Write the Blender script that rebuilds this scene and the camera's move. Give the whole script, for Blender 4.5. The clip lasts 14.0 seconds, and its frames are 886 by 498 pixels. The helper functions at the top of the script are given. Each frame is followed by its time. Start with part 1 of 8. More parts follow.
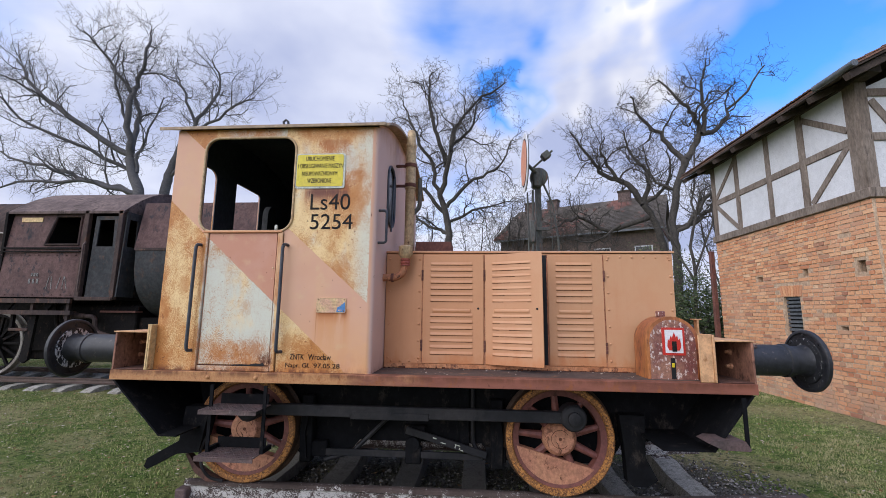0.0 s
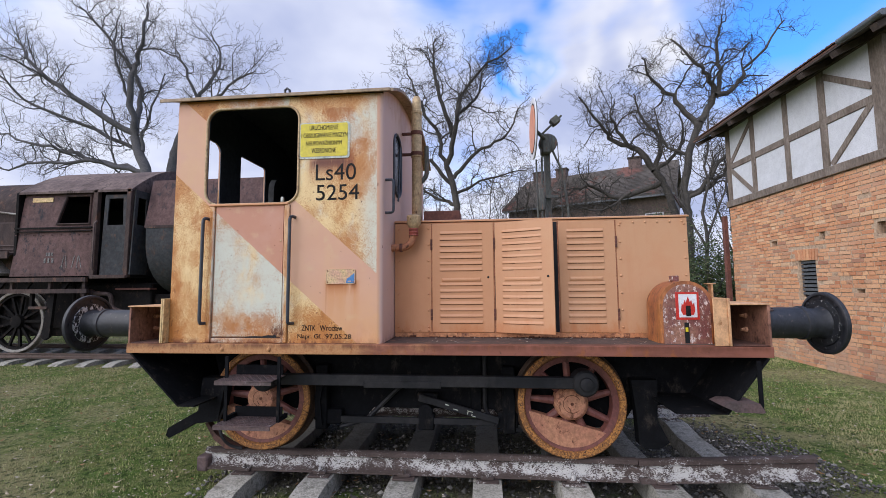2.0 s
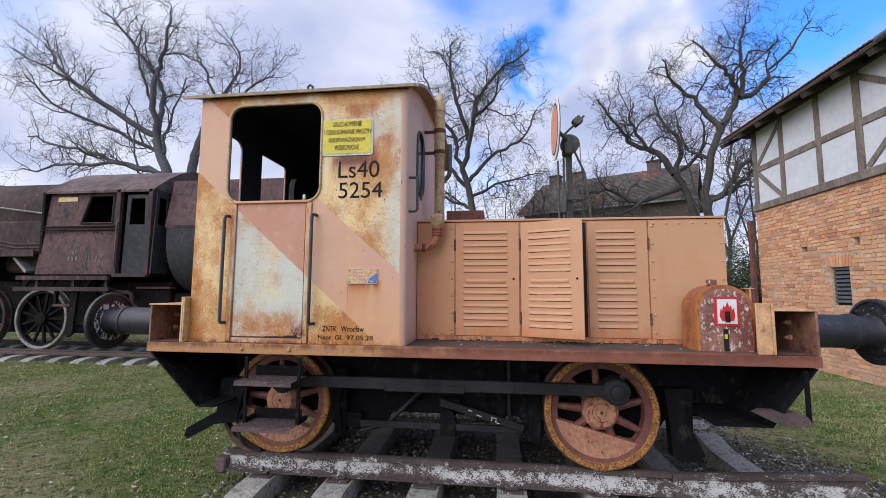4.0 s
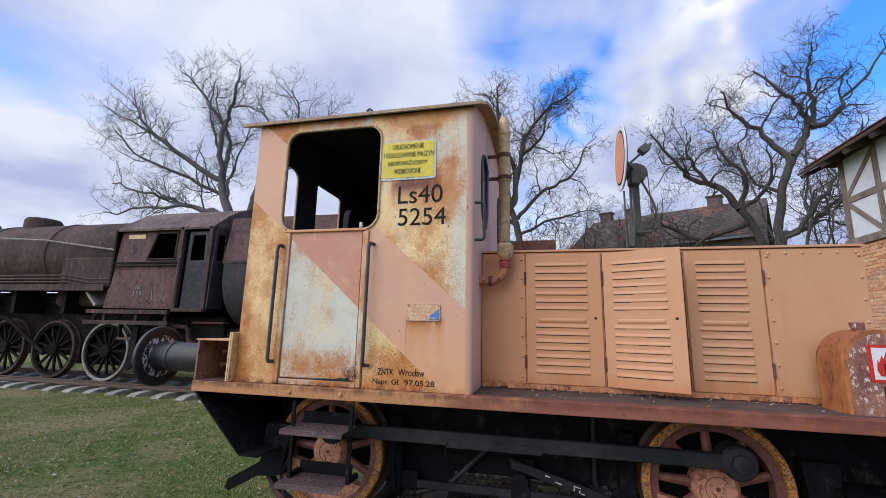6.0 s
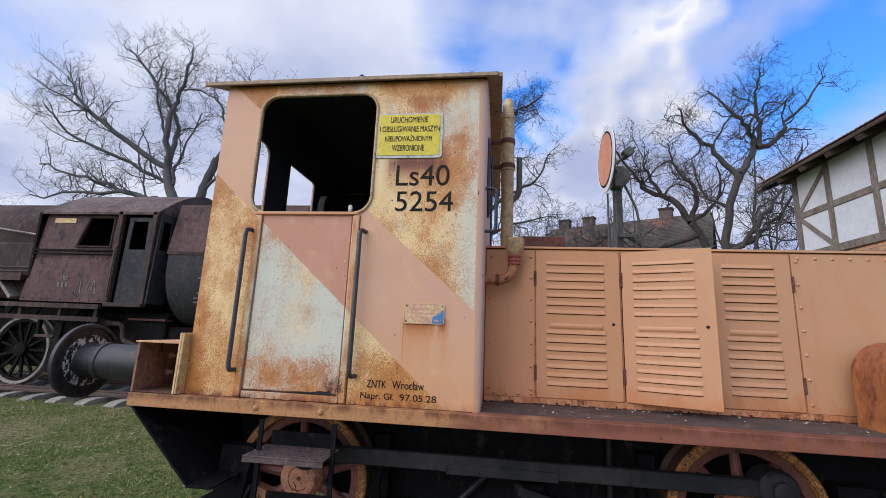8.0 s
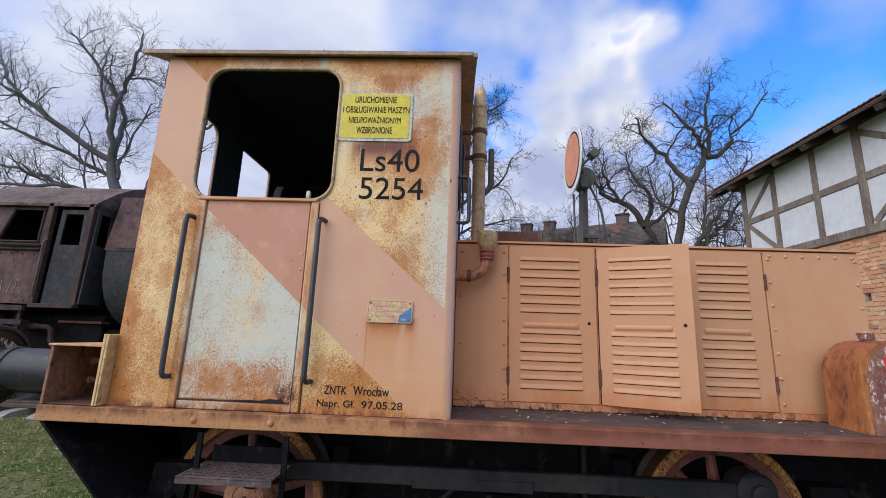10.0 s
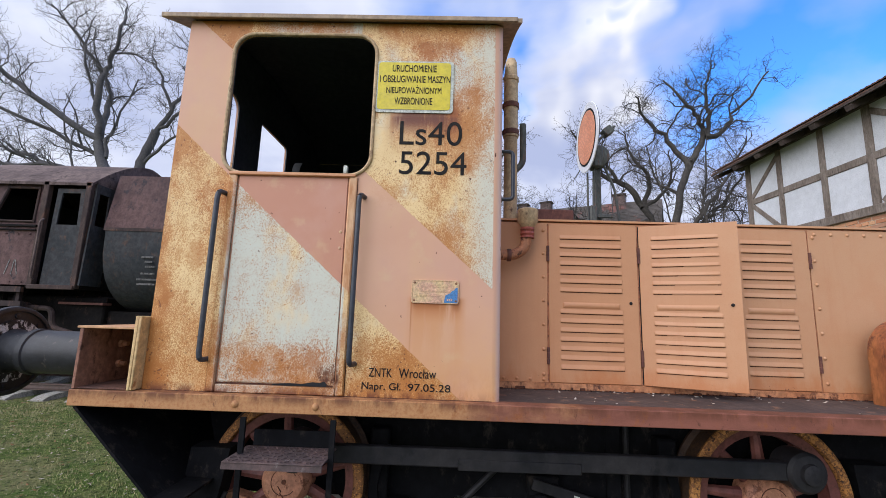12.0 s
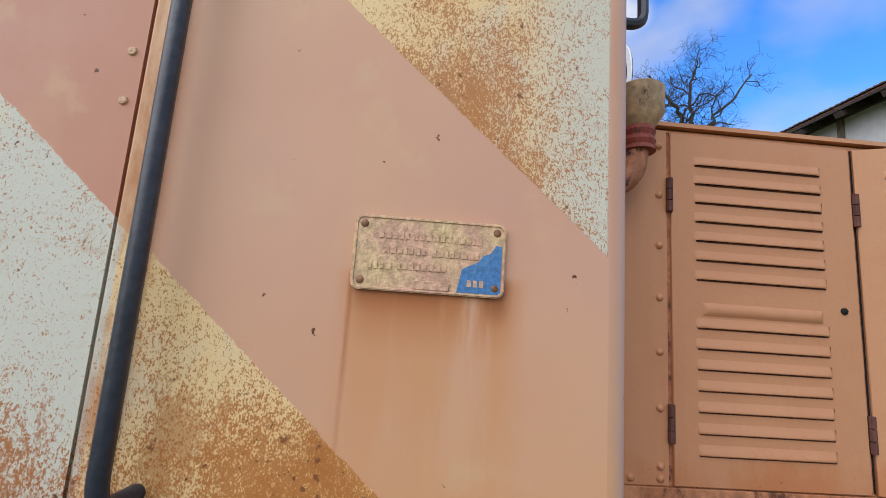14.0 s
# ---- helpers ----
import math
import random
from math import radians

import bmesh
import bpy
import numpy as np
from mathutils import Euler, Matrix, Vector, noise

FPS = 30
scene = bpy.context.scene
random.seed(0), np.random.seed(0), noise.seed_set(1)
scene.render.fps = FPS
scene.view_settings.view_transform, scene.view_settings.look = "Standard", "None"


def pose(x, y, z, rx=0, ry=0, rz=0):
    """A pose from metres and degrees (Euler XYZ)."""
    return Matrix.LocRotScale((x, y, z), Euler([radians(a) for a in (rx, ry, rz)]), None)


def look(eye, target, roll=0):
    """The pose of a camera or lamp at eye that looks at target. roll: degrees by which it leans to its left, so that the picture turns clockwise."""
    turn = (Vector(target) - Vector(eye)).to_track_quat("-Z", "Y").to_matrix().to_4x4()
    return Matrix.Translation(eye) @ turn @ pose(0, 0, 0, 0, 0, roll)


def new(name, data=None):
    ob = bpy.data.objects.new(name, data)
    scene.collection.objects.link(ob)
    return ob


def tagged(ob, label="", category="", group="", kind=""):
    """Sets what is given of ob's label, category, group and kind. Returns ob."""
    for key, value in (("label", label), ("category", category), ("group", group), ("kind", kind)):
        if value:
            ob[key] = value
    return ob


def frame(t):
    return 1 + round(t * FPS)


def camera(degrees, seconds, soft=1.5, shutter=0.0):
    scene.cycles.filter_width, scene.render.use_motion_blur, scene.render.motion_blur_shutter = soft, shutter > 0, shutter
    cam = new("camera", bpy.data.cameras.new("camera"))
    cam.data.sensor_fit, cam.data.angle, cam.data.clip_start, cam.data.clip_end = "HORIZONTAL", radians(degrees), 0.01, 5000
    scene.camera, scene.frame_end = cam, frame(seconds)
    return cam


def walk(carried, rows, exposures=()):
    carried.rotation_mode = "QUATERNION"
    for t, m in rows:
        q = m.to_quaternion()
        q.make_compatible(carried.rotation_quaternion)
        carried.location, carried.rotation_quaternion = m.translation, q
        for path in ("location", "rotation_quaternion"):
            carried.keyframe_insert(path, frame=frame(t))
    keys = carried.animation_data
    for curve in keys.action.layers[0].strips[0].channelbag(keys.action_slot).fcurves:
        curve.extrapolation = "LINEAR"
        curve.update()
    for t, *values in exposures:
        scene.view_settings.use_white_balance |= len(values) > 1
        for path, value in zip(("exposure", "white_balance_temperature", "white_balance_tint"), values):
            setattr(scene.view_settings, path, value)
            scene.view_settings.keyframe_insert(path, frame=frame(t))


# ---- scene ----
cam = camera(92.3, 14.0, soft=0.7)
METRES, EYE, TILT, LEAN, TURN = 3.25, 1.65, 0.0, 0.0, 4.4
ROWS = [
    (0.0, 0.0, 0.0, 0.0, -0.1, 8.7, -0.67),
    (0.5, 0.0006, -0.0014, 0.0014, 0.01, 8.3, -0.29),
    (1.0, 0.0023, 0.0049, -0.0036, 0.26, 7.23, 0.29),
    (1.5, 0.0, 0.0109, -0.0068, 0.74, 5.67, 0.62),
    (2.0, -0.0017, 0.015, -0.0068, 1.14, 4.98, 0.45),
    (2.5, -0.0037, 0.0158, -0.0069, 1.63, 4.85, -0.06),
    (3.0, -0.0014, 0.0166, -0.0092, 2.24, 4.62, -0.21),
    (5.5, -0.0812, 0.129, -0.0135, 6.4, 9.28, -0.84),
    (6.0, -0.0867, 0.1533, -0.0149, 8.81, 10.66, -1.3),
    (6.5, -0.1431, 0.1737, -0.0143, 8.64, 10.94, -1.17),
    (7.0, -0.199, 0.1845, -0.0112, 6.33, 10.67, -1.36),
    (7.5, -0.2062, 0.2114, -0.0134, 4.62, 10.68, -2.03),
    (8.0, -0.1909, 0.2717, -0.0124, 2.68, 11.1, -2.32),
    (8.5, -0.1882, 0.3065, -0.0115, 1.65, 11.55, -2.23),
    (9.0, -0.194, 0.3238, -0.013, -0.13, 11.68, -1.95),
    (11.5, -0.2438, 0.3431, -0.021, -3.24, 10.63, -2.07),
    (12.0, -0.2812, 0.3665, -0.019, -3.29, 9.08, -1.82),
    (12.5, -0.2863, 0.4519, -0.0276, -3.63, 8.74, -1.99),
    (13.0, -0.2876, 0.5598, -0.0266, -4.03, 8.19, -3.46),
    (13.5, -0.2955, 0.6875, -0.0146, -7.31, 8.29, -3.89),
    (14.0, -0.2768, 0.8023, -0.0078, -7.95, 8.46, -3.93),
]
walk(cam, [(t, pose(0, 0, EYE, TILT, LEAN, TURN) @ pose(METRES * x, METRES * y, METRES * z, 90 + pitch, roll, yaw)) for t, x, y, z, yaw, pitch, roll in ROWS],
     exposures=[(0.0, 0.13, 6350, 13), (3.0, 0.19, 6350, 13), (6.0, 0.09, 6350, 13), (9.0, 0.03, 6350, 12), (11.5, 0.10, 6350, 12), (12.5, 0.22, 6400, 12), (13.2, 0.17, 6450, 11), (14.0, 0.02, 6500, 10)])

# ---- world and sun ----
SUN_EL, SUN_AZ = radians(37), radians(226)      # sun placed behind the walker, wide as through thin cloud, to brighten near faces
world = bpy.data.worlds.new("world")
scene.world = world
world.use_nodes = True
wn, wl = world.node_tree.nodes, world.node_tree.links
wn.clear()


def wnode(kind, **kw):
    n = wn.new(kind)
    for k, v in kw.items():
        n.inputs[k].default_value = v
    return n


def wmath(op, a, b=None, clamp=False):
    n = wn.new("ShaderNodeMath")
    n.operation, n.use_clamp = op, clamp
    for k, v in enumerate((a, b)):
        if v is None:
            continue
        if isinstance(v, (int, float)):
            n.inputs[k].default_value = v
        else:
            wl.new(v, n.inputs[k])
    return n.outputs[0]


sky = wn.new("ShaderNodeTexSky")
sky.sky_type, sky.sun_disc = "NISHITA", False
sky.sun_elevation, sky.sun_rotation = SUN_EL, SUN_AZ
sky.air_density, sky.dust_density, sky.ozone_density = 1.0, 0.6, 2.5
tc = wn.new("ShaderNodeTexCoord")
sep = wn.new("ShaderNodeSeparateXYZ")
wl.new(tc.outputs["Generated"], sep.inputs[0])
# clouds lie on a flat layer: directions are projected to it
up = wmath("MAXIMUM", sep.outputs["Z"], 0.06)
up = wmath("ADD", up, 0.22)
flat = wn.new("ShaderNodeCombineXYZ")
wl.new(wmath("DIVIDE", sep.outputs["X"], up), flat.inputs[0])
wl.new(wmath("DIVIDE", sep.outputs["Y"], up), flat.inputs[1])
flat.inputs[2].default_value = 3.7
big = wnode("ShaderNodeTexNoise", Scale=1.15, Detail=7.0, Roughness=0.52, Distortion=0.35)
wl.new(flat.outputs[0], big.inputs["Vector"])
soft_n = wnode("ShaderNodeTexNoise", Scale=1.5, Detail=5.0, Roughness=0.5, Distortion=0.2)
wl.new(flat.outputs[0], soft_n.inputs["Vector"])


ripple = wnode("ShaderNodeTexNoise", Scale=3.4, Detail=3.5, Roughness=0.5)
wl.new(tc.outputs["Generated"], ripple.inputs["Vector"])
swirl = wn.new("ShaderNodeVectorMath")
swirl.operation = "MULTIPLY_ADD"
wl.new(ripple.outputs["Color"], swirl.inputs[0])
swirl.inputs[1].default_value = (0.17, 0.17, 0.17)
wl.new(tc.outputs["Generated"], swirl.inputs[2])
bent_dir = wn.new("ShaderNodeVectorMath")
bent_dir.operation = "SUBTRACT"
wl.new(swirl.outputs[0], bent_dir.inputs[0])
bent_dir.inputs[1].default_value = (0.085, 0.085, 0.085)


def lobe(d, width):
    """1 in the direction d, falling to 0 at an angle whose cosine is 1 - width."""
    n = wn.new("ShaderNodeVectorMath")
    n.operation = "DOT_PRODUCT"
    wl.new(bent_dir.outputs[0], n.inputs[0])
    n.inputs[1].default_value = Vector(d).normalized()
    v = wmath("DIVIDE", wmath("SUBTRACT", n.outputs["Value"], 1 - width), width, True)
    return wmath("MULTIPLY", v, v)


GLARE = (0.247, 0.826, 0.506)
cover = wmath("ADD", big.outputs["Fac"], 0.13)
for d, width, amount in (((0.165, 0.85, 0.50), 0.016, 0.36), ((0.12, 0.745, 0.655), 0.06, 0.24), ((0.425, 0.735, 0.530), 0.04, 0.13), ((0.64, 0.60, 0.48), 0.15, 0.28)):
    cover = wmath("SUBTRACT", cover, wmath("MULTIPLY", lobe(d, width), amount))
for d, width, amount in ((GLARE, 0.022, 0.40), ((-0.7, 0.6, 0.35), 0.35, 0.12)):
    cover = wmath("ADD", cover, wmath("MULTIPLY", lobe(d, width), amount))
veil = wn.new("ShaderNodeMapRange")
veil.interpolation_type = "SMOOTHSTEP"
wl.new(sep.outputs["Z"], veil.inputs["Value"])
veil.inputs["From Min"].default_value, veil.inputs["From Max"].default_value = 0.12, 0.46
veil.inputs["To Min"].default_value, veil.inputs["To Max"].default_value = 0.26, 0.0
cover = wmath("ADD", cover, veil.outputs["Result"])
ramp = wn.new("ShaderNodeValToRGB")
ramp.color_ramp.elements[0].position, ramp.color_ramp.elements[1].position = 0.36, 0.70
wl.new(cover, ramp.inputs[0])
shade = wn.new("ShaderNodeValToRGB")
shade.color_ramp.elements[0].position, shade.color_ramp.elements[1].position = 0.38, 0.62
shade.color_ramp.elements[0].color = (4.3, 4.9, 7.0, 1)
shade.color_ramp.elements[1].color = (7.6, 8.0, 9.2, 1)
wl.new(soft_n.outputs["Fac"], shade.inputs[0])
glow = wn.new("ShaderNodeMixRGB")
glow.blend_type = "MIX"
wl.new(lobe(GLARE, 0.026), glow.inputs[0])
wl.new(shade.outputs[0], glow.inputs[1])
glow.inputs[2].default_value = (9.5, 9.5, 9.5, 1)
mixsky = wn.new("ShaderNodeMixRGB")
wl.new(ramp.outputs[0], mixsky.inputs[0])
clear = wn.new("ShaderNodeMixRGB")
clear.blend_type = "MULTIPLY"
clear.inputs[0].default_value = 1.0
wl.new(sky.outputs[0], clear.inputs[1])
clear.inputs[2].default_value = (0.9, 2.0, 3.3, 1)
wl.new(clear.outputs[0], mixsky.inputs[1])
wl.new(glow.outputs[0], mixsky.inputs[2])
bg = wnode("ShaderNodeBackground", Strength=0.1)
wl.new(mixsky.outputs[0], bg.inputs["Color"])
wo = wn.new("ShaderNodeOutputWorld")
wl.new(bg.outputs[0], wo.inputs[0])

sun_data = bpy.data.lights.new("sun", "SUN")
sun_data.energy, sun_data.angle, sun_data.color = 3.0, radians(80), (1.0, 0.965, 0.93)
sun = new("sun", sun_data)
sun.matrix_world = look((0, 0, 30), Vector((0, 0, 30)) - Vector((math.sin(SUN_AZ) * math.cos(SUN_EL), math.cos(SUN_AZ) * math.cos(SUN_EL), math.sin(SUN_EL))))

# ---- materials ----
class Nodes:
    """A short way to write node materials."""

    def __init__(self, name):
        self.mat = bpy.data.materials.new(name)
        self.mat.use_nodes = True
        self.n, self.l = self.mat.node_tree.nodes, self.mat.node_tree.links
        self.b = self.n["Principled BSDF"]
        self.geo = self.n.new("ShaderNodeNewGeometry")
        self.pos = self.geo.outputs["Position"]

    def put(self, v, socket):
        if isinstance(v, (int, float)):
            socket.default_value = v
        elif isinstance(v, tuple):
            socket.default_value = (*v, 1) if len(v) == 3 and len(socket.default_value) == 4 else v
        else:
            self.l.new(v, socket)

    def m(self, op, a, b=0.0, clamp=False):
        n = self.n.new("ShaderNodeMath")
        n.operation, n.use_clamp = op, clamp
        self.put(a, n.inputs[0])
        self.put(b, n.inputs[1])
        return n.outputs[0]

    def noise(self, scale, detail=4.0, rough=0.55, stretch=(1, 1, 1), dist=0.0, shift=(0, 0, 0)):
        mp = self.n.new("ShaderNodeMapping")
        mp.inputs["Scale"].default_value, mp.inputs["Location"].default_value = stretch, shift
        self.l.new(self.pos, mp.inputs["Vector"])
        n = self.n.new("ShaderNodeTexNoise")
        self.l.new(mp.outputs[0], n.inputs["Vector"])
        n.inputs["Scale"].default_value, n.inputs["Detail"].default_value = scale, detail
        n.inputs["Roughness"].default_value, n.inputs["Distortion"].default_value = rough, dist
        return n.outputs["Fac"]

    def step(self, v, lo, hi):
        n = self.n.new("ShaderNodeMapRange")
        n.interpolation_type = "SMOOTHSTEP"
        self.put(v, n.inputs["Value"])
        n.inputs["From Min"].default_value, n.inputs["From Max"].default_value = lo, hi
        return n.outputs["Result"]

    def mix(self, f, a, b, mode="MIX"):
        n = self.n.new("ShaderNodeMixRGB")
        n.blend_type = mode
        self.put(f, n.inputs[0])
        self.put(a, n.inputs[1])
        self.put(b, n.inputs[2])
        return n.outputs[0]

    def xyz(self):
        n = self.n.new("ShaderNodeSeparateXYZ")
        self.l.new(self.pos, n.inputs[0])
        return n.outputs

    def done(self, colour, rough=0.7, metal=0.0, bump=None, strength=0.3, dist=0.004, spec=0.4):
        self.put(colour, self.b.inputs["Base Color"])
        self.put(rough, self.b.inputs["Roughness"])
        self.put(metal, self.b.inputs["Metallic"])
        self.b.inputs["Specular IOR Level"].default_value = spec
        if bump is not None:
            n = self.n.new("ShaderNodeBump")
            n.inputs["Strength"].default_value, n.inputs["Distance"].default_value = strength, dist
            self.l.new(bump, n.inputs["Height"])
            self.l.new(n.outputs[0], self.b.inputs["Normal"])
        return self.mat


def worn(name, base, second, rust=None, rust_at=(0.60, 0.72), scale=3.0, fine=60.0, rough=0.65, metal=0.0, strength=0.25, dist=0.004, streak=1.0, spec=0.4, each=0.0, mottle=0.45):
    """Paint, metal, wood or stone: two tones at a large scale, fine grain, and rust or dirt spots."""
    k = Nodes(name)
    large = k.noise(scale, 5, 0.6, stretch=(1, 1, 1 / streak))
    grain = k.noise(fine, 4, 0.6, stretch=(1, 1, 1 / streak))
    c = k.mix(k.step(large, 0.35, 0.68), base, second)
    c = k.mix(k.m("MULTIPLY", k.step(grain, 0.42, 0.75), 0.35), c, tuple(0.55 * v for v in second))
    if rust:
        spot = k.noise(scale * 4.5, 7, 0.72, stretch=(1, 1, 0.6 / streak), shift=(3.1, 1.7, 0.4))
        c = k.mix(k.step(spot, *rust_at), c, rust)
    if mottle:
        patchy = k.noise(scale * 8.0, 6, 0.7, stretch=(1, 1, 0.8 / streak), shift=(8.3, 2.9, 5.1))
        v = k.m("ADD", k.m("MULTIPLY", k.step(patchy, 0.36, 0.66), mottle), 1 - mottle / 2)
        rgb = k.n.new("ShaderNodeCombineXYZ")
        for s in range(3):
            k.l.new(v, rgb.inputs[s])
        c = k.mix(1.0, c, rgb.outputs[0], "MULTIPLY")
    if each:
        info = k.n.new("ShaderNodeObjectInfo")
        v = k.m("ADD", k.m("MULTIPLY", info.outputs["Random"], each), 1 - each / 2)
        rgb = k.n.new("ShaderNodeCombineXYZ")
        for s in range(3):
            k.l.new(v, rgb.inputs[s])
        c = k.mix(1.0, c, rgb.outputs[0], "MULTIPLY")
    return k.done(c, rough, metal, k.m("ADD", grain, k.m("MULTIPLY", large, 0.5)), strength, dist, spec)


SALMON, TAN, CREAM, RUST, DARKRUST = (0.60, 0.285, 0.175), (0.66, 0.35, 0.165), (0.74, 0.655, 0.47), (0.46, 0.16, 0.028), (0.075, 0.026, 0.014)


def cab_paint():
    """Cream paint with a broad slanting salmon band, rusting through in speckles and runs."""
    k = Nodes("cab_paint")
    x, y, z = k.xyz()
    ragged = k.m("MULTIPLY", k.m("SUBTRACT", k.noise(55, 3), 0.5), 0.012)
    line = k.m("ADD", k.m("ADD", z, k.m("MULTIPLY", x, 0.883)), ragged)     # constant along the band
    band = k.m("MULTIPLY", k.step(line, 0.367, 0.371), k.m("SUBTRACT", 1.0, k.step(line, 1.010, 1.014)))
    edge = k.step(x, -0.812, -0.808)
    band = k.m("MAXIMUM", band, edge)
    front = k.step(x, -0.800, -0.775)
    tone = k.noise(1.6, 4, 0.55, shift=(0.3, 0, 0.9))
    salmon = k.mix(k.step(tone, 0.35, 0.65), (0.61, 0.355, 0.230), (0.58, 0.320, 0.210))
    door = k.m("MULTIPLY", k.step(x, -2.115, -2.105), k.m("SUBTRACT", 1.0, k.step(x, -1.525, -1.515)))
    salmon = k.mix(k.m("MULTIPLY", door, 0.75), salmon, (0.47, 0.205, 0.13))
    salmon = k.mix(k.m("MULTIPLY", k.m("SUBTRACT", 1.0, k.step(z, 1.2, 1.75)), 0.6), salmon, (0.62, 0.32, 0.125))
    faint = k.step(k.noise(2.6, 6, 0.6, stretch=(1, 1, 0.35)), 0.5, 0.72)
    salmon = k.mix(k.m("MULTIPLY", faint, 0.35), salmon, (0.62, 0.40, 0.19))
    bloom = k.step(k.noise(4.2, 5, 0.55, shift=(6, 0, 2)), 0.46, 0.68)
    salmon = k.mix(k.m("MULTIPLY", bloom, 0.40), salmon, (0.55, 0.315, 0.235))
    blot = k.step(k.noise(8.5, 6, 0.65, shift=(1, 0, 5)), 0.56, 0.72)
    salmon = k.mix(k.m("MULTIPLY", blot, 0.32), salmon, (0.60, 0.42, 0.24))
    jamb = k.m("MAXIMUM", k.m("MULTIPLY", k.step(x, -1.534, -1.531), k.m("SUBTRACT", 1.0, k.step(x, -1.493, -1.490))), k.m("MULTIPLY", k.step(x, -2.144, -2.141), k.m("SUBTRACT", 1.0, k.step(x, -2.099, -2.096))))
    jamb = k.m("MULTIPLY", jamb, k.m("SUBTRACT", 1.0, k.step(z, 2.262, 2.268)))
    salmon = k.mix(k.m("MULTIPLY", jamb, 0.7), salmon, (0.64, 0.41, 0.215))
    salmon = k.mix(k.m("MULTIPLY", front, 0.8), salmon, (0.66, 0.47, 0.40))
    # cream side: yellowed and bleached areas, an orange wash, then rust in fine specks
    large = k.noise(1.9, 5, 0.6, stretch=(1, 1, 0.6), shift=(2, 0, 5.3))
    strip = k.m("SUBTRACT", 1.0, k.step(x, -2.14, -2.10))
    large = k.m("ADD", large, k.m("SUBTRACT", k.m("MULTIPLY", door, 0.15), k.m("MULTIPLY", strip, 0.14)))
    bleach = k.m("MAXIMUM", k.step(large, 0.49, 0.62), k.m("MULTIPLY", k.step(x, -1.02, -0.84), 0.9))
    cream = k.mix(bleach, (0.76, 0.555, 0.275), (0.57, 0.57, 0.475))
    patch = k.noise(2.3, 6, 0.66, stretch=(1, 1, 0.75), shift=(7.7, 0, 1.2))
    lowrise = k.m("SUBTRACT", 1.0, k.step(z, 1.20, 1.75))
    rims = k.m("MAXIMUM", k.m("SUBTRACT", 1.0, k.step(x, -2.447, -2.30)), k.m("MULTIPLY", k.step(z, 2.85, 3.12), 0.8))
    decay = k.m("ADD", patch, k.m("ADD", k.m("MULTIPLY", lowrise, 0.085), k.m("MULTIPLY", rims, 0.08)))
    decay = k.m("ADD", decay, k.m("SUBTRACT", k.m("MULTIPLY", strip, 0.09), k.m("MULTIPLY", door, 0.030)))
    cream = k.mix(k.m("MULTIPLY", k.step(decay, 0.50, 0.70), 0.60), cream, (0.66, 0.305, 0.078))
    speck = k.noise(420, 4, 0.62, stretch=(1, 1, 0.7))
    coarse = k.noise(150, 6, 0.70, stretch=(1, 1, 0.7), shift=(0, 0, 2.2))
    dots = k.m("ADD", k.m("ADD", k.m("MULTIPLY", speck, 0.6), k.m("MULTIPLY", coarse, 0.4)), k.m("MULTIPLY", k.m("SUBTRACT", decay, 0.5), 0.55))
    cream = k.mix(k.m("MULTIPLY", k.step(dots, 0.520, 0.555), 0.85), cream, (0.40, 0.145, 0.030))
    deep = k.noise(5.0, 7, 0.7, stretch=(1, 1, 0.7), shift=(1.3, 0, 8.2))
    cream = k.mix(k.m("MULTIPLY", k.step(k.m("ADD", deep, k.m("MULTIPLY", k.m("SUBTRACT", decay, 0.5), 0.6)), 0.60, 0.72), 0.6), cream, (0.37, 0.12, 0.022))
    c = k.mix(band, cream, salmon)
    # corrosion creeping up from the sill and down from the gutter
    low = k.m("SUBTRACT", 1.0, k.step(z, 1.19, 1.42))
    high = k.step(z, 3.00, 3.14)
    creep = k.m("MULTIPLY", k.m("ADD", low, high), k.step(k.noise(9, 7, 0.72, stretch=(1, 1, 0.4)), 0.36, 0.62))
    c = k.mix(k.m("MULTIPLY", k.m("MULTIPLY", creep, k.m("SUBTRACT", 1.0, k.m("MULTIPLY", band, 0.45))), 0.62), c, (0.43, 0.155, 0.03))
    # the runs below the yellow sign and the maker's plate
    def run(x0, x1, z0, z1, colour, c, amount, soft=0.03):
        ax = k.m("MULTIPLY", k.step(x, x0 - soft, x0 + soft), k.m("SUBTRACT", 1.0, k.step(x, x1 - soft, x1 + soft)))
        az = k.m("MULTIPLY", k.step(z, z0, z1), k.m("SUBTRACT", 1.0, k.step(z, z1 + 0.01, z1 + 0.03)))
        f = k.m("MULTIPLY", k.m("MULTIPLY", ax, az), k.step(k.noise(22, 5, 0.65, stretch=(1, 1, 0.12)), 0.28, 0.56))
        return k.mix(k.m("MULTIPLY", f, amount), c, colour)
    c = run(-1.36, -1.00, 2.34, 2.62, (0.34, 0.105, 0.035), c, 0.75)
    c = run(-1.30, -1.02, 2.54, 2.62, (0.10, 0.035, 0.025), c, 0.85)
    c = run(-1.05, -0.99, 2.46, 2.68, (0.30, 0.09, 0.03), c, 0.7)
    c = run(-1.24, -1.02, 2.88, 3.00, (0.30, 0.09, 0.02), c, 0.7)
    c = run(-1.20, -0.95, 1.25, 1.66, (0.56, 0.25, 0.08), c, 0.60)
    # rust blooms at weak spots of the sheet, with ragged outlines
    rag = k.noise(19, 7, 0.74, stretch=(1, 1, 0.55), shift=(2.5, 0, 6.1))
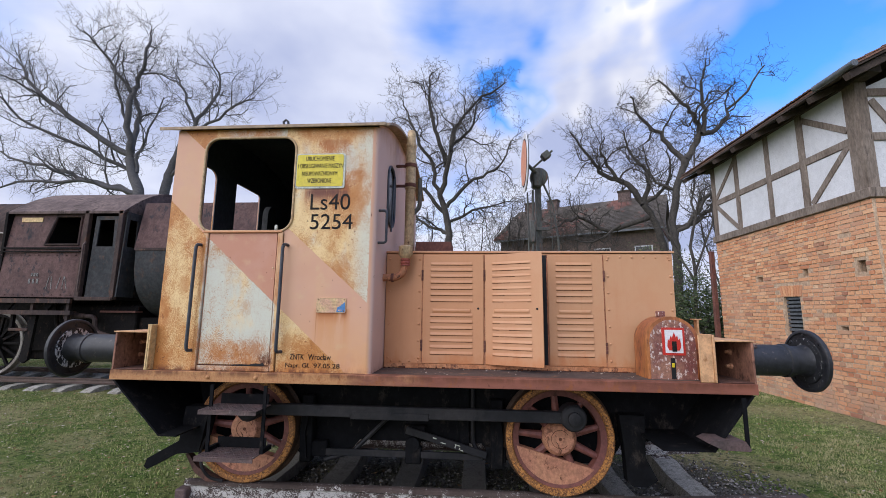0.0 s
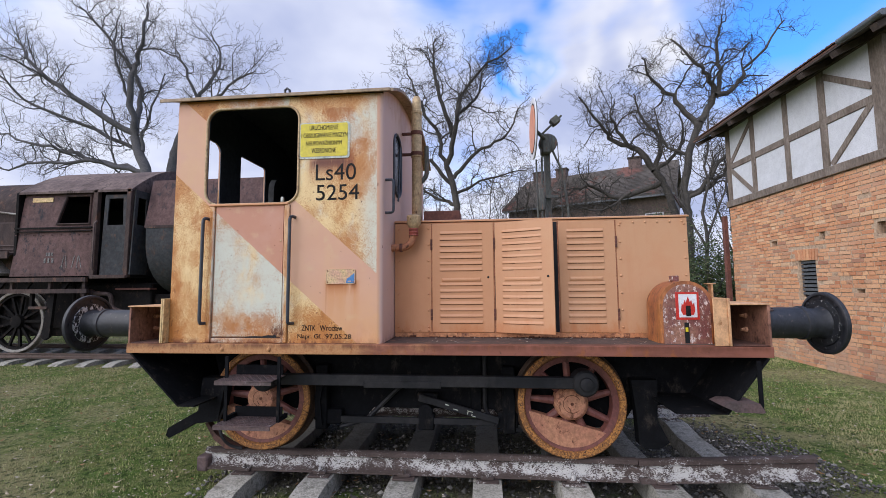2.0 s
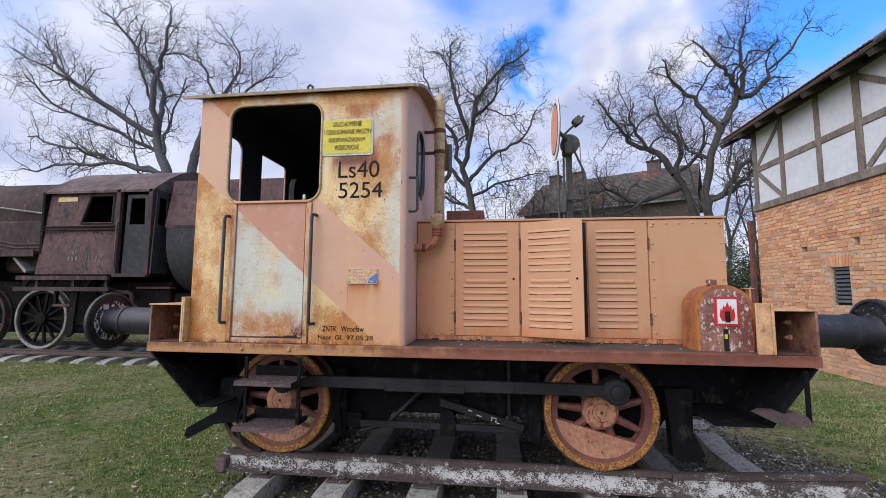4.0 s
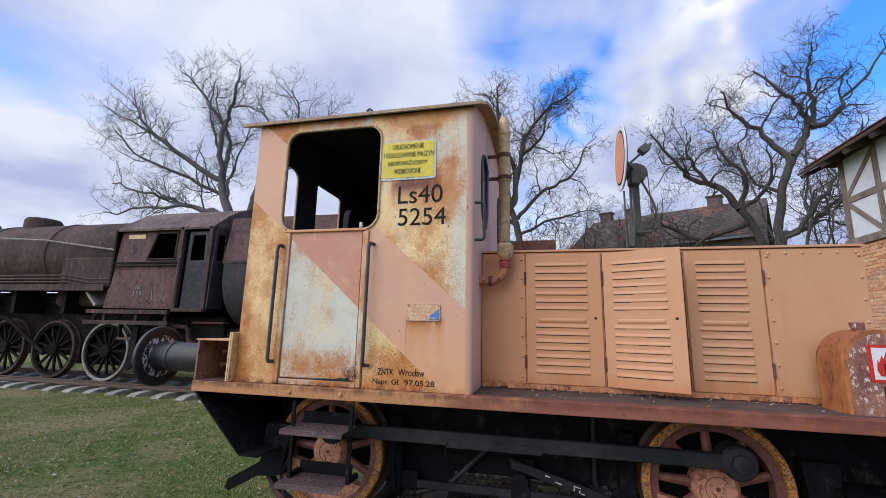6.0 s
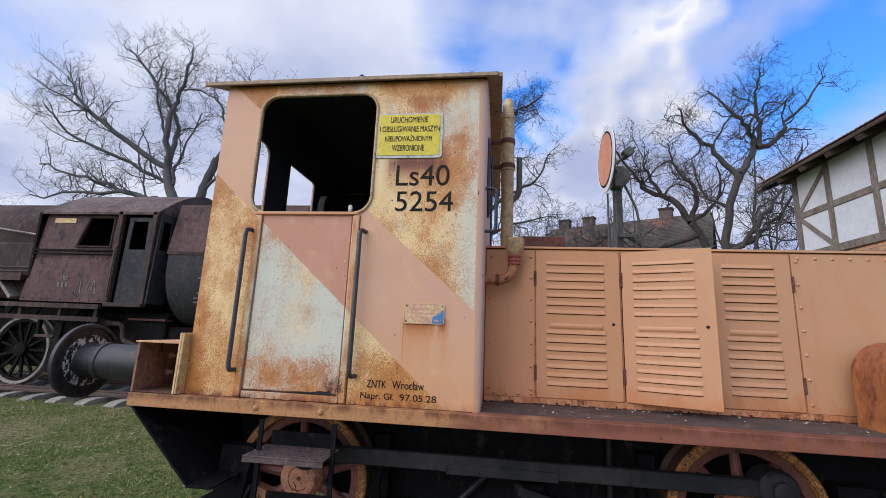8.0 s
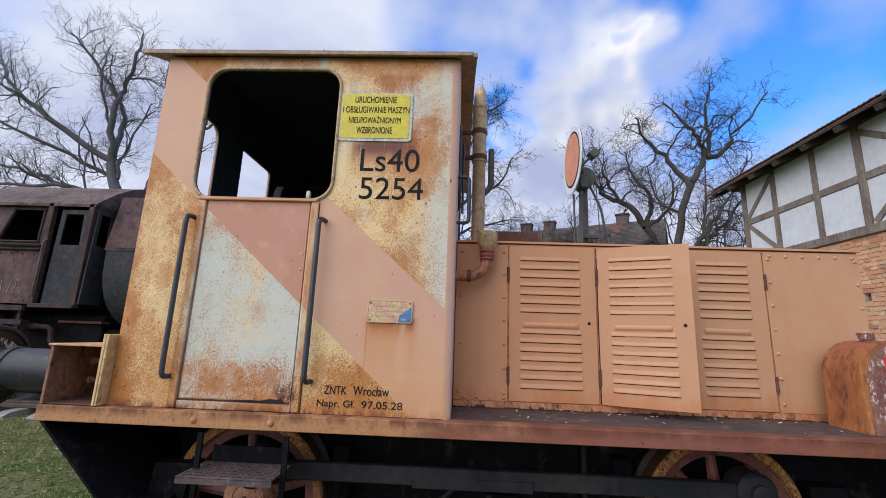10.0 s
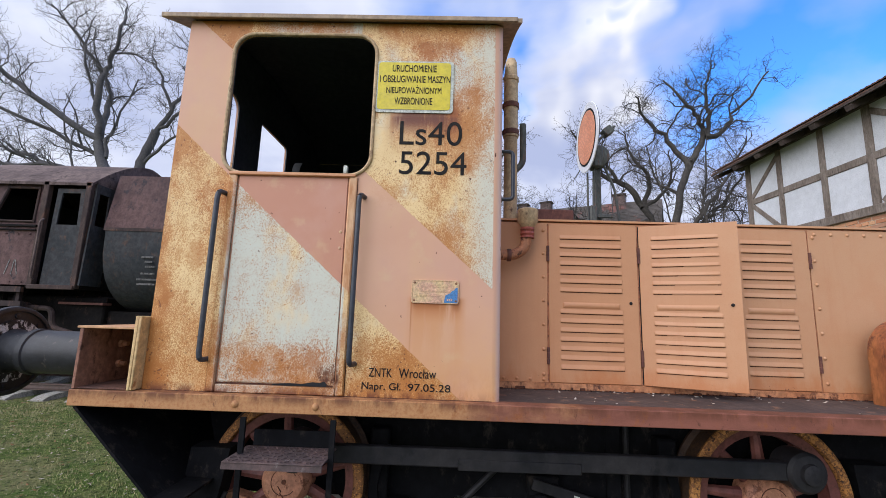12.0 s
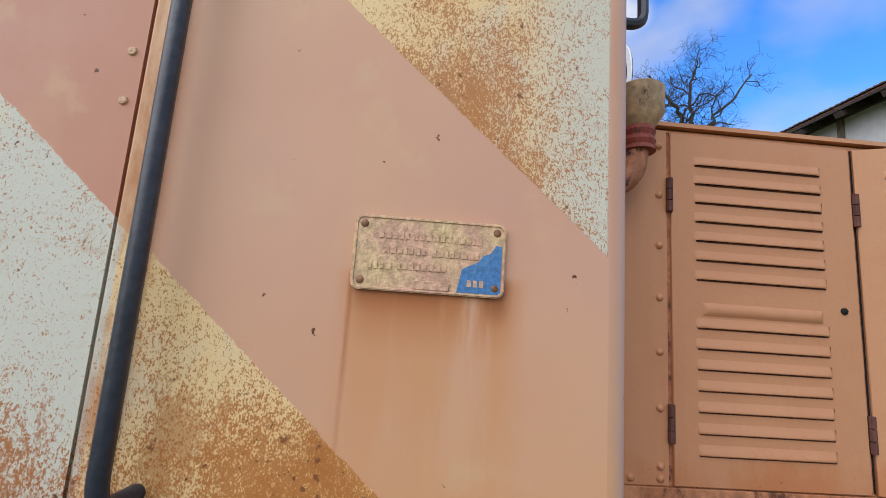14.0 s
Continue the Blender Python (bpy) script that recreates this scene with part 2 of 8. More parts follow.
    def bloom_at(xc, zc, rx, rz, colour, c, amount):
        dx, dz = k.m("DIVIDE", k.m("SUBTRACT", x, xc), rx), k.m("DIVIDE", k.m("SUBTRACT", z, zc), rz)
        near = k.m("SUBTRACT", 1.0, k.m("SQRT", k.m("ADD", k.m("MULTIPLY", dx, dx), k.m("MULTIPLY", dz, dz))))
        ragged_f = k.m("ADD", k.m("SUBTRACT", rag, 0.5), k.m("MULTIPLY", k.m("SUBTRACT", k.m("ADD", coarse, speck), 1.0), 0.75))
        f = k.step(k.m("ADD", k.m("MULTIPLY", near, 0.36), ragged_f), 0.10, 0.24)
        return k.mix(k.m("MULTIPLY", k.m("MULTIPLY", f, amount * 0.85), k.m("SUBTRACT", 1.0, k.m("MULTIPLY", band, 0.75))), c, colour)
    for xc, zc, rx, rz, colour, amount in (
            (-2.20, 2.13, 0.13, 0.16, (0.40, 0.135, 0.025), 0.8), (-2.27, 1.86, 0.16, 0.15, (0.45, 0.17, 0.035), 0.65),
            (-1.18, 2.955, 0.11, 0.06, (0.36, 0.11, 0.022), 0.85), (-1.66, 1.36, 0.20, 0.14, (0.36, 0.115, 0.022), 0.75),
            (-1.57, 1.30, 0.08, 0.07, (0.12, 0.040, 0.018), 0.85), (-1.92, 1.33, 0.18, 0.10, (0.40, 0.14, 0.03), 0.6),
            (-1.30, 2.20, 0.16, 0.10, (0.43, 0.165, 0.035), 0.6), (-1.02, 2.60, 0.05, 0.12, (0.30, 0.09, 0.022), 0.8),
            (-1.42, 2.72, 0.035, 0.22, (0.36, 0.12, 0.025), 0.7), (-1.40, 1.42, 0.11, 0.16, (0.43, 0.155, 0.03), 0.7),
            (-2.36, 1.33, 0.14, 0.14, (0.42, 0.15, 0.03), 0.6), (-1.75, 1.68, 0.07, 0.09, (0.45, 0.19, 0.05), 0.5)):
        c = bloom_at(xc, zc, rx, rz, colour, c, amount)
    c = run(-1.33, -1.00, 2.49, 2.580, (0.13, 0.040, 0.026), c, 0.85)
    # seams of the door and the sill rust through, the darkest where water stands
    seam_l = k.m("MULTIPLY", k.step(x, -2.165, -2.115), k.m("SUBTRACT", 1.0, k.step(x, -2.112, -2.075)))
    seam_r = k.m("MULTIPLY", k.step(x, -1.545, -1.515), k.m("SUBTRACT", 1.0, k.step(x, -1.512, -1.455)))
    below = k.m("SUBTRACT", 1.0, k.step(z, 2.20, 2.27))
    seams = k.m("MULTIPLY", k.m("MULTIPLY", k.m("MAXIMUM", seam_l, seam_r), below), k.step(k.noise(14, 6, 0.7, stretch=(1, 1, 0.3), shift=(2, 0, 3)), 0.36, 0.62))
    c = k.mix(k.m("MULTIPLY", seams, 0.75), c, (0.38, 0.125, 0.025))
    foot = k.m("SUBTRACT", 1.0, k.step(z, 1.205, 1.262))
    sill = k.m("MULTIPLY", foot, k.step(k.noise(17, 6, 0.72, stretch=(1, 1, 0.5), shift=(5, 0, 1)), 0.40, 0.58))
    c = k.mix(k.m("MULTIPLY", sill, k.m("SUBTRACT", 1.0, k.m("MULTIPLY", k.step(x, -1.25, -0.95), 0.6))), c, (0.15, 0.045, 0.018))
    pool = k.m("MULTIPLY", k.m("MULTIPLY", k.step(x, -2.10, -2.06), k.m("SUBTRACT", 1.0, k.step(x, -1.53, -1.50))), k.m("MULTIPLY", k.step(z, 1.255, 1.275), k.m("SUBTRACT", 1.0, k.step(z, 1.285, 1.37))))
    pool = k.m("MULTIPLY", pool, k.step(k.m("ADD", k.noise(26, 6, 0.72), k.m("MULTIPLY", k.step(x, -1.72, -1.55), 0.10)), 0.57, 0.66))
    c = k.mix(pool, c, (0.10, 0.032, 0.014))
    streaks = k.m("MULTIPLY", k.step(k.noise(7, 6, 0.7, stretch=(0.35, 1, 3.0), shift=(0, 0, 7)), 0.58, 0.72), k.m("SUBTRACT", 1.0, band))
    c = k.mix(k.m("MULTIPLY", streaks, 0.30), c, (0.40, 0.16, 0.05))
    c = run(-1.199, -1.193, 1.30, 1.655, (0.38, 0.13, 0.035), c, 0.9, 0.004)
    c = run(-1.000, -0.965, 1.60, 1.655, (0.13, 0.045, 0.025), c, 0.95, 0.012)
    c = run(-1.19, -1.06, 1.61, 1.655, (0.22, 0.075, 0.03), c, 0.8, 0.012)
    c = run(-1.19, -0.96, 1.55, 1.655, (0.40, 0.13, 0.035), c, 0.8)
    pit = k.step(k.noise(34, 3, 0.5, shift=(4, 0, 0)), 0.735, 0.76)
    c = k.mix(pit, c, (0.10, 0.035, 0.015))
    flake = k.m("MULTIPLY", k.step(k.m("ADD", k.noise(62, 5, 0.6, shift=(9, 0, 1)), k.m("MULTIPLY", k.m("SUBTRACT", decay, 0.5), 0.25)), 0.655, 0.70), k.m("SUBTRACT", 1.0, band))
    c = k.mix(k.m("MULTIPLY", flake, 0.85), c, (0.17, 0.06, 0.02))
    bump = k.m("ADD", k.m("MULTIPLY", coarse, k.m("SUBTRACT", 1.15, band)), k.m("MULTIPLY", k.noise(2.0, 2), 2.5))
    return k.done(c, 0.55, 0.0, bump, 0.35, 0.004, 0.35)


def hood_paint():
    """Tan over-paint, greyer towards the front, with rust stains rising from the deck and round the seams."""
    k = Nodes("hood_paint")
    x, y, z = k.xyz()
    large, grain = k.noise(1.3, 5, 0.6), k.noise(150, 4, 0.6)
    fade = k.step(k.m("ADD", x, k.m("MULTIPLY", k.m("SUBTRACT", large, 0.5), 1.6)), -0.5, 1.5)
    c = k.mix(fade, (0.56, 0.268, 0.130), (0.53, 0.290, 0.155))
    cloud = k.step(k.noise(5.5, 6, 0.65, shift=(3, 1, 7)), 0.42, 0.66)
    c = k.mix(k.m("MULTIPLY", cloud, 0.30), c, (0.50, 0.225, 0.105))
    runs = k.step(k.noise(16, 5, 0.6, stretch=(1, 1, 0.07), shift=(5, 0, 2)), 0.54, 0.74)
    c = k.mix(k.m("MULTIPLY", runs, 0.28), c, (0.47, 0.20, 0.09))
    c = k.mix(k.m("MULTIPLY", k.step(grain, 0.5, 0.75), 0.22), c, (0.40, 0.175, 0.08))
    low = k.m("SUBTRACT", 1.0, k.step(k.m("ADD", z, k.m("MULTIPLY", k.m("SUBTRACT", k.noise(7, 6, 0.7, stretch=(1, 1, 0.5)), 0.5), 0.45)), 1.20, 1.36))
    c = k.mix(k.m("MULTIPLY", low, 0.62), c, (0.47, 0.155, 0.045))
    crumb = k.m("ADD", k.noise(48, 6, 0.72, shift=(2, 2, 2)), k.m("MULTIPLY", k.m("SUBTRACT", 1.0, k.step(z, 1.205, 1.30)), 0.20))
    c = k.mix(k.step(crumb, 0.70, 0.76), c, (0.075, 0.028, 0.016))
    return k.done(c, 0.48, 0.0, k.m("ADD", grain, k.m("MULTIPLY", k.noise(3, 3), 3.0)), 0.14, 0.004, 0.4)


def tyre_rust():
    """Wheel tyre: the outer face in flaking ochre paint over dark rust, bare dark steel on the tread."""
    k = Nodes("tyre_rust")
    x, y, z = k.xyz()
    a, b = k.noise(75, 6, 0.72), k.noise(14, 5, 0.65)
    c = k.mix(k.step(b, 0.35, 0.65), (0.24, 0.105, 0.035), (0.13, 0.052, 0.022))
    flake = k.m("ADD", k.m("MULTIPLY", a, 0.65), k.m("MULTIPLY", b, 0.35))
    c = k.mix(k.step(flake, 0.485, 0.54), c, (0.46, 0.205, 0.055))
    c = k.mix(k.step(k.noise(46, 6, 0.7, shift=(4, 1, 3)), 0.56, 0.61), c, (0.055, 0.024, 0.014))
    tread = k.m("MULTIPLY", k.step(y, 3.476, 3.484), k.m("SUBTRACT", 1.0, k.step(y, 5.056, 5.064)))
    c = k.mix(k.m("MULTIPLY", tread, 0.9), c, (0.035, 0.022, 0.016))
    return k.done(c, 0.65, 0.0, flake, 0.9, 0.006, 0.35)


def deck_edge():
    """Tan paint at the cab end, worn to red-brown primer along the hood, rust creeping from the top edge."""
    k = Nodes("deck_edge_paint")
    x, y, z = k.xyz()
    large, grain = k.noise(1.6, 6, 0.65, stretch=(1, 1, 2)), k.noise(70, 5, 0.65)
    gone = k.step(k.m("ADD", x, k.m("MULTIPLY", k.m("SUBTRACT", large, 0.5), 2.2)), -1.25, -0.45)
    tan = k.mix(k.step(grain, 0.4, 0.7), (0.44, 0.225, 0.095), (0.36, 0.155, 0.06))
    red = k.mix(k.step(k.noise(4, 6, 0.7, stretch=(0.5, 1, 2)), 0.4, 0.65), (0.235, 0.085, 0.055), (0.165, 0.058, 0.038))
    c = k.mix(gone, tan, red)
    c = k.mix(k.m("MULTIPLY", k.step(k.noise(11, 7, 0.72, stretch=(1, 1, 0.6), shift=(3, 0, 0)), 0.54, 0.66), 0.7), c, (0.26, 0.085, 0.025))
    c = k.mix(k.m("MULTIPLY", k.step(k.noise(30, 5, 0.7, stretch=(1, 1, 0.5)), 0.60, 0.68), 0.75), c, (0.09, 0.032, 0.02))
    top = k.m("MULTIPLY", k.step(z, 1.160, 1.205), k.step(k.noise(9, 6, 0.72, stretch=(1, 1, 0.3), shift=(1, 0, 4)), 0.38, 0.58))
    c = k.mix(k.m("MULTIPLY", top, 0.85), c, (0.12, 0.040, 0.020))
    return k.done(c, 0.65, 0, k.m("ADD", grain, large), 0.35, 0.004, 0.35)


def rail_rust():
    """Old rail: dark scale with crumbs of white paint left along the web."""
    k = Nodes("rail_rust")
    x, y, z = k.xyz()
    large, grain = k.noise(4, 5, 0.6), k.noise(70, 5, 0.65)
    c = k.mix(k.step(large, 0.35, 0.68), (0.062, 0.044, 0.037), (0.098, 0.070, 0.061))
    c = k.mix(k.m("MULTIPLY", k.step(grain, 0.45, 0.7), 0.5), c, (0.028, 0.019, 0.016))
    web = k.m("MULTIPLY", k.step(z, 0.170, 0.20), k.m("SUBTRACT", 1.0, k.step(z, 0.265, 0.30)))
    mask = k.m("ADD", k.m("MULTIPLY", web, 0.10), k.m("MULTIPLY", k.m("SUBTRACT", k.noise(2.3, 4, 0.6, stretch=(1, 1, 1.5), shift=(0, 0, 6)), 0.5), 0.38))
    crumb = k.m("ADD", k.m("ADD", k.m("MULTIPLY", k.noise(95, 6, 0.74, stretch=(0.8, 1, 1.2)), 0.6), k.m("MULTIPLY", k.noise(19, 4, 0.65), 0.4)), mask)
    c = k.mix(k.step(crumb, 0.578, 0.612), c, (0.50, 0.48, 0.45))
    return k.done(c, 0.75, 0, k.m("ADD", grain, crumb), 0.5, 0.004, 0.35)


def concrete():
    """Grey sleepers, darker between and beside the rails."""
    k = Nodes("concrete")
    x, y, z = k.xyz()
    large, grain = k.noise(3, 5, 0.6), k.noise(75, 5, 0.68)
    c = k.mix(k.step(large, 0.35, 0.68), (0.43, 0.405, 0.355), (0.33, 0.31, 0.265))
    c = k.mix(k.m("MULTIPLY", k.step(grain, 0.44, 0.60), 0.7), c, (0.16, 0.15, 0.125))
    c = k.mix(k.m("MULTIPLY", k.step(k.noise(13, 7, 0.74), 0.51, 0.62), 0.75), c, (0.12, 0.115, 0.09))
    mid_dark = k.m("MULTIPLY", k.step(k.m("ADD", y, k.m("MULTIPLY", k.m("SUBTRACT", large, 0.5), 0.8)), 3.52, 3.78), k.m("SUBTRACT", 1.0, k.step(k.m("ADD", k.m("MULTIPLY", k.m("SUBTRACT", large, 0.5), 0.5), x), 0.9, 1.4)))
    mid_dark = k.m("MULTIPLY", mid_dark, k.m("SUBTRACT", 1.0, k.step(y, 5.3, 5.5)))
    c = k.mix(k.m("MULTIPLY", mid_dark, 0.72), c, (0.055, 0.050, 0.044))
    info = k.n.new("ShaderNodeObjectInfo")
    v = k.m("ADD", k.m("MULTIPLY", info.outputs["Random"], 0.35), 0.825)
    rgb = k.n.new("ShaderNodeCombineXYZ")
    for s in range(3):
        k.l.new(v, rgb.inputs[s])
    c = k.mix(1.0, c, rgb.outputs[0], "MULTIPLY")
    return k.done(c, 0.9, 0, k.m("ADD", grain, large), 0.6, 0.005, 0.25)


def grass_ground():
    k = Nodes("grass_ground")
    a, b = k.noise(0.55, 5, 0.6), k.noise(3.5, 6, 0.65, shift=(5, 2, 0))
    tuft, f = k.noise(16, 5, 0.7, dist=0.4), k.noise(90, 4, 0.7)
    c = k.mix(k.step(b, 0.38, 0.62), (0.095, 0.165, 0.028), (0.20, 0.225, 0.070))
    c = k.mix(k.m("MULTIPLY", k.step(a, 0.46, 0.62), 0.8), c, (0.36, 0.305, 0.16))
    c = k.mix(k.m("MULTIPLY", k.step(tuft, 0.47, 0.62), 0.8), c, (0.022, 0.045, 0.008))
    c = k.mix(k.m("MULTIPLY", k.step(k.noise(38, 4, 0.7, shift=(1, 4, 2)), 0.57, 0.67), 0.75), c, (0.46, 0.41, 0.26))
    c = k.mix(k.m("MULTIPLY", k.step(f, 0.48, 0.72), 0.5), c, (0.03, 0.042, 0.014))
    # dark soil and fine gravel round the short track
    x, y, z = k.xyz()
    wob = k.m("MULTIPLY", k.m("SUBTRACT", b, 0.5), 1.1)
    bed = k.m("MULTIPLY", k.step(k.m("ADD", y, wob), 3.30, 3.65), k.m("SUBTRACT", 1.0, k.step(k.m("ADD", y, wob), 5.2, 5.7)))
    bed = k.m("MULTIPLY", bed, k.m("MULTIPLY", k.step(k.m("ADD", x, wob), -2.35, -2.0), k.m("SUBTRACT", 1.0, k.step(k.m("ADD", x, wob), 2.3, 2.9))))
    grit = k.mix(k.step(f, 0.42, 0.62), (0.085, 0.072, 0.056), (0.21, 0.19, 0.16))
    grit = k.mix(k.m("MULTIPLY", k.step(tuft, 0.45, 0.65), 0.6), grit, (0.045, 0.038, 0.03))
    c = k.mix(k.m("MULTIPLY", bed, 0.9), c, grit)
    return k.done(c, 0.95, 0, k.m("ADD", f, tuft), 1.0, 0.04, 0.15)


def blade_green():
    k = Nodes("blade_green")
    r = k.geo.outputs["Random Per Island"]
    c = k.mix(r, (0.022, 0.070, 0.010), (0.42, 0.50, 0.15))
    c = k.mix(k.m("MULTIPLY", k.step(k.noise(7, 4, 0.6, shift=(3, 8, 0)), 0.50, 0.66), 0.65), c, (0.020, 0.060, 0.010))
    c = k.mix(k.step(r, 0.80, 0.84), c, (0.44, 0.38, 0.20))
    c = k.mix(k.m("MULTIPLY", k.step(k.noise(0.9, 6, 0.65), 0.45, 0.58), 0.72), c, (0.40, 0.345, 0.18))
    return k.done(c, 0.7, 0, None, spec=0.25)


def island(name, a, b, c3=None, rough=0.85, fine=40.0):
    """Loose stuff: each piece takes its own tone."""
    k = Nodes(name)
    r = k.geo.outputs["Random Per Island"]
    c = k.mix(r, a, b)
    if c3:
        c = k.mix(k.step(r, 0.78, 0.8), c, c3)
    g = k.noise(fine, 4, 0.65)
    c = k.mix(k.m("MULTIPLY", k.step(g, 0.4, 0.7), 0.4), c, tuple(0.5 * v for v in a))
    return k.done(c, rough, 0, g, 0.4, 0.004, 0.2)


def brick_mat(name, stuff):
    k = Nodes(name)
    r = k.geo.outputs["Random Per Island"] if stuff else k.n.new("ShaderNodeObjectInfo").outputs["Random"]
    ramp = k.n.new("ShaderNodeValToRGB")
    ramp.color_ramp.elements[0].color, ramp.color_ramp.elements[1].color = (0.47, 0.19, 0.10, 1), (0.70, 0.47, 0.29, 1)
    for p, col in ((0.2, (0.64, 0.31, 0.16, 1)), (0.4, (0.72, 0.41, 0.225, 1)), (0.6, (0.58, 0.27, 0.145, 1)), (0.8, (0.68, 0.35, 0.185, 1)), (0.92, (0.36, 0.165, 0.105, 1))):
        ramp.color_ramp.elements.new(p).color = col
    k.l.new(r, ramp.inputs[0])
    g, big = k.noise(30, 5, 0.65), k.noise(0.8, 4)
    c = k.mix(k.m("MULTIPLY", k.step(g, 0.45, 0.7), 0.45), ramp.outputs[0], (0.38, 0.19, 0.11))
    c = k.mix(k.m("MULTIPLY", k.step(big, 0.5, 0.7), 0.30), c, (0.58, 0.40, 0.29))
    x, y, z = k.xyz()
    damp = k.m("MULTIPLY", k.m("SUBTRACT", 1.0, k.step(z, 0.15, 0.75)), k.step(k.noise(2.5, 5, shift=(0, 3, 0)), 0.4, 0.6))
    c = k.mix(k.m("MULTIPLY", damp, 0.6), c, (0.42, 0.30, 0.215))
    return k.done(c, 0.9, 0, g, 0.5, 0.006, 0.2)


def text_paint():
    return worn("letter_paint", (0.012, 0.012, 0.013), (0.028, 0.025, 0.022), (0.3, 0.16, 0.06), (0.66, 0.72), 9, 120, 0.75, spec=0.12)


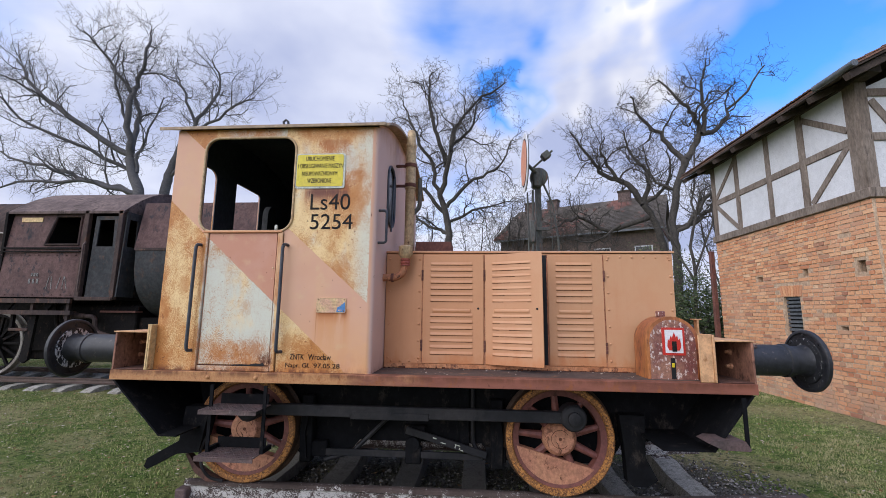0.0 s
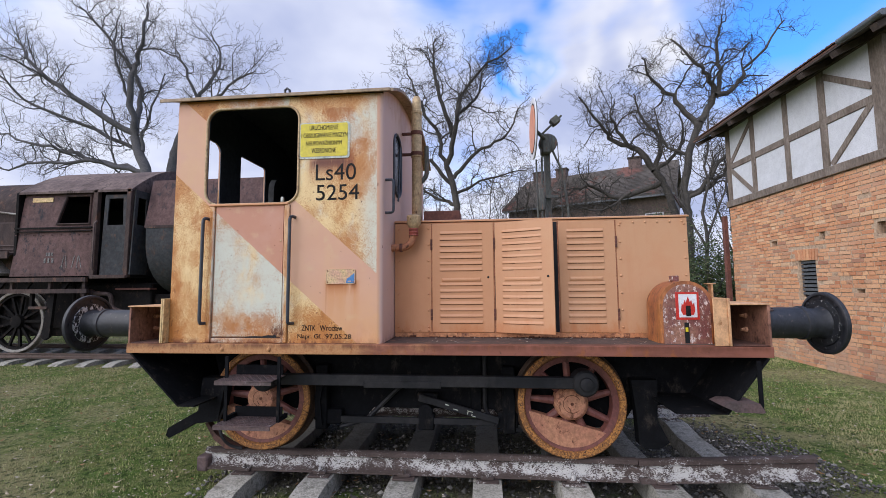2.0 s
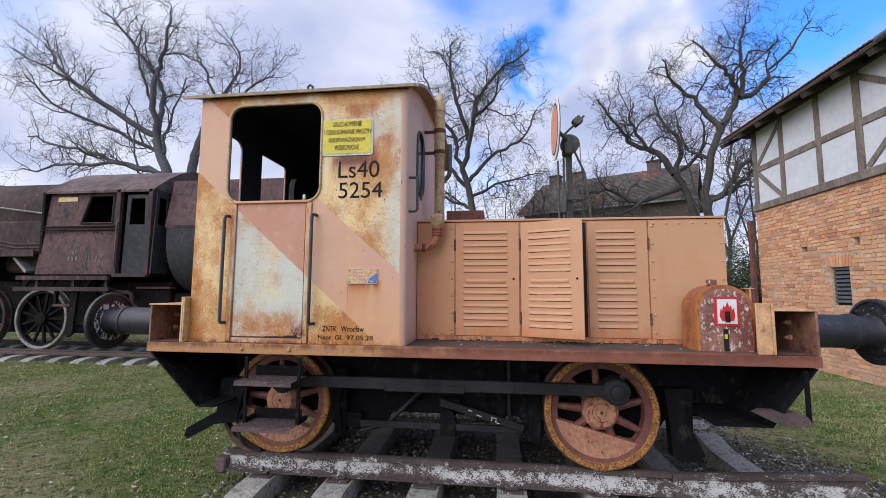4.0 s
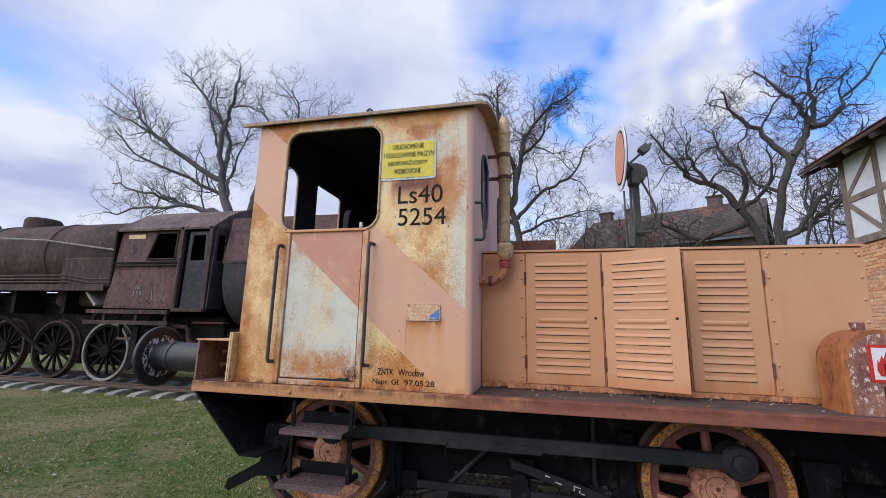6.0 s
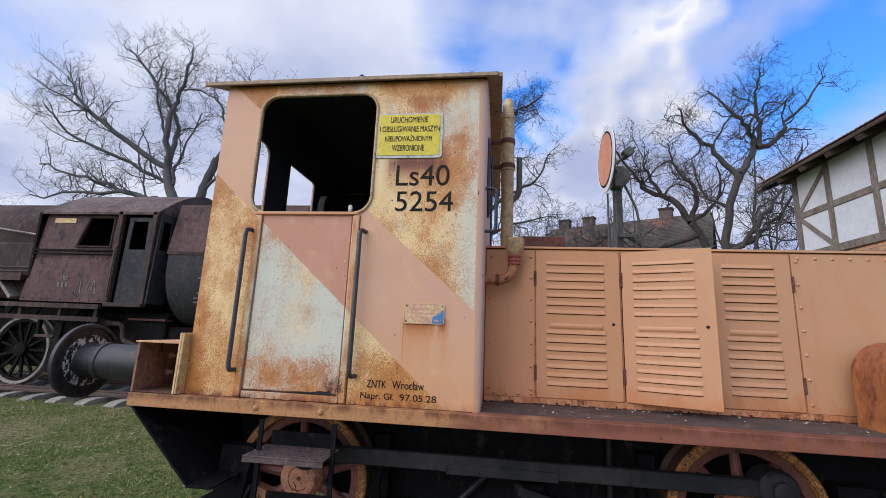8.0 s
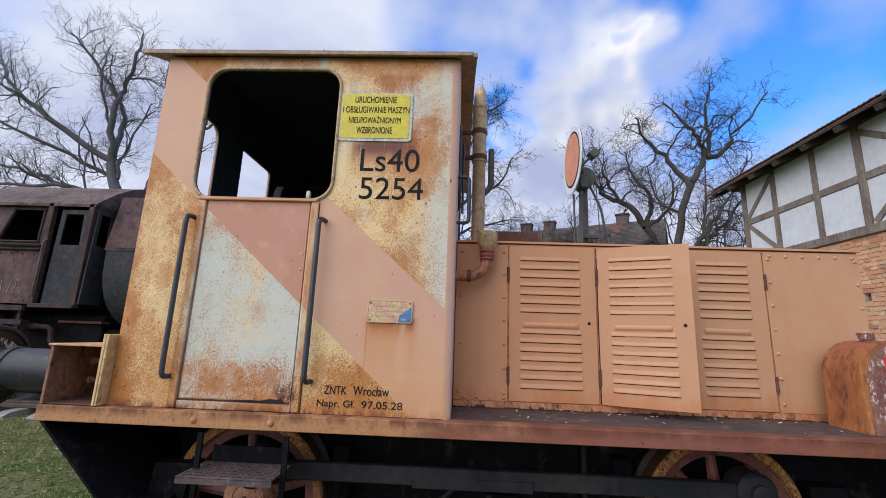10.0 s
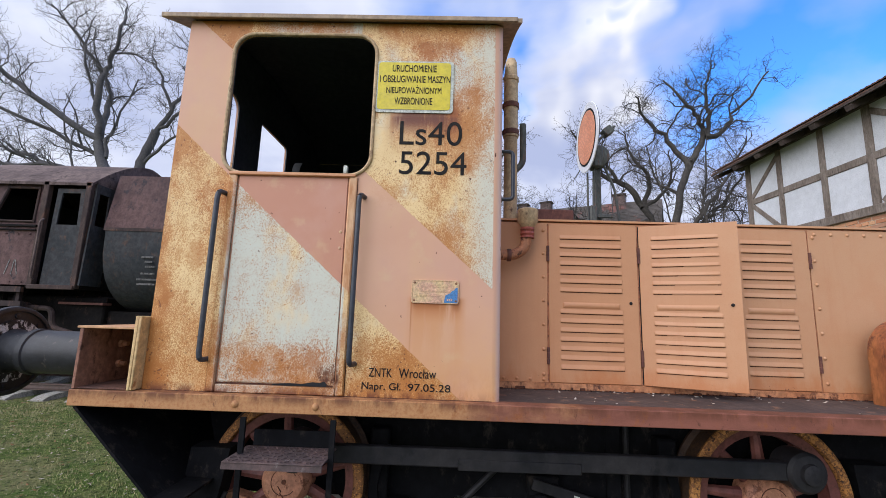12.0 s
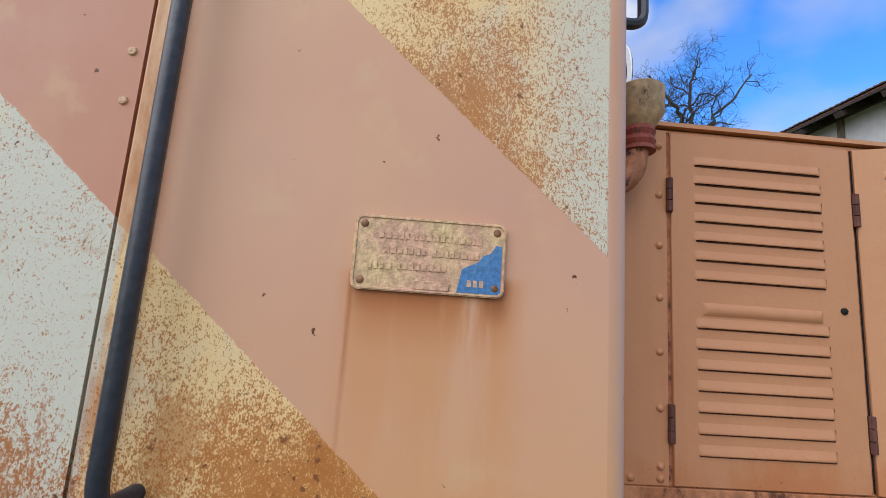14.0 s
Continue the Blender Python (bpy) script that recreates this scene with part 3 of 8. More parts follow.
M = {
    "cab": cab_paint(),
    "hood": hood_paint(),
    "hood_rust": worn("hood_sill", (0.52, 0.235, 0.11), (0.40, 0.15, 0.06), (0.10, 0.035, 0.02), (0.52, 0.66), 4, 60, 0.75),
    "tan": worn("tan_paint", (0.52, 0.27, 0.16), (0.44, 0.20, 0.11), (0.30, 0.11, 0.03), (0.60, 0.72), 2.5, 60, 0.6),
    "yellowpost": worn("yellow_paint", (0.64, 0.46, 0.22), (0.58, 0.37, 0.17), (0.33, 0.13, 0.03), (0.60, 0.72), 3, 60, 0.6),
    "peach": worn("peach_paint", (0.58, 0.33, 0.17), (0.52, 0.28, 0.13), (0.30, 0.12, 0.04), (0.62, 0.74), 2.5, 60, 0.6),
    "deckedge": deck_edge(),
    "decktop": worn("deck_plate", (0.088, 0.060, 0.050), (0.055, 0.038, 0.033), (0.21, 0.105, 0.06), (0.57, 0.67), 2.5, 45, 0.75, strength=0.5),
    "roof": worn("roof_sheet", (0.36, 0.26, 0.16), (0.27, 0.19, 0.125), (0.20, 0.09, 0.04), (0.58, 0.7), 3, 60, 0.6),
    # near-black tone that puts the shade inside openings into the colour
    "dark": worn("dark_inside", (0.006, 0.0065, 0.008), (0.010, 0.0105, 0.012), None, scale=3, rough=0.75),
    # blue-grey dark tone: the cab's inner shade put into the colour
    "lining": worn("cab_shade_lining", (0.055, 0.060, 0.074), (0.075, 0.080, 0.095), None, scale=3, rough=0.7),
    "beam": worn("beam_paint", (0.30, 0.145, 0.095), (0.20, 0.092, 0.062), (0.08, 0.035, 0.024), (0.53, 0.66), 4, 60, 0.7),
    # rust brown, darkened to carry the shade inside the buffer pockets
    "pocketin": worn("rust_and_pocket_shade", (0.13, 0.060, 0.042), (0.075, 0.038, 0.030), (0.035, 0.02, 0.016), (0.52, 0.66), 5, 60, 0.75),
    "black": worn("frame_black", (0.0045, 0.0048, 0.0060), (0.0080, 0.0082, 0.0095), (0.034, 0.028, 0.024), (0.54, 0.70), 2.4, 50, 0.8, spec=0.10),
    "rod": worn("rod_black", (0.008, 0.0085, 0.011), (0.026, 0.024, 0.025), (0.008, 0.008, 0.010), (0.54, 0.64), 2.2, 50, 0.6, spec=0.3),
    "handle": worn("handle_paint", (0.025, 0.03, 0.042), (0.045, 0.05, 0.062), (0.12, 0.07, 0.04), (0.66, 0.72), 8, 80, 0.4, spec=0.5),
    "buffer": worn("buffer_grease", (0.010, 0.011, 0.014), (0.026, 0.027, 0.032), (0.10, 0.08, 0.07), (0.60, 0.68), 5, 50, 0.5, spec=0.5),
    "spoke": worn("wheel_paint", (0.135, 0.045, 0.038), (0.18, 0.066, 0.050), (0.06, 0.024, 0.018), (0.58, 0.72), 3.5, 60, 0.6),
    "hubpaint": worn("hub_paint", (0.43, 0.205, 0.115), (0.38, 0.165, 0.10), (0.15, 0.055, 0.028), (0.56, 0.64), 4.5, 60, 0.6),
    "tyre": tyre_rust(),
    "rail": rail_rust(),
    "railfar": worn("far_rail", (0.085, 0.055, 0.042), (0.12, 0.08, 0.065), None, scale=3),
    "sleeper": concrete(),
    "step": worn("step_plate", (0.13, 0.085, 0.08), (0.085, 0.062, 0.06), (0.22, 0.19, 0.18), (0.60, 0.7), 6, 60, 0.6, 0.2),
    "pipe": worn("exhaust_paint", (0.50, 0.37, 0.21), (0.42, 0.27, 0.14), (0.12, 0.055, 0.03), (0.58, 0.68), 5, 60, 0.6),
    "intake": worn("intake_paint", (0.46, 0.20, 0.10), (0.33, 0.12, 0.06), (0.10, 0.04, 0.025), (0.54, 0.64), 8, 60, 0.7),
    "rubber": worn("red_hose", (0.36, 0.075, 0.045), (0.26, 0.06, 0.04), (0.10, 0.04, 0.03), (0.55, 0.68), 10, 60, 0.6),
    "tank": worn("box_rust", (0.27, 0.085, 0.035), (0.40, 0.15, 0.045), (0.11, 0.032, 0.02), (0.52, 0.66), 4.5, 60, 0.5, spec=0.5, streak=2.0),
    "tankface": worn("box_face", (0.17, 0.06, 0.055), (0.30, 0.15, 0.10), (0.60, 0.50, 0.46), (0.560, 0.585), 9, 60, 0.5),
    "yellow": worn("sign_yellow", (0.62, 0.50, 0.02), (0.56, 0.45, 0.03), (0.30, 0.33, 0.22), (0.66, 0.74), 5, 60, 0.35, mottle=0.12),
    "enamel": worn("enamel_rim", (0.55, 0.57, 0.50), (0.40, 0.42, 0.36), (0.10, 0.08, 0.06), (0.58, 0.68), 12, 60, 0.4),
    "plate": worn("plate_paint", (0.60, 0.35, 0.24), (0.62, 0.45, 0.23), (0.30, 0.19, 0.08), (0.62, 0.72), 14, 160, 0.5, strength=0.5),
    "blue": worn("plate_blue", (0.06, 0.19, 0.42), (0.08, 0.22, 0.42), (0.3, 0.2, 0.15), (0.66, 0.74), 20, 100, 0.5),
    "red": worn("emblem_red", (0.55, 0.03, 0.02), (0.45, 0.035, 0.025), None, scale=20, rough=0.4),
    "white": worn("emblem_white", (0.72, 0.72, 0.74), (0.66, 0.66, 0.68), None, scale=20, rough=0.4, mottle=0.12),
    "ink": text_paint(),
    "screw": worn("screw_head", (0.28, 0.14, 0.07), (0.18, 0.09, 0.05), None, scale=40, rough=0.5, metal=0.3),
    "steam": worn("steam_rust", (0.078, 0.052, 0.044), (0.040, 0.029, 0.028), (0.13, 0.068, 0.048), (0.54, 0.66), 1.3, 30, 0.8, streak=1.6, spec=0.2),
    "steamcab": worn("steam_cab_rust", (0.118, 0.068, 0.062), (0.065, 0.040, 0.040), (0.030, 0.029, 0.034), (0.54, 0.66), 1.4, 30, 0.75, spec=0.2),
    "steamroof": worn("steam_roof", (0.16, 0.115, 0.102), (0.085, 0.060, 0.056), (0.05, 0.035, 0.03), (0.54, 0.66), scale=1.5, rough=0.8, spec=0.2),
    "steamdark": worn("steam_dark", (0.007, 0.0065, 0.007), (0.013, 0.011, 0.010), (0.045, 0.028, 0.021), (0.55, 0.68), 2.0, 30, 0.8, spec=0.10),
    "steamgreen": worn("tender_paint", (0.034, 0.038, 0.041), (0.050, 0.050, 0.052), (0.080, 0.052, 0.042), (0.55, 0.68), 1.8, 30, 0.75, spec=0.2),
    "steamtyre": worn("steam_tyre", (0.30, 0.28, 0.25), (0.19, 0.16, 0.135), (0.12, 0.08, 0.06), (0.55, 0.66), 5, 50, 0.75),
    "stencil": worn("faded_stencil", (0.24, 0.23, 0.21), (0.14, 0.135, 0.13), (0.05, 0.045, 0.045), (0.5, 0.58), 12, 60, 0.8),
    "brick": brick_mat("brick", False),
    "bricks": brick_mat("brick_rest", True),
    "mortar": worn("mortar", (0.52, 0.38, 0.26), (0.43, 0.29, 0.19), (0.20, 0.125, 0.085), (0.55, 0.7), 3, 60, 0.95, strength=0.6),
    "plaster": worn("white_plaster", (0.66, 0.665, 0.685), (0.60, 0.605, 0.62), (0.42, 0.41, 0.40), (0.68, 0.8), 1.2, 50, 0.9, strength=0.12, mottle=0.10),
    "timber": worn("old_timber", (0.24, 0.195, 0.16), (0.15, 0.115, 0.09), (0.07, 0.05, 0.04), (0.56, 0.7), 4, 40, 0.85, strength=0.6, streak=3),
    "eaves": worn("eaves_wood", (0.075, 0.055, 0.045), (0.05, 0.036, 0.03), None, scale=3, rough=0.9),
    "tiles": worn("roof_tile", (0.20, 0.10, 0.07), (0.14, 0.085, 0.07), (0.09, 0.08, 0.07), (0.55, 0.7), 2, 30, 0.85),
    "gutter": worn("zinc", (0.16, 0.17, 0.18), (0.11, 0.12, 0.13), None, scale=5, rough=0.5, metal=0.4),
    "bark": worn("bark", (0.052, 0.046, 0.041), (0.075, 0.066, 0.057), (0.10, 0.095, 0.07), (0.60, 0.74), 1.3, 12, 0.95),
    # bark for the distant trees, paler and bluer: haze put into the colour
    "bark_hazed": worn("bark_hazed", (0.088, 0.084, 0.088), (0.115, 0.108, 0.108), None, scale=1.3, fine=12, rough=0.95),
    "leaf": island("evergreen_leaf", (0.045, 0.075, 0.028), (0.085, 0.115, 0.05), (0.15, 0.16, 0.08), 0.6, 30),
    "dead": island("fallen_leaf", (0.20, 0.105, 0.045), (0.32, 0.20, 0.10), (0.42, 0.35, 0.24), 0.8),
    "pale": island("pale_leaf", (0.62, 0.55, 0.46), (0.42, 0.33, 0.25), None, 0.8),
    "stone": island("ballast_stone", (0.060, 0.055, 0.050), (0.15, 0.14, 0.125), (0.30, 0.28, 0.25), 0.9),
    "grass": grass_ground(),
    "blade": blade_green(),
    "signal": worn("signal_orange", (0.70, 0.27, 0.13), (0.62, 0.22, 0.10), (0.45, 0.20, 0.12), (0.64, 0.72), 6, 60, 0.45),
    "post": worn("signal_post", (0.10, 0.105, 0.09), (0.07, 0.07, 0.065), (0.14, 0.07, 0.045), (0.54, 0.66), 5, 50, 0.7, streak=2),
    "rusty": worn("rusty_iron", (0.16, 0.062, 0.045), (0.11, 0.045, 0.035), (0.06, 0.03, 0.025), (0.55, 0.7), 4, 50, 0.8),
    # wall render with the shadow below the eaves put into its colour
    "house": worn("house_render_shaded", (0.15, 0.105, 0.085), (0.11, 0.08, 0.07), None, scale=1),
    "houseroof": worn("house_roof_tile", (0.125, 0.105, 0.088), (0.085, 0.074, 0.066), (0.165, 0.078, 0.062), (0.54, 0.60), 0.11, 7, 0.85, strength=0.5, dist=0.05, each=0.35, mottle=0.6),
    "chips": worn("flaked_white", (0.010, 0.011, 0.014), (0.02, 0.021, 0.024), (0.55, 0.55, 0.56), (0.50, 0.54), 9, 60, 0.5),
    "few_chips": worn("few_white_flakes", (0.010, 0.011, 0.014), (0.02, 0.021, 0.024), (0.45, 0.45, 0.45), (0.60, 0.63), 9, 60, 0.5),
    # dark rust of seams and cracks, also the painted shade under the louvres
    "seam": worn("rusty_seam_and_shade", (0.075, 0.026, 0.015), (0.13, 0.045, 0.02), (0.03, 0.014, 0.01), (0.5, 0.6), 20, 80, 0.9),
    "glass": worn("old_window_glass", (0.03, 0.035, 0.04), (0.05, 0.055, 0.06), None, scale=8, rough=0.25, spec=0.6),
}

# ---- mesh helpers (all in world metres) ----
def thing(name, at, label="", category="", group="", kind=""):
    ob = new(name)
    ob.location, ob.empty_display_size = at, 0.1
    return tagged(ob, label, category, group, kind)


def base_of(ob):
    p = Vector((0, 0, 0))
    while ob is not None:
        p += ob.location
        ob = ob.parent
    return p


def finish(me, mat):
    me.materials.append(mat)
    me.shade_smooth()
    me.set_sharp_from_angle(angle=radians(38))
    return me


def part(name, bm, mat, parent=None, label=""):
    """One mesh under a thing or a part; the bmesh is in world metres."""
    bmesh.ops.recalc_face_normals(bm, faces=bm.faces)
    me = bpy.data.meshes.new(name)
    if parent is not None:
        bmesh.ops.translate(bm, verts=bm.verts, vec=-base_of(parent))
    bm.to_mesh(me)
    bm.free()
    ob = new(name, finish(me, mat))
    ob.parent = parent
    return tagged(ob, label)


def piece(name, me, parent, at, rot=None, scale=None):
    """An object of its own on shared mesh data, at a world place."""
    ob = new(name, me)
    ob.parent = parent
    ob.location = Vector(at) - (base_of(parent) if parent is not None else Vector((0, 0, 0)))
    if rot:
        ob.rotation_euler = rot
    if scale:
        ob.scale = scale
    return ob


def mesh_of(name, bm, mat):
    bmesh.ops.recalc_face_normals(bm, faces=bm.faces)
    me = bpy.data.meshes.new(name)
    bm.to_mesh(me)
    bm.free()
    return finish(me, mat)


def B():
    return bmesh.new()


def box(bm, x0, x1, y0, y1, z0, z1, bev=0.0, m=None):
    vs = [bm.verts.new((x, y, z)) for x in (x0, x1) for y in (y0, y1) for z in (z0, z1)]
    fs = [bm.faces.new([vs[i] for i in q]) for q in ((0, 1, 3, 2), (4, 6, 7, 5), (0, 4, 5, 1), (2, 3, 7, 6), (0, 2, 6, 4), (1, 5, 7, 3))]
    if m is not None:
        bmesh.ops.transform(bm, matrix=m, verts=vs)
    if bev:
        es = list({e for f in fs for e in f.edges})
        bmesh.ops.bevel(bm, geom=es, offset=bev, segments=1, affect="EDGES", profile=0.5)
    return bm


def prism(bm, pts, a0, a1, axis="y"):
    """A closed outline (two coordinates) pushed along an axis."""
    def at(p, a):
        return {"y": (p[0], a, p[1]), "x": (a, p[0], p[1]), "z": (p[0], p[1], a)}[axis]
    lo, hi = [bm.verts.new(at(p, a0)) for p in pts], [bm.verts.new(at(p, a1)) for p in pts]
    n = len(pts)
    bm.faces.new(lo)
    bm.faces.new(hi)
    for i in range(n):
        bm.faces.new((lo[i], lo[(i + 1) % n], hi[(i + 1) % n], hi[i]))
    return bm


def rounded(x0, x1, z0, z1, r, n=6):
    out = []
    for cx, cz, a in ((x1 - r, z1 - r, 0), (x0 + r, z1 - r, 90), (x0 + r, z0 + r, 180), (x1 - r, z0 + r, 270)):
        for i in range(n + 1):
            t = radians(a + 90 * i / n)
            out.append((cx + r * math.cos(t), cz + r * math.sin(t)))
    return out


def plate(bm, outer, holes, a0, a1, axis="y"):
    """A flat sheet between a0 and a1 on an axis, with holes that go through."""
    def at(p, a):
        return {"y": (p[0], a, p[1]), "x": (a, p[0], p[1]), "z": (p[0], p[1], a)}[axis]
    for a in (a0, a1):
        edges = []
        for loop in (outer, *holes):
            vs = [bm.verts.new(at(p, a)) for p in loop]
            edges += [bm.edges.new((vs[i], vs[(i + 1) % len(vs)])) for i in range(len(vs))]
        bmesh.ops.triangle_fill(bm, use_beauty=True, use_dissolve=False, edges=edges)
    for loop in (outer, *holes):
        lo, hi = [bm.verts.new(at(p, a0)) for p in loop], [bm.verts.new(at(p, a1)) for p in loop]
        for i in range(len(loop)):
            j = (i + 1) % len(loop)
            bm.faces.new((lo[i], lo[j], hi[j], hi[i]))
    bmesh.ops.remove_doubles(bm, verts=bm.verts, dist=0.0004)
    return bm


def ring(bm, c, u, v, r, n):
    return [bm.verts.new(c + u * (r * math.cos(2 * math.pi * i / n)) + v * (r * math.sin(2 * math.pi * i / n))) for i in range(n)]


def frame_of(d):
    d = Vector(d).normalized()
    u = d.cross(Vector((0, 0, 1)) if abs(d.z) < 0.9 else Vector((1, 0, 0))).normalized()
    return u, d.cross(u).normalized()


def lathe(bm, at, axis, profile, n=24):
    """Rings of (radius, distance along the axis), closed at the ends."""
    at, axis = Vector(at), Vector(axis).normalized()
    u, v = frame_of(axis)
    last = None
    for i, (r, h) in enumerate(profile):
        rg = ring(bm, at + axis * h, u, v, max(r, 0.0005), n)
        if last:
            for k in range(n):
                bm.faces.new((last[k], last[(k + 1) % n], rg[(k + 1) % n], rg[k]))
        else:
            bm.faces.new(rg)
        last = rg
    bm.faces.new(last)
    return bm


def cyl(bm, p, q, r, r2=None, n=12):
    p, q = Vector(p), Vector(q)
    return lathe(bm, p, q - p, [(r, 0), (r if r2 is None else r2, (q - p).length)], n)


def tube(bm, pts, r, n=8, closed=False):
    """A round bar along a line of points."""
    pts = [Vector(p) for p in pts]
    k = len(pts)
    rings = []
    for i, p in enumerate(pts):
        a = pts[i - 1] if i or closed else p
        b = pts[(i + 1) % k] if i < k - 1 or closed else p
        d = (b - a).normalized()
        if not rings:
            u, v = frame_of(d)
        else:
            u = (u - d * u.dot(d)).normalized()
            v = d.cross(u)
        rr = r[i] if isinstance(r, (list, tuple)) else r
        rings.append(ring(bm, p, u, v, rr, n))
    for i in range(k if closed else k - 1):
        s, t = rings[i], rings[(i + 1) % k]
        for j in range(n):
            bm.faces.new((s[j], s[(j + 1) % n], t[(j + 1) % n], t[j]))
    if not closed:
        bm.faces.new(rings[0])
        bm.faces.new(rings[-1])
    return bm


def bend(pts, r, n=5):
    """Rounds the corners of a line of points."""
    pts = [Vector(p) for p in pts]
    out = [pts[0]]
    for a, b, c in zip(pts, pts[1:], pts[2:]):
        p, q = b + (a - b).normalized() * r, b + (c - b).normalized() * r
        for i in range(n + 1):
            t = i / n
            out.append(p * (1 - t) ** 2 + b * (2 * t * (1 - t)) + q * t * t)
    return out + [pts[-1]]


def lettering(name, text, x, z, width, height, y, parent, mat=None, thick=0.0015, bold=0.0):
    """Painted letters on a wall that faces -y: left edge x, foot z."""
    cu = bpy.data.curves.new(name, "FONT")
    cu.body, cu.extrude, cu.offset = text, thick, bold
    tmp = bpy.data.objects.new(name, cu)
    scene.collection.objects.link(tmp)
    dg = bpy.context.evaluated_depsgraph_get()
    me = bpy.data.meshes.new_from_object(tmp.evaluated_get(dg))
    bpy.data.objects.remove(tmp)
    bpy.data.curves.remove(cu)
    xs, ys = [v.co.x for v in me.vertices], [v.co.y for v in me.vertices]
    sx, sy = width / (max(xs) - min(xs)), height / (max(ys) - min(ys))
    o = base_of(parent)
    x0, y0 = min(xs), min(ys)
    for v in me.vertices:
        v.co = Vector((x + (v.co.x - x0) * sx, y - v.co.z, z + (v.co.y - y0) * sy)) - o
    me.materials.clear()
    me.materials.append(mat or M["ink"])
    ob = new(name, me)
    ob.parent = parent
    return ob


def from_arrays(name, verts, faces, mat, label="", category="", kind="stuff", smooth=False, parent=None):
    me = bpy.data.meshes.new(name)
    me.from_pydata(verts, [], faces)
    me.materials.append(mat)
    if smooth:
        me.shade_smooth()
    ob = new(name, me)
    ob.parent = parent
    return tagged(ob, label, category, "", kind)

# ---- ground ----
def ground():
    n = 130
    bm = B()
    span = [s * (abs(s) ** 2.6) * 1500 + s * 14 for s in np.linspace(-1, 1, n)]
    vs = [[bm.verts.new((x, y + 5, 0.035 * noise.noise((x * 0.5, y * 0.5, 0)) if abs(x) < 40 and abs(y) < 40 else 0)) for x in span] for y in span]
    for j in range(n - 1):
        for i in range(n - 1):
            bm.faces.new((vs[j][i], vs[j][i + 1], vs[j + 1][i + 1], vs[j + 1][i]))
    g = part("ground", bm, M["grass"])
    return tagged(g, "worn winter lawn with bare patches and dead leaves", "ground", "", "structure")


ground()


def track(name, y0, x0, x1, sx0, pitch, count, label, near):
    """Rails on concrete sleepers, centred on y0."""
    t = thing(name, (0.5 * (x0 + x1), y0, 0), label, "railway track", "", "structure")
    rail = M["rail"] if near else M["railfar"]
    foot, top = 0.160, 0.310
    if not near:
        foot, top = 0.10, 0.205
    for s in (-1, 1):
        yc = y0 + s * 0.755
        prof = [(-0.0675, 0), (0.0675, 0), (0.0675, 0.012), (0.012, 0.03), (0.009, 0.10), (0.034, 0.115), (0.034, 0.142), (0.026, 0.147), (-0.026, 0.147), (-0.034, 0.142), (-0.034, 0.115), (-0.009, 0.10), (-0.012, 0.03), (-0.0675, 0.012)]
        k = (top - foot) / 0.147
        if near:
            for a, b, rise in ((x0, 1.112, 0.008), (1.119, x1, 0.062)):
                bm = prism(B(), [(yc + p[0], foot + p[1] * k) for p in prof], a, b, "x")
                for v in bm.verts:
                    v.co.z += rise * (v.co.x - a) / (b - a)
                part("rail", bm, rail, t, "brown rusty rail with flaking white paint")
            fp = B()
            for w in (-1, 1):
                box(fp, 0.92, 1.34, yc + w * 0.022 - 0.008, yc + w * 0.022 + 0.008, foot + 0.035, foot + 0.10, 0.004)
            part("fishplate", fp, M["rail"], t)
        else:
            part("rail", prism(B(), [(yc + p[0], foot + p[1] * k) for p in prof], x0, x1, "x"), rail, t)
    bm = B()
    h = foot - 0.012
    out = [(-1.25, -0.08), (-1.25, h - 0.07), (-1.13, h - 0.022), (-1.0, h - 0.006), (-0.55, h + 0.0), (-0.30, h - 0.045), (0.30, h - 0.045), (0.55, h), (1.0, h - 0.006), (1.13, h - 0.022), (1.25, h - 0.07), (1.25, -0.08)]
    prism(bm, out, -0.13, 0.13, "x")
    for v in bm.verts:
        if v.co.z > 0:
            v.co.x *= 0.82
    me = mesh_of("sleeper", bm, M["sleeper"])
    bm = B()
    box(bm, -0.085, 0.085, -0.12, 0.12, 0, 0.012, 0.003)
    for s in (-1, 1):
        box(bm, -0.05, 0.05, s * 0.06 - 0.028, s * 0.06 + 0.028, 0.012, 0.04, 0.006)
        cyl(bm, (0, s * 0.075, 0.03), (0, s * 0.075, 0.07), 0.016, n=6)
    clip = mesh_of("rail_clip", bm, rail)
    for i in range(count):
        x = sx0 + pitch * i + random.uniform(-0.02, 0.02)
        sl = piece("sleeper", me, t, (x, y0, random.uniform(-0.010, 0.002) + 0.040 * max(0.0, x - 1.12) if near else 0), (0, 0, random.uniform(-0.02, 0.02)))
        if near:
            for s in (-1, 1):
                piece("rail_clip", clip, t, (x, y0 + s * 0.755, h - 0.003 + 0.040 * max(0.0, x - 1.12)))
    if near:
        for s in (-1, 1):
            part("rail_clamp", box(B(), x0 - 0.05, x0 + 0.045, y0 + s * 0.755 - 0.075, y0 + s * 0.755 + 0.075, foot - 0.02, top - 0.05, 0.012), M["step"], t, "rusty clamp at the rail end")
    return t


TRACK_Y = 4.27
track("railway_track", TRACK_Y, -2.32, 2.36, -1.97, 0.652, 7, "short rusty rails on grey concrete sleepers under the small locomotive", True)

# ---- small diesel locomotive ----
CY = TRACK_Y                    # its middle line
CABX0, CABX1, CABY, DECK, CABTOP = -2.447, -0.767, 3.165, 1.205, 3.125
loco = thing("diesel_locomotive", (-0.42, CY, 0.31), "small rusty cream and salmon diesel shunter standing on rails", "locomotive")


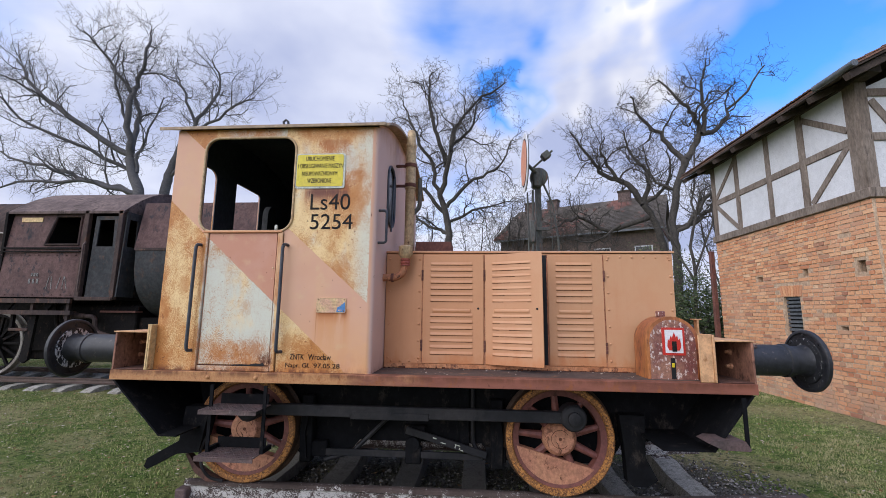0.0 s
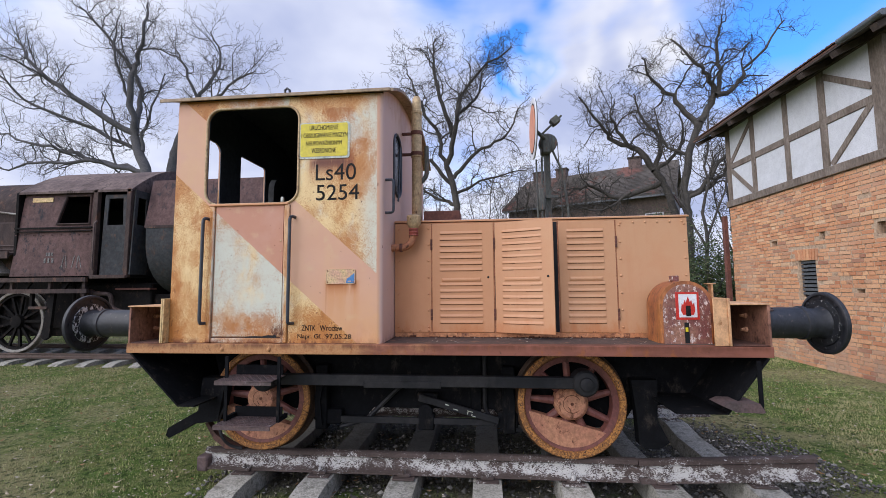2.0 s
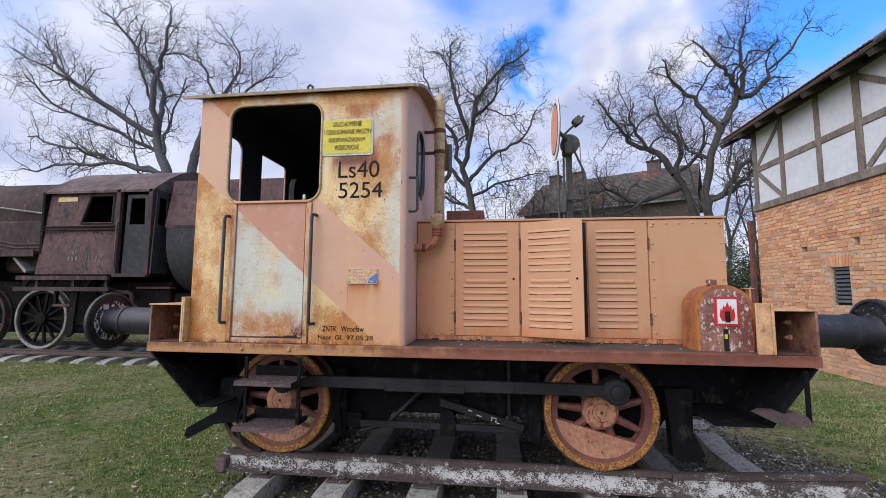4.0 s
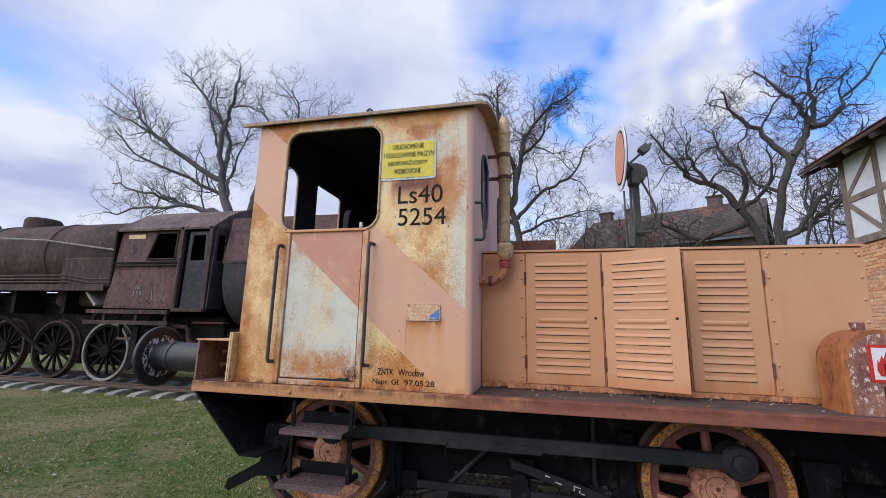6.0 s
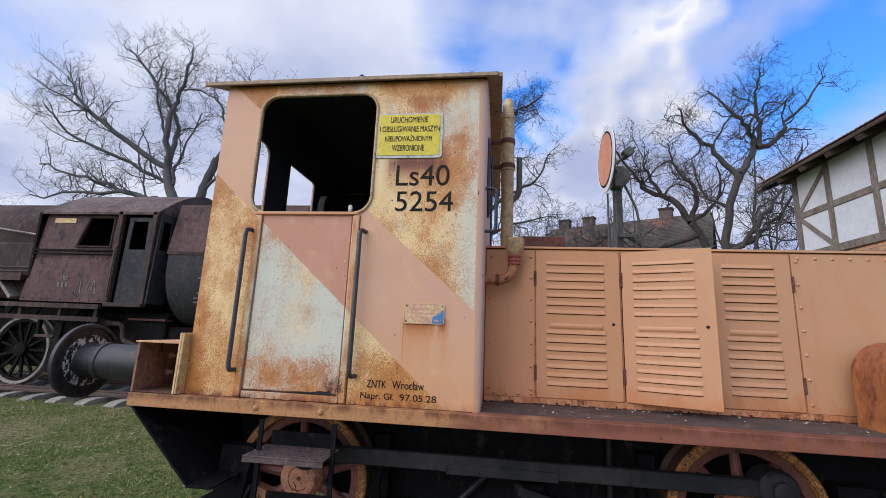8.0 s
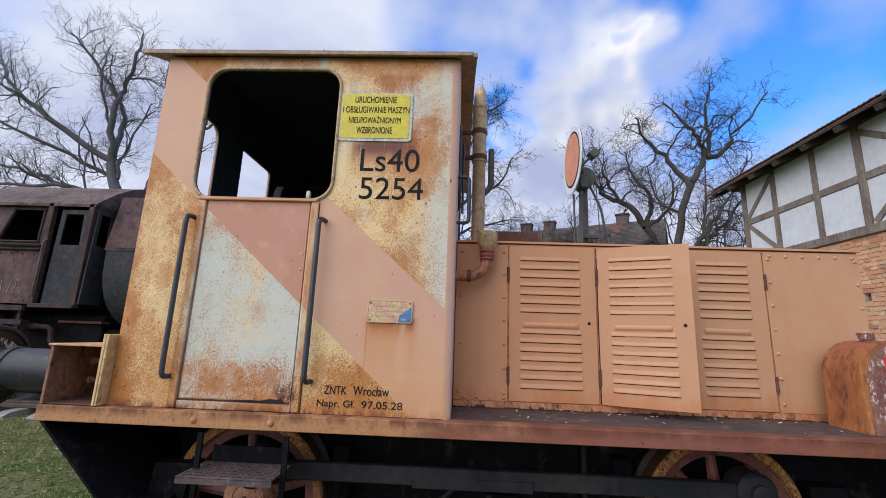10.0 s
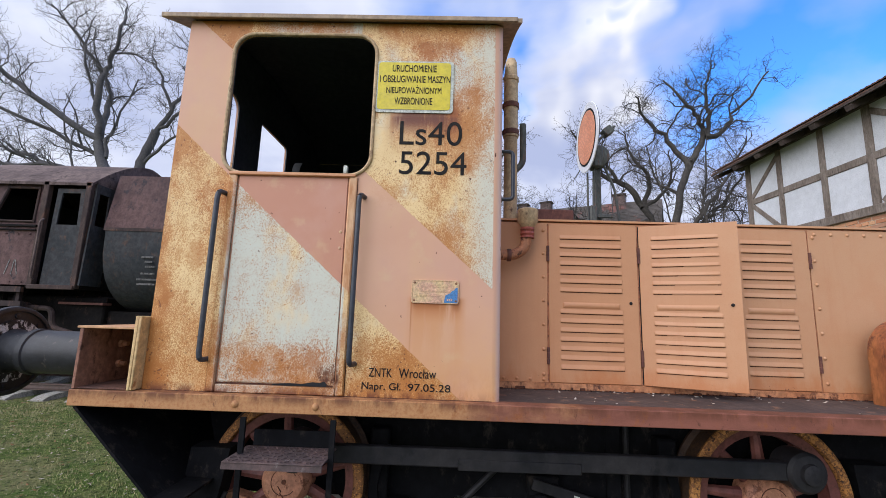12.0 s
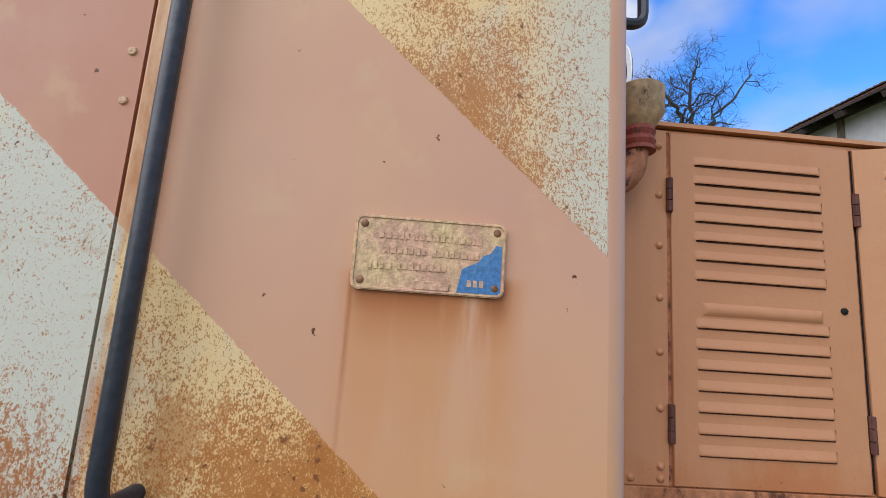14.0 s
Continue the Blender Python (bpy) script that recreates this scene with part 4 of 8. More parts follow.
def arch(y):
    """Height of the cab roof's underside across the width."""
    s = abs(y - CY) / 1.12
    return 3.375 - 0.25 * s ** 2.2


def deck():
    y0, y1 = 3.10, 2 * CY - 3.10
    bm = B()
    for y, s in ((y0, 1), (y1, -1)):
        # edge channel: web and two flanges
        prism(bm, [(y, 1.141), (y + s * 0.002, 1.1385), (y + s * 0.09, 1.1385), (y + s * 0.09, 1.150), (y + s * 0.012, 1.150), (y + s * 0.012, 1.198), (y + s * 0.09, 1.198), (y + s * 0.09, 1.209), (y + s * 0.003, 1.209), (y, 1.206)], -2.735, 1.885, "x")
    for x0, x1 in ((-2.735, -2.723), (1.873, 1.885)):
        box(bm, x0, x1, y0 + 0.013, y1 - 0.013, 1.1385, 1.209)
    d = part("deck_edge", bm, M["deckedge"], loco, "red-brown painted steel channel round the deck")
    for x in (-1.965, -1.60):
        part("bolt", lathe(B(), (x, y0 + 0.001, 1.172), (0, -1, 0), [(0.016, 0), (0.016, 0.004), (0.011, 0.010), (0.003, 0.012)], 10), M["deckedge"], d)
    part("deck_plate", box(B(), -2.722, 1.872, y0 + 0.092, y1 - 0.092, 1.186, 1.2055), M["decktop"], loco, "worn dark steel deck plate with litter")


deck()


def pocket(sx):
    """Buffer pocket at an end of the frame: end plate, lid, inner plate and flange. sx: -1 rear, 1 front."""
    edge = -2.735 if sx < 0 else 1.885
    inner = -2.475 if sx < 0 else 1.632
    a, b = min(edge, inner), max(edge, inner)
    y0, y1 = 3.108, 3.95
    p = part("end_plate", box(B(), *((edge, edge + 0.016) if sx < 0 else (edge - 0.016, edge)), y0, 2 * CY - y0, 1.212, 1.484, 0.002), M["beam"], loco, "buffer beam plate in faded salmon paint")
    for s in (0, 1):
        ya, yb = (y0, y1) if not s else (2 * CY - y1, 2 * CY - y0)
        part("pocket_lid", box(B(), a - 0.012, b + 0.004, ya - 0.004, yb, 1.485, 1.495, 0.002), M["peach"], loco)
        part("pocket_side", box(B(), *((inner, inner + 0.014) if sx < 0 else (inner - 0.014, inner)), ya - 0.006, yb, 1.212, 1.548 if sx < 0 else 1.532, 0.002), M["yellowpost" if sx < 0 else "peach"], loco)
        part("pocket_back", box(B(), a + 0.018, b - 0.002, *((yb - 0.012, yb) if not s else (ya, ya + 0.012)), 1.212, 1.484), M["pocketin"], loco)
        part("pocket_floor", box(B(), a + 0.018, b - 0.016, ya + 0.01, yb - 0.014, 1.2125, 1.218), M["pocketin"], loco)
        if not s:
            for zz in (1.30, 1.40):
                x = edge - sx * 0.017
                part("bolt", lathe(B(), (x, 3.35, zz), (-sx, 0, 0), [(0.02, 0), (0.02, 0.016), (0.012, 0.018), (0.012, 0.04)], 6), M["tan"], p)
    if sx < 0:
        part("rear_post", box(B(), -2.462, -2.449, 3.104, 3.30, 1.212, 1.548, 0.003), M["yellowpost"], loco)
    else:
        part("front_panel", box(B(), 1.528, 1.617, 3.112, 3.122, 1.212, 1.530, 0.002), M["peach"], loco, "flat ochre plate beside the buffer pocket")
        lug = part("lamp_bracket", box(B(), 1.868, 1.883, 3.80, 3.86, 1.486, 1.625, 0.002), M["peach"], loco, "ochre lamp bracket on the buffer beam")
        part("bracket_top", box(B(), 1.840, 1.905, 3.795, 3.865, 1.626, 1.636, 0.002), M["peach"], lug)
        part("front_cross_plate", box(B(), 1.62, 1.632, 3.955, 2 * CY - 3.955, 1.212, 1.60), M["tan"], loco)


pocket(-1)
pocket(1)


def buffer(sx, y):
    x, z, reach, big = (-2.735, 1.335, 0.635, 1.06) if sx < 0 else (1.885, 1.340, 0.545, 1.0)
    at = (x, y, z)
    b = part("buffer", lathe(B(), at, (sx, 0, 0), [(0.150, 0), (0.150, 0.016), (0.117, 0.022), (0.114, 0.10), (0.116, 0.104), (0.116, 0.118), (0.113, 0.122), (0.113, reach - 0.16), (0.121, reach - 0.155), (0.121, reach - 0.125), (0.104, reach - 0.12), (0.104, reach - 0.03), (0.12, reach + 0.004)], 36), M["buffer"], loco, "long black greasy buffer")
    part("buffer_head", lathe(B(), (x + sx * reach, y, z), (sx, 0, 0), [(big * r, d) for r, d in ((0.198, 0.010), (0.200, 0.0), (0.214, 0.0), (0.222, 0.006), (0.224, 0.028), (0.20, 0.045), (0.10, 0.058), (0.02, 0.062))], 44), M["buffer"], b, "round black buffer head")
    part("paint_ring", lathe(B(), (x + sx * (reach + 0.0095), y, z), (-sx, 0, 0), [(0.165, 0), (0.163, 0.010), (0.118, 0.012)], 32), M["chips" if sx < 0 else "few_chips"], b, "flaked white ring")
    part("grease_nipple", lathe(B(), (x + sx * 0.17, y - 0.06, z + 0.093), (0, -0.54, 0.84), [(0.014, 0), (0.014, 0.012), (0.006, 0.014), (0.006, 0.024)], 8), M["step"], b)
    for i in range(8):
        t = 2 * math.pi * i / 8
        bm = lathe(B(), (x + sx * (reach + 0.011), y + 0.185 * math.cos(t), z + 0.185 * math.sin(t)), (-sx, 0, 0), [(0.016, 0), (0.014, 0.007), (0.004, 0.009)], 8)
        part("rivet", bm, M["buffer"], b)


for sx in (-1, 1):
    for y in (3.435, 2 * CY - 3.435):
        buffer(sx, y)


def underframe():
    y0, y1 = 3.112, 2 * CY - 3.112
    for pts, nm in ((((-2.718, 1.132), (-2.31, 0.745), (-2.17, 0.745), (-2.17, 0.757), (-2.305, 0.757), (-2.70, 1.132)), "rear_skirt"), (((1.868, 1.132), (1.585, 0.765), (1.25, 0.765), (1.25, 0.777), (1.58, 0.777), (1.85, 1.132)), "front_skirt")):
        part(nm, prism(B(), pts, y0, y1), M["black"], loco, "black slanting end skirt under the deck")
    for y in (3.66, 2 * CY - 3.66):
        bm = plate(B(), [(-2.40, 1.130), (-2.30, 0.76), (-2.22, 0.60), (-1.60, 0.60), (-1.45, 0.50), (-1.05, 0.50), (-0.95, 0.62), (0.05, 0.62), (0.15, 0.50), (1.05, 0.50), (1.15, 0.66), (1.60, 0.70), (1.82, 1.130)], [], y - 0.012, y + 0.012)
        part("frame_plate", bm, M["black"], loco, "black main frame plate")
    # cross members and axles
    for x in (-2.2, -1.25, -0.6, 0.1, 1.3):
        part("cross_member", box(B(), x - 0.03, x + 0.03, 3.673, 2 * CY - 3.673, 0.72, 1.07), M["black"], loco)
    part("engine_sump", box(B(), -0.75, 0.25, 3.80, 2 * CY - 3.80, 0.60, 1.10, 0.03), M["black"], loco)
    for x in (-1.84, 0.64):
        part("axle", cyl(B(), (x, 3.50, 0.724), (x, 2 * CY - 3.50, 0.724), 0.075, n=16), M["rod"], loco)
    # axle boxes and springs show between the wheels
    for x, s in ((-1.84, 1), (0.64, -1)):
        for y, o in ((3.60, -1), (2 * CY - 3.60, 1)):
            bm = B()
            box(bm, x + s * 0.47 - 0.05, x + s * 0.47 + 0.05, y - 0.05, y + 0.04, 0.46, 0.98, 0.01)
            box(bm, x + s * 0.52 - 0.04, x + s * 0.52 + 0.12, y - 0.035, y + 0.03, 0.50, 0.62, 0.01)
            part("brake_hanger", bm, M["black"], loco)
            part("brake_block", prism(B(), [(x + s * 0.435, 0.50), (x + s * 0.425, 0.72), (x + s * 0.45, 0.88), (x + s * 0.50, 0.86), (x + s * 0.47, 0.70), (x + s * 0.49, 0.50)], y - 0.075, y + 0.05), M["black"], loco)
    for y in (3.58, 2 * CY - 3.58):
        part("brake_bar", box(B(), -1.28, 0.06, y - 0.012, y + 0.012, 0.515, 0.565, 0.003), M["rod"], loco, "flat steel brake pull bar")
        rod = tube(B(), [(-1.22, y + 0.03, 0.47), (-1.0, y + 0.03, 0.53), (-0.72, y + 0.02, 0.80), (-0.55, y + 0.02, 0.86)], 0.018, 8)
        part("brake_lever", rod, M["rod"], loco)
        w = B()
        lathe(w, (-0.50, y - 0.03, 0.62), (0, 1, 0), [(0.055, 0), (0.06, 0.02), (0.06, 0.08), (0.03, 0.09)], 16)
        box(w, -0.57, -0.40, y - 0.01, y + 0.05, 0.66, 0.76, 0.01)
        box(w, -0.56, -0.43, y - 0.02, y + 0.05, 0.47, 0.60, 0.01)
        part("brake_bracket", w, M["black"], loco)
        lk = part("brake_link", box(B(), 0, 0.66, y - 0.05, y - 0.032, -0.028, 0.028, 0.004, m=pose(-0.55, 0, 0.735, 0, 15, 0)), M["rod"], loco, "flat sloping brake link with white paint marks")
        for u0, u1, w0, w1 in ((0.40, 0.445, 0.006, 0.012), (0.405, 0.412, -0.018, 0.006), (0.44, 0.447, -0.02, -0.004), (0.45, 0.475, -0.022, -0.016), (0.29, 0.33, -0.012, -0.005), (0.22, 0.25, 0.004, 0.012)):
            part("paint_mark", box(B(), u0, u1, y - 0.0515, y - 0.0505, w0, w1, m=pose(-0.55, 0, 0.735, 0, 15, 0)), M["enamel"], lk, "smear of white paint")
    # oil pipe and stays behind the rods
    part("drain_pipe", tube(B(), bend([(-0.02, 3.63, 1.10), (-0.02, 3.63, 0.62), (0.06, 3.63, 0.52)], 0.05), 0.017, 8), M["rod"], loco)
    part("stay", box(B(), -0.13, -0.05, 3.63, 3.647, 0.60, 1.08, 0.004), M["black"], loco)
    for x0, s in ((-2.30, -1), (1.24, 1)):
        for y in (3.48, 2 * CY - 3.48):
            g = B()
            if s < 0:
                prism(g, [(x0, 0.90), (x0 + 0.20, 0.90), (x0 + 0.14, 0.56), (x0 - 0.05, 0.54), (x0 - 0.27, 0.42), (x0 - 0.30, 0.44), (x0 - 0.28, 0.50), (x0 - 0.03, 0.64)], y - 0.10, y + 0.02)
            else:
                prism(g, [(x0 + 0.05, 0.90), (x0 - 0.14, 0.90), (x0 - 0.11, 0.62), (x0 - 0.10, 0.42), (x0 - 0.06, 0.39), (x0 + 0.04, 0.39), (x0 + 0.12, 0.44), (x0 + 0.04, 0.60)], y + 0.03, y + 0.12)
            part("rail_guard", g, M["black"], loco, "black rail guard iron")


underframe()


def wheel(x, y, o, crank):
    """A spoked wheel; o: -1 the face looks to -y. crank: angle of the crank pin."""
    z, R = 0.724, 0.408
    n = 48
    tyre = B()
    prof = [(0.356, 0.0), (0.364, -0.012), (0.399, -0.012), (R, -0.002), (R + 0.002, 0.10), (R + 0.028, 0.112), (R + 0.028, 0.128), (0.356, 0.13)]
    u, v = Vector((1, 0, 0)), Vector((0, 0, 1))
    rows = [ring(tyre, Vector((x, y - o * h, z)), u, v, r, n) for r, h in prof]
    for a, b in zip(rows, rows[1:] + rows[:1]):
        for k in range(n):
            tyre.faces.new((a[k], a[(k + 1) % n], b[(k + 1) % n], b[k]))
    wob = part("wheel", tyre, M["tyre"], loco, "spoked iron wheel with a flaking golden-rust tyre")
    rim = B()
    prof = [(0.3555, 0.012), (0.3555, 0.10), (0.305, 0.095), (0.310, 0.02)]
    rows = [ring(rim, Vector((x, y - o * h, z)), u, v, r, n) for r, h in prof]
    for a, b in zip(rows, rows[1:] + rows[:1]):
        for k in range(n):
            rim.faces.new((a[k], a[(k + 1) % n], b[(k + 1) % n], b[k]))
    part("rim", rim, M["spoke"], wob, "dull red wheel rim")
    part("hub", lathe(B(), (x, y - o * 0.11, z), (0, o, 0), [(0.13, 0), (0.13, 0.085), (0.122, 0.11), (0.105, 0.122), (0.10, 0.128), (0.02, 0.128)], 28), M["hubpaint"], wob, "ochre painted wheel hub")
    part("hub_crack", tube(B(), [(x + 0.066 * math.cos(a), y + o * 0.0185, z + 0.066 * math.sin(a)) for a in np.linspace(0.5, 5.6, 26)], 0.0022, 5), M["seam"], wob, "dark cracked ring in the hub paint")
    part("hub_centre", lathe(B(), (x, y + o * 0.0175, z), (0, o, 0), [(0.013, 0), (0.012, 0.003), (0.003, 0.0035)], 10), M["seam"], wob)
    part("hub_crack", tube(B(), [(x - 0.03, y + o * 0.0185, z - 0.02), (x - 0.012, y + o * 0.0185, z - 0.045), (x - 0.016, y + o * 0.0185, z - 0.055), (x + 0.004, y + o * 0.0185, z - 0.075), (x + 0.002, y + o * 0.0185, z - 0.098)], 0.0030, 5), M["seam"], wob)
    for i in range(9):
        t = crank + 2 * math.pi * (i + 0.5) / 9
        d, e = Vector((math.cos(t), 0, math.sin(t))), Vector((-math.sin(t), 0, math.cos(t)))
        s = B()
        c = Vector((x, y - o * 0.055, z))
        lo = [s.verts.new(c + d * 0.11 + e * (0.034 * math.cos(a)) + Vector((0, 0.030 * math.sin(a), 0))) for a in np.linspace(0, 2 * math.pi, 9)[:-1]]
        hi = [s.verts.new(c + d * 0.315 + e * (0.024 * math.cos(a)) + Vector((0, 0.024 * math.sin(a), 0))) for a in np.linspace(0, 2 * math.pi, 9)[:-1]]
        for k in range(8):
            s.faces.new((lo[k], lo[(k + 1) % 8], hi[(k + 1) % 8], hi[k]))
        part("spoke", s, M["spoke"], wob)
    # the counterweight fills the rim opposite to the crank
    c0 = crank + math.pi
    arc = [(0.330 * math.cos(c0 + a), 0.330 * math.sin(c0 + a)) for a in np.linspace(-1.12, 1.12, 17)]
    part("counterweight", prism(B(), [(x + p[0], z + p[1]) for p in arc], y - o * 0.016, y - o * 0.09), M["hubpaint"], wob, "salmon painted counterweight")
    return wob


for x in (-1.84, 0.64):
    wheel(x, 3.47, -1, radians(75))
    wheel(x, 2 * CY - 3.47, 1, radians(75))


def rods():
    for s in (-1, 1):
        y = CY + s * (CY - 3.36)
        a, b = -1.76, 0.72
        rod = part("coupling_rod", box(B(), a, b, y - 0.022, y + 0.022, 0.862, 0.948, 0.006), M["rod"], loco, "long black coupling rod")
        for x in (a, b):
            bm = B()
            lathe(bm, (x, y - s * 0.09, 0.905), (0, s, 0), [(0.095, 0), (0.095, 0.12), (0.082, 0.135), (0.05, 0.14), (0.046, 0.16), (0.03, 0.165)], 24)
            part("crank_pin", bm, M["rod"], rod)
        part("rod_joint", box(B(), -0.95, -0.35, y + s * 0.023 - 0.004, y + s * 0.023 + 0.004, 0.852, 0.905, 0.003), M["rod"], rod)


rods()


def steps():
    # rear pair of treads on hangers, below the cab door
    st = part("step_hanger", B_hanger(-1.915, 0.655), M["black"], loco, "black step hanger")
    part("step_hanger", B_hanger(-1.512, 0.655), M["black"], loco)
    for z in (0.965, 0.655):
        tread(st, -1.945, -1.522, 2.99, 3.22, z)
    st2 = part("step_hanger", B_hanger(1.78, 0.80), M["black"], loco)
    b = prism(B(), [(1.515, 0.838), (1.56, 0.858), (1.745, 0.856), (1.778, 0.803), (1.762, 0.796), (1.60, 0.800)], 3.045, 3.22)
    part("tread", b, M["step"], st2, "bent rusty foot plate")


def B_hanger(x, zb):
    """One upright flat bar with a foot, an L seen from the side."""
    return prism(B(), [(3.085, 1.12), (3.085, zb), (3.22, zb), (3.22, zb + 0.03), (3.098, zb + 0.03), (3.098, 1.12)], x - 0.012, x + 0.012, "x")


def tread(parent, x0, x1, y0, y1, z):
    bm = B()
    box(bm, x0, x1, y0, y1, z - 0.006, z, 0.001)
    box(bm, x0, x1, y0, y0 + 0.006, z - 0.03, z - 0.007)
    t = part("tread", bm, M["step"], parent, "chequered steel tread")
    part("toe_plate", box(B(), x0 + 0.03, x1 - 0.02, y1 - 0.004, y1 + 0.002, z + 0.001, z + 0.075), M["black"], parent)
    nb = B()
    for i in range(15):
        for j in range(6):
            x, y = x0 + 0.02 + i * (x1 - x0 - 0.04) / 14, y0 + 0.02 + j * (y1 - y0 - 0.05) / 5
            m = pose(x, y, z + 0.002, 0, 0, 45 if (i + j) % 2 else -45)
            box(nb, -0.011, 0.011, -0.003, 0.003, -0.002, 0.002, m=m)
    part("tread_pattern", nb, M["step"], parent)


steps()


def cab():
    out = rounded(CABX0, CABX1 - 0.04, DECK + 0.002, CABTOP, 0.001, 1)
    win = rounded(-2.187, -1.437, 2.281, 3.045, 0.105)
    yo = 2 * CY - CABY
    for y0, y1, nm in ((CABY, CABY + 0.012, "side_wall"), (yo - 0.012, yo, "far_side_wall")):
        w = part(nm, plate(B(), out, [win] if nm == "side_wall" else [], y0, y1), M["cab"], loco, "cab side in cream and salmon paint, rusting")
    # rounded front corners
    for y, s in ((CABY, 1), (yo, -1)):
        o, i = [], []
        for k in range(7):
            t = radians(90 * k / 6)
            o.append((CABX1 - 0.04 + 0.04 * math.sin(t), y + s * (0.04 - 0.04 * math.cos(t))))
            i.append((CABX1 - 0.04 + 0.028 * math.sin(t), y + s * (0.04 - 0.028 * math.cos(t))))
        part("corner_sheet", prism(B(), o + i[::-1], DECK + 0.002, CABTOP, "z"), M["cab"], loco)
    # end walls follow the arched roof
    def end_outline(y0, y1):
        ys = np.linspace(y0, y1, 15)
        return [(y0, DECK + 0.002), (y1, DECK + 0.002)] + [(y, max(CABTOP, arch(y))) for y in ys[::-1]]
    fo = end_outline(CABY + 0.04, yo - 0.04)
    fw = [rounded(3.55, 3.86, 2.42, 2.97, 0.14), rounded(2 * CY - 3.86, 2 * CY - 3.55, 2.42, 2.97, 0.14)]
    front = part("front_wall", plate(B(), fo, fw, CABX1 - 0.012, CABX1, "x"), M["cab"], loco, "pale salmon cab front wall")
    for h in fw:
        part("window_rim", tube(B(), [(CABX1 + 0.006, p[0], p[1]) for p in h], 0.012, 6, True), M["handle"], front, "black rubber window seal")
        part("pane", plate(B(), h, [], CABX1 - 0.008, CABX1 - 0.004, "x"), M["glass"], front, "dark dirty cab window")
    ro = end_outline(CABY + 0.013, yo - 0.013)
    rw = [rounded(3.30, 3.70, 2.30, 2.95, 0.08), rounded(4.025, 4.505, 2.30, 2.95, 0.03)]
    part("rear_wall", plate(B(), ro, rw, CABX0, CABX0 + 0.012, "x"), M["cab"], loco)
    # inner lining added to keep the inside dark; its colour carries the shade
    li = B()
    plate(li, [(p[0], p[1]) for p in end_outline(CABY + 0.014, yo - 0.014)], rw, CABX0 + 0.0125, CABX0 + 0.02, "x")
    part("rear_lining", li, M["lining"], loco, "lining sheet added inside the cab, coloured dark for its shade")
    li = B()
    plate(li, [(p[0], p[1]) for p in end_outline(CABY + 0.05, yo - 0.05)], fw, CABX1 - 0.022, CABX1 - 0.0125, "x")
    part("front_lining", li, M["lining"], loco, "lining sheet added inside the cab, coloured dark for its shade")
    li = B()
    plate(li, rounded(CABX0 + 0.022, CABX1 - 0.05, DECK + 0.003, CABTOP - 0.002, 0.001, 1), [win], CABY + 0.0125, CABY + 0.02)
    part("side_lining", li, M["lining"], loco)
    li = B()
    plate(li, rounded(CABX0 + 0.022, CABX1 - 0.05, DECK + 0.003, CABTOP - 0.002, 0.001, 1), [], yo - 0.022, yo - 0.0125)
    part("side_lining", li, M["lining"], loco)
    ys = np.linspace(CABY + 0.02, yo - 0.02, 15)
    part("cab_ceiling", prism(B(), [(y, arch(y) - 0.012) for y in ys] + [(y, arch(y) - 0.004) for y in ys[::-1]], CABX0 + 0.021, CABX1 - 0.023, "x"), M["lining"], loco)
    # roof sheet
    ys = np.linspace(3.128, 2 * CY - 3.128, 25)
    rf = prism(B(), [(y, arch(y) + 0.002) for y in ys] + [(y, arch(y) + 0.026) for y in ys[::-1]], -2.585, -0.675, "x")
    roof = part("cab_roof", rf, M["roof"], loco, "thin arched olive-brown sheet roof with a drip edge")
    part("drip_edge", box(B(), -2.585, -0.70, 3.118, 3.129, arch(3.128) + 0.001, arch(3.128) + 0.028, 0.003), M["roof"], roof)
    part("lifting_eye", tube(B(), [(-1.62, 3.30, arch(3.3) + 0.02), (-1.62, 3.29, 3.245), (-1.60, 3.29, 3.262), (-1.58, 3.29, 3.245), (-1.58, 3.30, arch(3.3) + 0.02)], 0.010, 6), M["handle"], roof)
    # window frame bead
    part("window_bead", tube(B(), [(p[0], CABY - 0.004, p[1]) for p in rounded(-2.192, -1.432, 2.276, 3.05, 0.11, 8)], 0.0095, 8, True), M["pipe"], w, "rounded rusty window bead")


cab()


